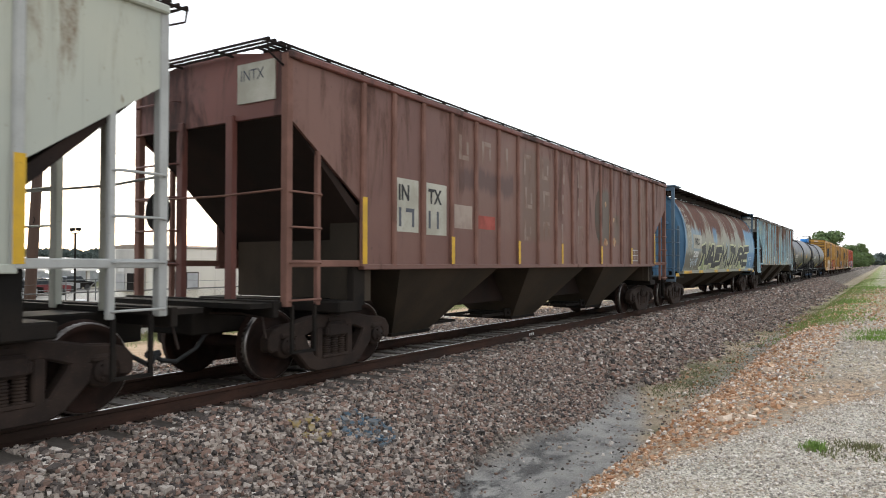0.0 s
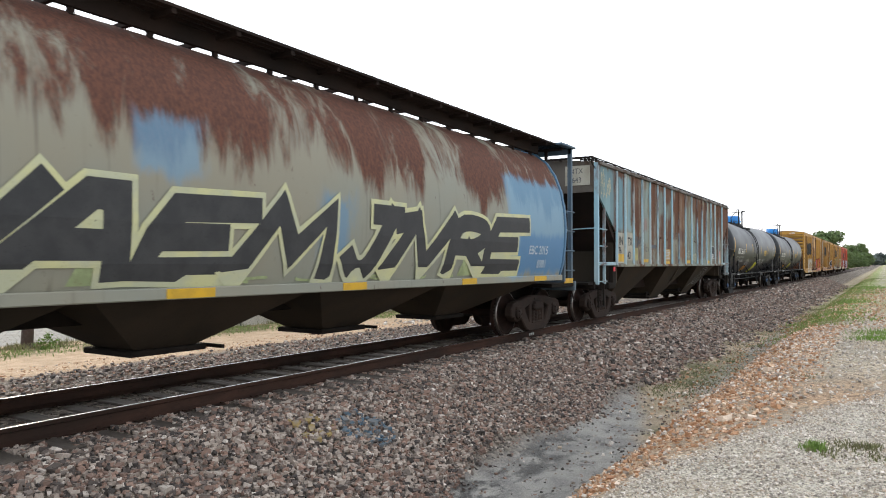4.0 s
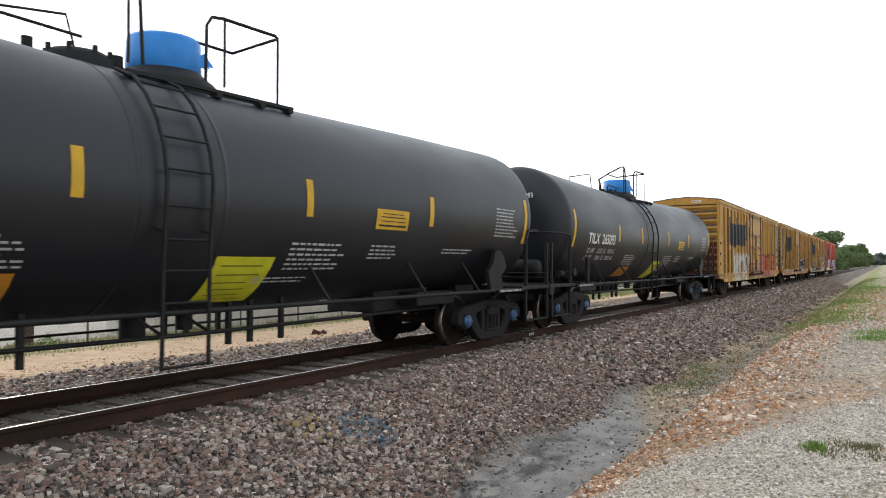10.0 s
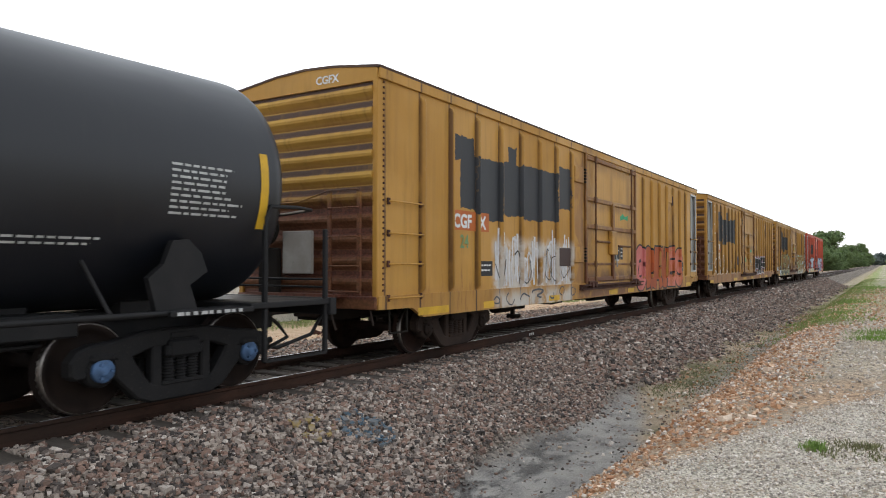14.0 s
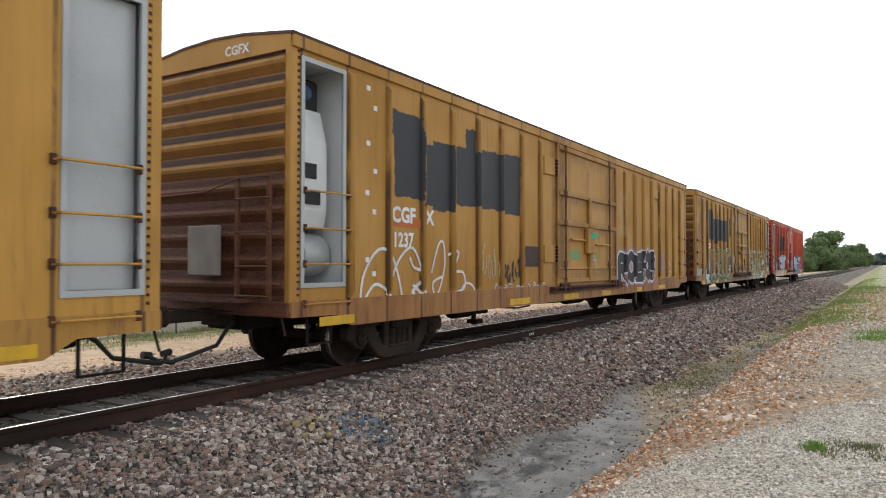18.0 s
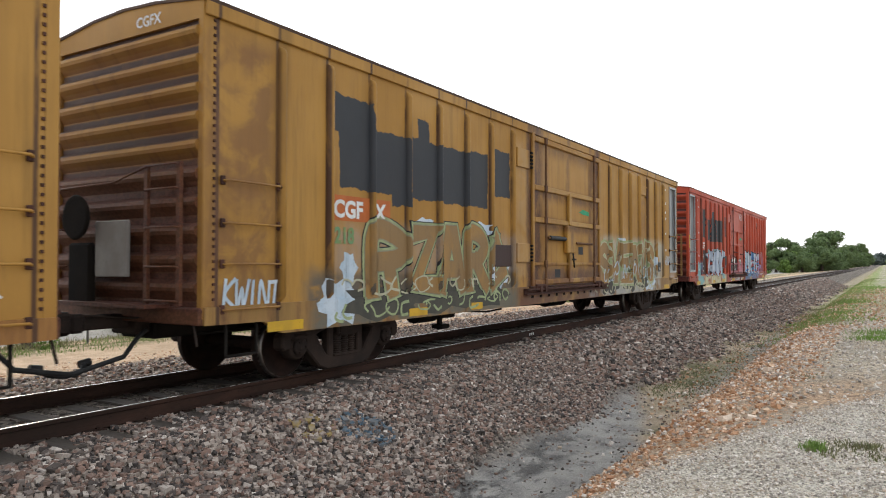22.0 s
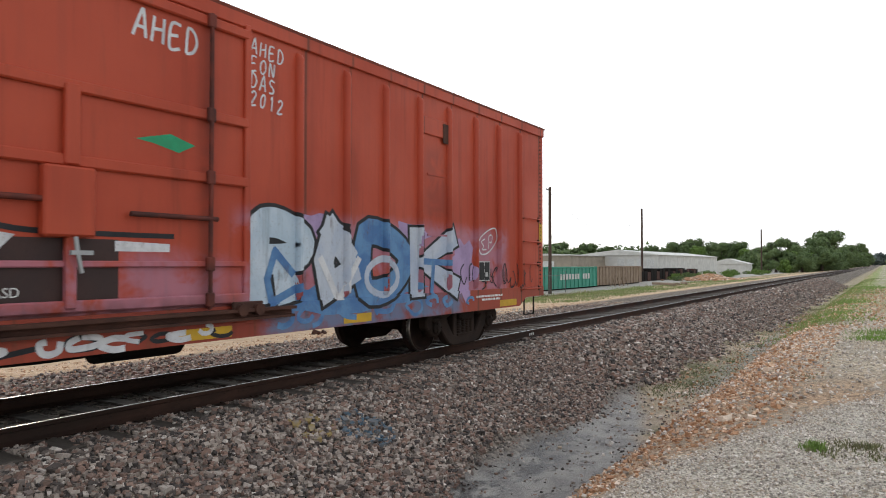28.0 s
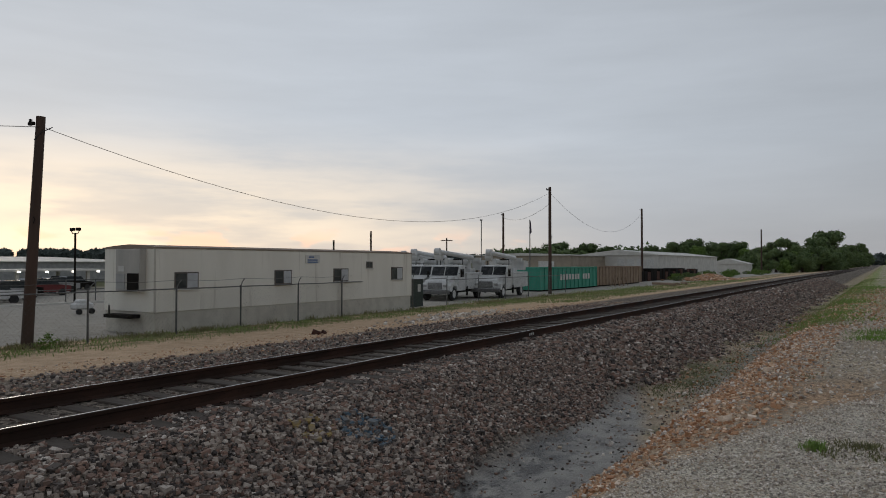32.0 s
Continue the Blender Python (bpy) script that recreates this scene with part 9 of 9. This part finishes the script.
def bucket_truck():
    t = thing("bucket_truck", "white utility truck with a folded bucket boom parked in a yard", "truck", group="bucket trucks")
    # x across, y back from the bumper, z up from the ground
    part("hood", G().prism([(.25, .75), (2.0, .75), (2.0, 1.75), (1.6, 1.72), (.45, 1.45), (.25, 1.2)], -.85, .85, "x"), TWHITE, t)
    for s in (-1, 1):
        part("fender", G().prism([(.3, .7), (.3, 1.1), (.6, 1.28), (1.5, 1.28), (1.85, 1.0), (1.85, .7), (1.6, .7), (1.45, 1.02), (1.1, 1.12), (.75, 1.02), (.6, .7)], s * .82, s * 1.2, "x"), TWHITE, t)
        part("headlight", G().box(s * .62, s * .95, .24, .32, .98, 1.18, .03), PALEGREY, t)
        part("mirror", G().box(s * 1.28, s * 1.4, 2.0, 2.1, 1.7, 2.15, .02).tube([(s * 1.1, 2.05, 1.95), (s * 1.3, 2.05, 1.95)], .02), UNDER, t)
        part("side_window", G().box(s * 1.151, s * 1.158, 2.3, 3.05, 1.68, 2.28), CABGLASS, t)
        part("door", G().box(s * 1.15, s * 1.157, 2.2, 3.2, .85, 1.62), TWHITE, t)
    part("grille", G().box(-.55, .55, .2, .28, .85, 1.32, .02), CHROME, t)
    for i in range(5):
        part("grille_bar", G().box(-.52, .52, .185, .2, .9 + i * .085, .93 + i * .085), PALEGREY, t)
    part("windscreen_post", G().prism([(1.94, 1.80), (2.31, 2.46), (2.28, 2.47), (1.92, 1.81)], -.03, .03, "x"), TWHITE, t)
    part("bumper", G().box(-1.18, 1.18, .0, .24, .5, .80, .04), CHROME, t)
    part("cab", G().prism([(1.9, .7), (3.3, .7), (3.3, 2.5), (3.15, 2.58), (2.35, 2.52), (1.95, 1.75)], -1.15, 1.15, "x"), TWHITE, t)
    part("windscreen", G().prism([(1.965, 1.80), (2.30, 2.44), (2.285, 2.45), (1.945, 1.81)], -1.02, 1.02, "x"), CABGLASS, t)
    part("service_body", G().box(-1.2, 1.2, 3.5, 8.0, .75, 2.0, .03), TWHITE, t)
    for i in range(4):
        part("locker_door", G().box(1.2, 1.215, 3.65 + i * 1.08, 4.6 + i * 1.08, .85 if i not in (2,) else 1.35, 1.9, .005), TWHITE, t)
    part("chassis", G().box(-.5, .5, .3, 8.1, .5, .75), UNDER, t)
    for y, xs in ((1.1, (-1.0, 1.0)), (6.3, (-.95, .95))):
        for x in xs:
            w = part("wheel", G().lathe([(.28, -.14), (.46, -.15), (.5, -.1), (.5, .1), (.46, .15), (.28, .14)], (x, y, .5), (1, 0, 0), 20), TYRE, t)
            part("rim", G().lathe([(.02, .14), (.12, .16), (.2, .1), (.29, .155)], (x, y, .5), (1 if x > 0 else -1, 0, 0), 16), TWHITE, w)
    part("turret", G().cyl((0, 6.6, 2.0), (0, 6.6, 2.75), .35, 12).box(-.5, .5, 6.0, 7.2, 2.0, 2.3, .03), TWHITE, t)
    part("lower_boom", G().cyl((0, 2.4, 2.9), (0, 6.9, 2.75), .19, 12, .22), TWHITE, t)
    part("upper_boom", G().cyl((.38, -.2, 3.55), (.38, 6.7, 3.15), .15, 12, .2), TWHITE, t)
    part("bucket_mount", G().cyl((.2, -.15, 3.52), (.58, -.15, 3.52), .26, 12), TWHITE, t)
    part("cab_gap_rack", G().box(-1.0, 1.0, 3.32, 3.48, .8, 2.3, .02).tube([(-.9, 3.4, 2.3), (-.9, 3.4, 3.0), (.9, 3.4, 3.0), (.9, 3.4, 2.3)], .05), UNDER, t)
    part("hose_reel", G().lathe([(.05, -.2), (.3, -.2), (.12, -.15), (.12, .15), (.3, .2), (.05, .2)], (0, 4.3, 2.32), (1, 0, 0), 14), UNDER, t)
    part("outrigger", G().box(-1.22, -1.1, 3.5, 3.7, .3, 1.0, .02), UNDER, t)
    part("outrigger", G().box(1.1, 1.22, 3.5, 3.7, .3, 1.0, .02), UNDER, t)
    part("boom_elbow", G().cyl((-.25, 6.8, 2.95), (.25, 6.8, 2.95), .3, 12), TWHITE, t)
    part("boom_elbow", G().cyl((-.24, 1.0, 3.2), (.24, 1.0, 3.2), .3, 12), TWHITE, t)
    part("bucket", G().prism([(-.4, .2), (.4, .2), (.45, 1.0), (-.45, 1.0)], 7.5, 8.2, "y").box(-.3, .3, 7.2, 7.6, .9, 1.2), TWHITE, t, at=pose(.55, 0, 1.95))
    part("boom_cylinder", G().cyl((.05, 3.2, 2.5), (.05, 6.2, 2.35), .07, 8), UNDER, t)
    return t


bt = bucket_truck()
GZ = -1.19
bt.matrix_basis = pose(-18.3, 47.2, GZ, 0, 0, 10)
copy_thing(bt, pose(-19.6, 42.0, GZ, 0, 0, 9))
copy_thing(bt, pose(-22.6, 43.4, GZ, 0, 0, 12))
copy_thing(bt, pose(-27.5, 49.0, GZ, 0, 0, 14))
copy_thing(bt, pose(-31.5, 55.0, GZ, 0, 0, 24))
copy_thing(bt, pose(-37.0, 58.0, GZ, 0, 0, -40))

# ---- containers, sheds and the far side of the yard ----
TEAL = worn("green_container_paint", (.05, .27, .19), (.07, .32, .23), 1.5, .6, 0, (.10, .09, .05))
TANB = worn("tan_container_paint", (.30, .22, .15), (.25, .18, .13), 1.5, .7)
METALW = worn("white_metal_cladding", (.62, .60, .55), (.54, .52, .48), .8, .6)
TANW = worn("tan_metal_cladding", (.34, .29, .22), (.28, .24, .19), .8, .65)


def container(name, label, x, y0, y1, z1, mat, rz=0):
    c = thing(name, label, "container")
    part("body", G().box(x - 2.4, x, y0, y1, GZ + .15, z1, .02), mat, c)
    k = int((y1 - y0) / 1.1)
    for i in range(k + 1):
        y = y0 + (y1 - y0) * i / k
        part("stiffener", G().box(x - .001, x + .08, y - .05, y + .05, GZ + .15, z1), mat, c)
    part("top_rail", G().box(x - .06, x + .1, y0, y1, z1 - .1, z1 + .02), mat, c)
    part("skid", G().box(x - 2.2, x - .2, y0 + .3, y1 - .3, GZ, GZ + .15), UNDER, c)
    return c


c = container("dumpster_container", "long green steel container with pale lettering", -20.2, 61.5, 77, 1.15, TEAL)
for i in range(11):
    if i != 7:
        part("lettering_bar", G().box(-20.11, -20.10, 66.3 + i * .78, 66.82 + i * .78, -.15, .42), FRAMEM, c, "pale lettering bar")
container("storage_container", "weathered tan storage container", -20.6, 78, 87, 1.2, TANB)
container("storage_container", "weathered tan storage container", -21.0, 87.6, 97, 1.15, TANB)
pl = thing("pallet_stack", "dark stacks of pallets and poles in a yard", "pallets")
r = random.Random(4)
for i in range(26):
    y = 98 + i * 1.7
    part("stack", G().box(-24.5 - r.random(), -23.2, y, y + 1.5, GZ, GZ + r.uniform(1.3, 2.0), .02), UNDER if i % 3 else RUSTY, pl)
tr_ = thing("trestle", "rough timber trestles beside a container", "trestle")
for i in range(4):
    part("leg", G().cyl((-19.2, 79 + i * 1.6, GZ), (-19.3, 79.9 + i * 1.6, .1), .07, 6).cyl((-19.2, 80.6 + i * 1.6, GZ), (-19.3, 79.8 + i * 1.6, .1), .07, 6), TANB, tr_)


def shed(name, label, x0, x1, y0, y1, z1, ridge, mat, doors=(), roofm=None):
    b = thing(name, label, "building")
    part("wall", G().box(x0, x1, y0, y1, GZ - .2, z1), mat, b)
    part("roof", G().prism([(x0 - .3, z1), (x1 + .3, z1), (x1 + .3, z1 + .12), ((x0 + x1) / 2, ridge), (x0 - .3, z1 + .12)], y0 - .3, y1 + .3), roofm or METALW, b)
    for d0, d1, top in doors:
        part("bay_door", G().box(d0, d1, y0 - .06, y0, GZ, top), FRAMEM, b, "pale roller door")
    return b


shed("warehouse", "white metal warehouse with pale roller doors", -44, -28.8, 134, 190, 3.1, 4.2, METALW, [(-36.5 + i * 1.9, -35.1 + i * 1.9, 2.4) for i in range(4)])
shed("warehouse", "low tan metal shed with a flat roof", -58, -39, 116, 150, 2.9, 3.4, TANW, [(-55 + i * 5, -52 + i * 5, 1.9) for i in range(3)])
shed("shop_building", "long low grey building beyond a parking lot", -150, -92, 44, 70, 1.6, 2.6, PALEGREY)
shed("shop_building", "low white building beyond a parking lot", -120, -70, 72, 96, 1.2, 2.0, METALW)
shed("barn", "low pale-roofed barn beside distant trees", -34, -24, 205, 214, 1.4, 2.9, METALW)

# canopy with lit lamps, far across the lot
cp = thing("canopy", "white station canopy with lit lamps", "canopy")
part("deck", G().box(-74, -66, 36, 47, .62, .84, .03), METALW, cp)
for x, y in ((-73, 37.5), (-73, 45), (-67, 37.5), (-67, 45)):
    part("column", G().box(x - .15, x + .15, y - .15, y + .15, -1.4, .62), METALW, cp)
LIT = Nodes("lit_lamp")
LIT.b.inputs["Emission Color"].default_value = (1, .95, .85, 1)
LIT.b.inputs["Emission Strength"].default_value = 6
LIT = LIT.done((.9, .9, .85), .5)
for i in range(4):
    part("lamp", G().box(-66.0, -65.9, 37 + i * 2.8, 37.3 + i * 2.8, .5, .66), LIT, cp, "lit lamp")
dm = thing("dumpster", "dark blue steel dumpster with white labels", "dumpster")
part("bin", G().prism([(-27.5, GZ), (-26.2, GZ), (-26.0, -.3), (-27.7, -.3)], 14.4, 16.0), worn("navy_steel", (.03, .04, .06), (.045, .055, .08), 3, .6), dm)
part("label", G().box(-26.12, -26.1, 14.9, 15.25, -.75, -.5), FRAMEM, dm)
part("label", G().box(-26.12, -26.1, 15.4, 15.6, -.7, -.55), FRAMEM, dm)
uc = thing("utility_cart", "small white cart with black wheels", "cart")
part("cart_body", G().box(-28.7, -28.1, 20.9, 21.9, -.95, -.6, .08).box(-28.65, -28.15, 21.1, 21.6, -.65, -.42, .06), TWHITE, uc)
for y in (21.05, 21.75):
    part("wheel", G().cyl((-28.12, y, -1.04), (-28.0, y, -1.04), .15, 12), TYRE, uc)
# parked cars and an inner fence across the lot
r = random.Random(9)
for i in range(8):
    x, y = -44 - i * 3.1, 24 + i * 2.6 + r.uniform(-1, 1)
    m = [TWHITE, PALEGREY, UNDER, worn("dark_red_car", (.16, .03, .03), (.12, .025, .025), 3, .35)][i % 4]
    cc = thing("parked_car", ("white", "silver", "black", "dark red")[i % 4] + " car parked across a lot", "car", group="parked cars")
    part("body", G().prism([(y - 2.2, -.95), (y + 2.2, -.95), (y + 2.2, -.45), (y + 1.4, -.35), (y - 1.2, -.3), (y - 2.1, -.4)], x - .85, x + .85, "x"), m, cc)
    part("cabin", G().prism([(y - 1.1, -.32), (y + 1.3, -.35), (y + .8, .15), (y - .6, .15)], x - .75, x + .75, "x"), GLASS, cc)
    for k in (-1.4, 1.4):
        part("wheel", G().cyl((x + .78, y + k, -1.0), (x + .9, y + k, -1.0), .32, 12), TYRE, cc)
fx = thing("inner_fence", "thin metal fence across a parking lot", "fence")
for i in range(14):
    part("post", G().cyl((-40.0 - i * .3, 16 + i * 2.4, -1.3), (-40.0 - i * .3, 16 + i * 2.4, .3), .04, 6), WIRE, fx)
part("rail", G().tube([(-40.0, 16, .3), (-43.9, 47.2, .3)], .03, 6).tube([(-40.0, 16, -.4), (-43.9, 47.2, -.4)], .03, 6), WIRE, fx)
part("kerb_line", G().box(-38.9, -38.6, 10, 46, -1.3, -1.12), METALW, fx)
# scrap beside the track
lg = thing("log_pile", "old timber baulks lying in the grass beside the track", "timber")
for i, (x, y, rz) in enumerate(((-14.5, 86, 35), (-15.3, 88, 60), (-13.8, 91, 20))):
    part("baulk", G().box(-.15, .15, -2.2, 2.2, 0, .3, .03), TANB, lg, at=pose(x, y, height(x, y) + .02, 0, 0, rz))
scatter("dirt_heap", "low heap of orange earth and rubble", [(-17 + a * 2.2, 122 + b * 4.0, -1.05 + .8 * math.exp(-(a * a + b * b) * .9)) for a, b in ((r.gauss(0, .9), r.gauss(0, .9)) for _ in range(2600))], (.08, .2), RUBBLE, 15)
scatter("scrap_lump", "dark lump of debris on bare earth", [(-8.6 + r.gauss(0, .12), 17.8 + r.gauss(0, .2), height(-8.6, 17.8) + .05) for _ in range(10)], (.05, .11), RUSTY, 16)
scatter("spilled_stone", "pale spilled stones on bare earth", [(-8.5 + r.gauss(0, .7), 27 + r.gauss(0, 2.4), height(-8.5, 27) + .02) for _ in range(420)], (.03, .09), CRUSHED, 17)

# ---- trees ----
BARK = worn("tree_bark", (.07, .055, .042), (.10, .08, .06), 3, .9, stretch=(1, 1, .2), bump=.5)
LEAF_A = leaf_mat("oak_leaves", (.105, .155, .055), (.165, .225, .08), (.08, .125, .05))
# distance haze is put into this paler, greyer leaf colour
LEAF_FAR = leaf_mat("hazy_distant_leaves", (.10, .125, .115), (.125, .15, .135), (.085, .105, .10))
LEAF_B = leaf_mat("willow_leaves", (.11, .19, .035), (.18, .27, .06), (.09, .15, .03))


def crown_mesh(seed, R, H, n, mat, leaf=.42):
    rnd = np.random.RandomState(seed)
    lobes = []
    for i in range(17):
        a = rnd.uniform(0, 6.28)
        d = R * rnd.uniform(.15, .72)
        z = H * rnd.uniform(.10, .84)
        k = 1.15 - abs(z / H - .35) * .9
        lobes.append((d * k * math.cos(a), d * k * math.sin(a), z, R * rnd.uniform(.26, .46)))
    lb = np.array(lobes)
    pick = rnd.randint(0, len(lb), n)
    d = rnd.normal(size=(n, 3))
    d /= np.linalg.norm(d, axis=1)[:, None]
    rad = lb[pick, 3] * rnd.uniform(.6, 1.08, n)
    p = lb[pick, :3] + d * rad[:, None] * np.array([1, 1, .8])
    a = rnd.normal(size=(n, 3))
    a -= (a * d).sum(1)[:, None] * d * .6
    a /= np.linalg.norm(a, axis=1)[:, None]
    b = np.cross(d, a)
    s = leaf * rnd.uniform(.5, 1.4, n)[:, None]
    v = np.stack([p - a * s, p - b * s * .6 + d * s * .25, p + a * s, p + b * s * .6 + d * s * .2], 1).reshape(-1, 3)
    me = bpy.data.meshes.new("crown")
    me.from_pydata(v.tolist(), [], [(4 * i, 4 * i + 1, 4 * i + 2, 4 * i + 3) for i in range(n)])
    me.materials.append(mat)
    return me


def tree(seed, R, H, trunk_h, mat):
    r = random.Random(seed)
    t = thing("tree", "broad green summer tree beside a railway line", "tree", group="trees by the line")
    g = G().cyl((0, 0, -.3), (.1, 0, trunk_h + H * .5), R * .09, 10, R * .03)
    for i in range(6):
        a = i * 1.05 + r.random()
        z = trunk_h + r.uniform(0, H * .35)
        g.cyl((0, 0, z - .5), (R * .5 * math.cos(a), R * .5 * math.sin(a), z + H * .25), R * .035, 6, R * .012)
    part("trunk", g, BARK, t)
    part("crown", crown_mesh(seed, R, H, 7000, mat, .27), None, t, at=pose(0, 0, -.2))
    return t


protos = [tree(101, 4.2, 8.2, 2.2, LEAF_A), tree(102, 5.0, 7.4, 1.8, LEAF_A), tree(103, 3.4, 6.6, 1.2, LEAF_B), tree(104, 4.6, 9.2, 2.4, LEAF_A)]
spots = [(-10.2, 288, 1.22), (-9.2, 252, .9), (-16.5, 240, .95), (-20.5, 236, .9), (-24.5, 240, .78), (-13, 232, .62), (-17, 226, .55), (-21, 222, .5), (-10.5, 268, .95), (-9.4, 290, .9), (-8.8, 315, .85), (-8.6, 345, .85), (-8.4, 380, .8), (-15, 262, .9), (-8.6, 330, .9), (-8.8, 410, 1.0), (-9, 450, 1.1), (-9, 500, 1.15), (-9.5, 560, 1.3), (-10, 630, 1.4), (-10, 710, 1.5), (-12, 800, 1.7), (-14, 258, .95), (-18, 252, .9),
         (-27, 248, .72), (-29.5, 256, .85), (-33, 262, .95), (-37, 268, .92), (-41, 262, .9), (-45, 270, 1.0), (-49.5, 268, 1.05), (-54, 274, 1.0), (-58, 270, .98), (-62.5, 278, .9), (-67, 274, .8), (-71, 280, .78), (-76, 282, .78), (-81, 278, .8), (-86, 284, .82), (-91, 284, .85), (-97, 280, .9), (-102, 286, .95), (-107, 290, 1.0), (-112, 284, 1.05), (-118, 290, .95), (-31, 240, .5), (-36, 238, .52), (-42, 236, .48), (-48, 234, .52), (-54, 232, .5), (-60, 230, .48), (-66, 236, .5)]
r = random.Random(12)
for i, (x, y, s) in enumerate(spots):
    p = protos[i % 4]
    s *= 1.34 if y < 262 else 1.5
    m = pose(x, y, height(x, y) - .1, 0, 0, r.uniform(0, 360)) @ Matrix.Diagonal((s, s, s * r.uniform(.9, 1.1), 1))
    if i < 4:
        p.matrix_basis = m
    else:
        q = copy_thing(p, pose(0, 0, 0))
        q.matrix_basis = m
# far woods and hills behind the yard
for nm, lab, (ax, ay), (bx, by), n, hh, leaf in (("woods", "distant dark green wood beyond the yard", (-140, 280), (-40, 295), 40, 9.5, .9), ("woods", "distant wooded ridge on the horizon", (-900, 430), (-430, 1100), 150, 12, 4.0), ("woods", "distant wooded hill down the line", (-40, 1150), (190, 1150), 46, 14, 3.2),
                                                  ("woods", "distant wood along the line", (-60, 420), (-9, 640), 50, 8, 1.4), ("woods", "trees on the far verge", (14, 420), (18, 700), 14, 5, 1.2)):
    rnd = np.random.RandomState(len(lab))
    vs, fs = [], []
    for i in range(n):
        t = (i + rnd.rand()) / n
        x, y = ax + (bx - ax) * t + rnd.uniform(-6, 6) * hh / 9, ay + (by - ay) * t + rnd.uniform(-8, 8) * hh / 9
        z0 = height(x, y)
        R = hh * rnd.uniform(.35, .6)
        for k in range(320):
            d = rnd.normal(size=3)
            d /= np.linalg.norm(d)
            p = np.array((x, y, z0 + hh * .5)) + d * R * rnd.uniform(.7, 1.1) * np.array((1.2, 1.2, 1.0 * rnd.uniform(.8, 1.15)))
            a = rnd.normal(size=3)
            b = np.cross(a, d)
            a, b = a / np.linalg.norm(a) * leaf, b / np.linalg.norm(b) * leaf * .7
            o = len(vs)
            vs += [tuple(p - a), tuple(p - b), tuple(p + a), tuple(p + b)]
            fs.append((o, o + 1, o + 2, o + 3))
    me = bpy.data.meshes.new(nm)
    me.from_pydata(vs, [], fs)
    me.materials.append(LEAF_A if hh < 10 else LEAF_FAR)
    tagged(new(nm, me), lab, "woods", kind="stuff")
# bushes at the foot of the near pole
for x, y, s in ((-14.3, 11.9, .42), (-15.2, 10.4, .5), (-15.6, 9.2, .6), (-14.0, 9.6, .3)):
    b = thing("bush", "small leafy bush at the foot of a pole", "bush", group="bushes")
    part("foliage", crown_mesh(int(abs(x * y) * 10), 1.0, 1.5, 420, LEAF_B, .09), None, b)
    b.matrix_basis = pose(x, y, height(x, y) - .1) @ Matrix.Diagonal((s, s, s, 1))
r = random.Random(31)
for i in range(26):
    x, y, s = -19.5 - r.random() * 6 + (i % 3), 112 + i * 4.2, r.uniform(.5, .95)
    b = thing("bush", "low rank bush in rough ground beside the line", "bush", group="yard bushes")
    part("foliage", crown_mesh(700 + i % 4, 1.3, 1.5, 500, LEAF_B if i % 3 else LEAF_A, .14), None, b)
    b.matrix_basis = pose(x, y, height(x, y) - .1) @ Matrix.Diagonal((s * 1.3, s * 1.3, s, 1))


# ---- the train's way ----
def slope_tank(c, dip=.17):
    """The tank drains to its middle: both halves slope down towards it, and what is marked on the shell lies on that slope."""
    follow = {"tank_shell": 1, "jacket_band": 1, "ladder": 1, "manway": 1, "platform": 1, "dome_base": 1, "dome_housing": .4, "loose_wrap": .4, "platform_rail": .3}
    for ob in c.children_recursive:
        if ob.type != "MESH" or ob.data.users > 1:
            continue
        m = ob.matrix_basis.copy() if ob.parent == c else ob.parent.matrix_basis @ ob.matrix_basis
        pts = [m @ v.co for v in ob.data.vertices]
        share = follow.get(ob.name.split(".")[0], 0)
        on_shell = pts and all(abs(math.hypot(p.x, p.z - TANK_Z) - TANK_R) < .06 and p.x > 0 for p in pts)
        if not share and not on_shell:
            continue
        back = m.inverted()
        for v, p in zip(ob.data.vertices, pts):
            fall = dip * max(0.0, 1 - max(0.0, abs(p.y + .66) - .54) / 6.6)
            if share:
                p.z -= fall * share
            else:
                r = math.hypot(p.x, p.z - TANK_Z)
                p.x = math.sqrt(max(0.0, r * r - (p.z - TANK_Z + fall) ** 2))
            v.co = back @ p


for c, yc in CARS:
    if c.name.startswith("tank_car"):
        slope_tank(c)


def travel(t):
    u = t - 16
    return 5.9435 * u - 0.04614 * u * u / 2 + 0.00083066 * u ** 3 / 6


def motions():
    for c, yc in CARS:
        walk(c, [(k, pose(0, yc - travel(k), 0)) for k in range(0, 33)])
    for w, y, r in WHEELS:
        s0, rows, t = travel(0), [], 0.0
        while t < 32.0:
            rows.append((t, pose(0, y, r, (travel(t) - s0) / r * 57.29578)))
            t += 0.1
        rows.append((32, pose(0, y, r, (travel(32) - s0) / r * 57.29578)))
        walk(w, rows)


motions()
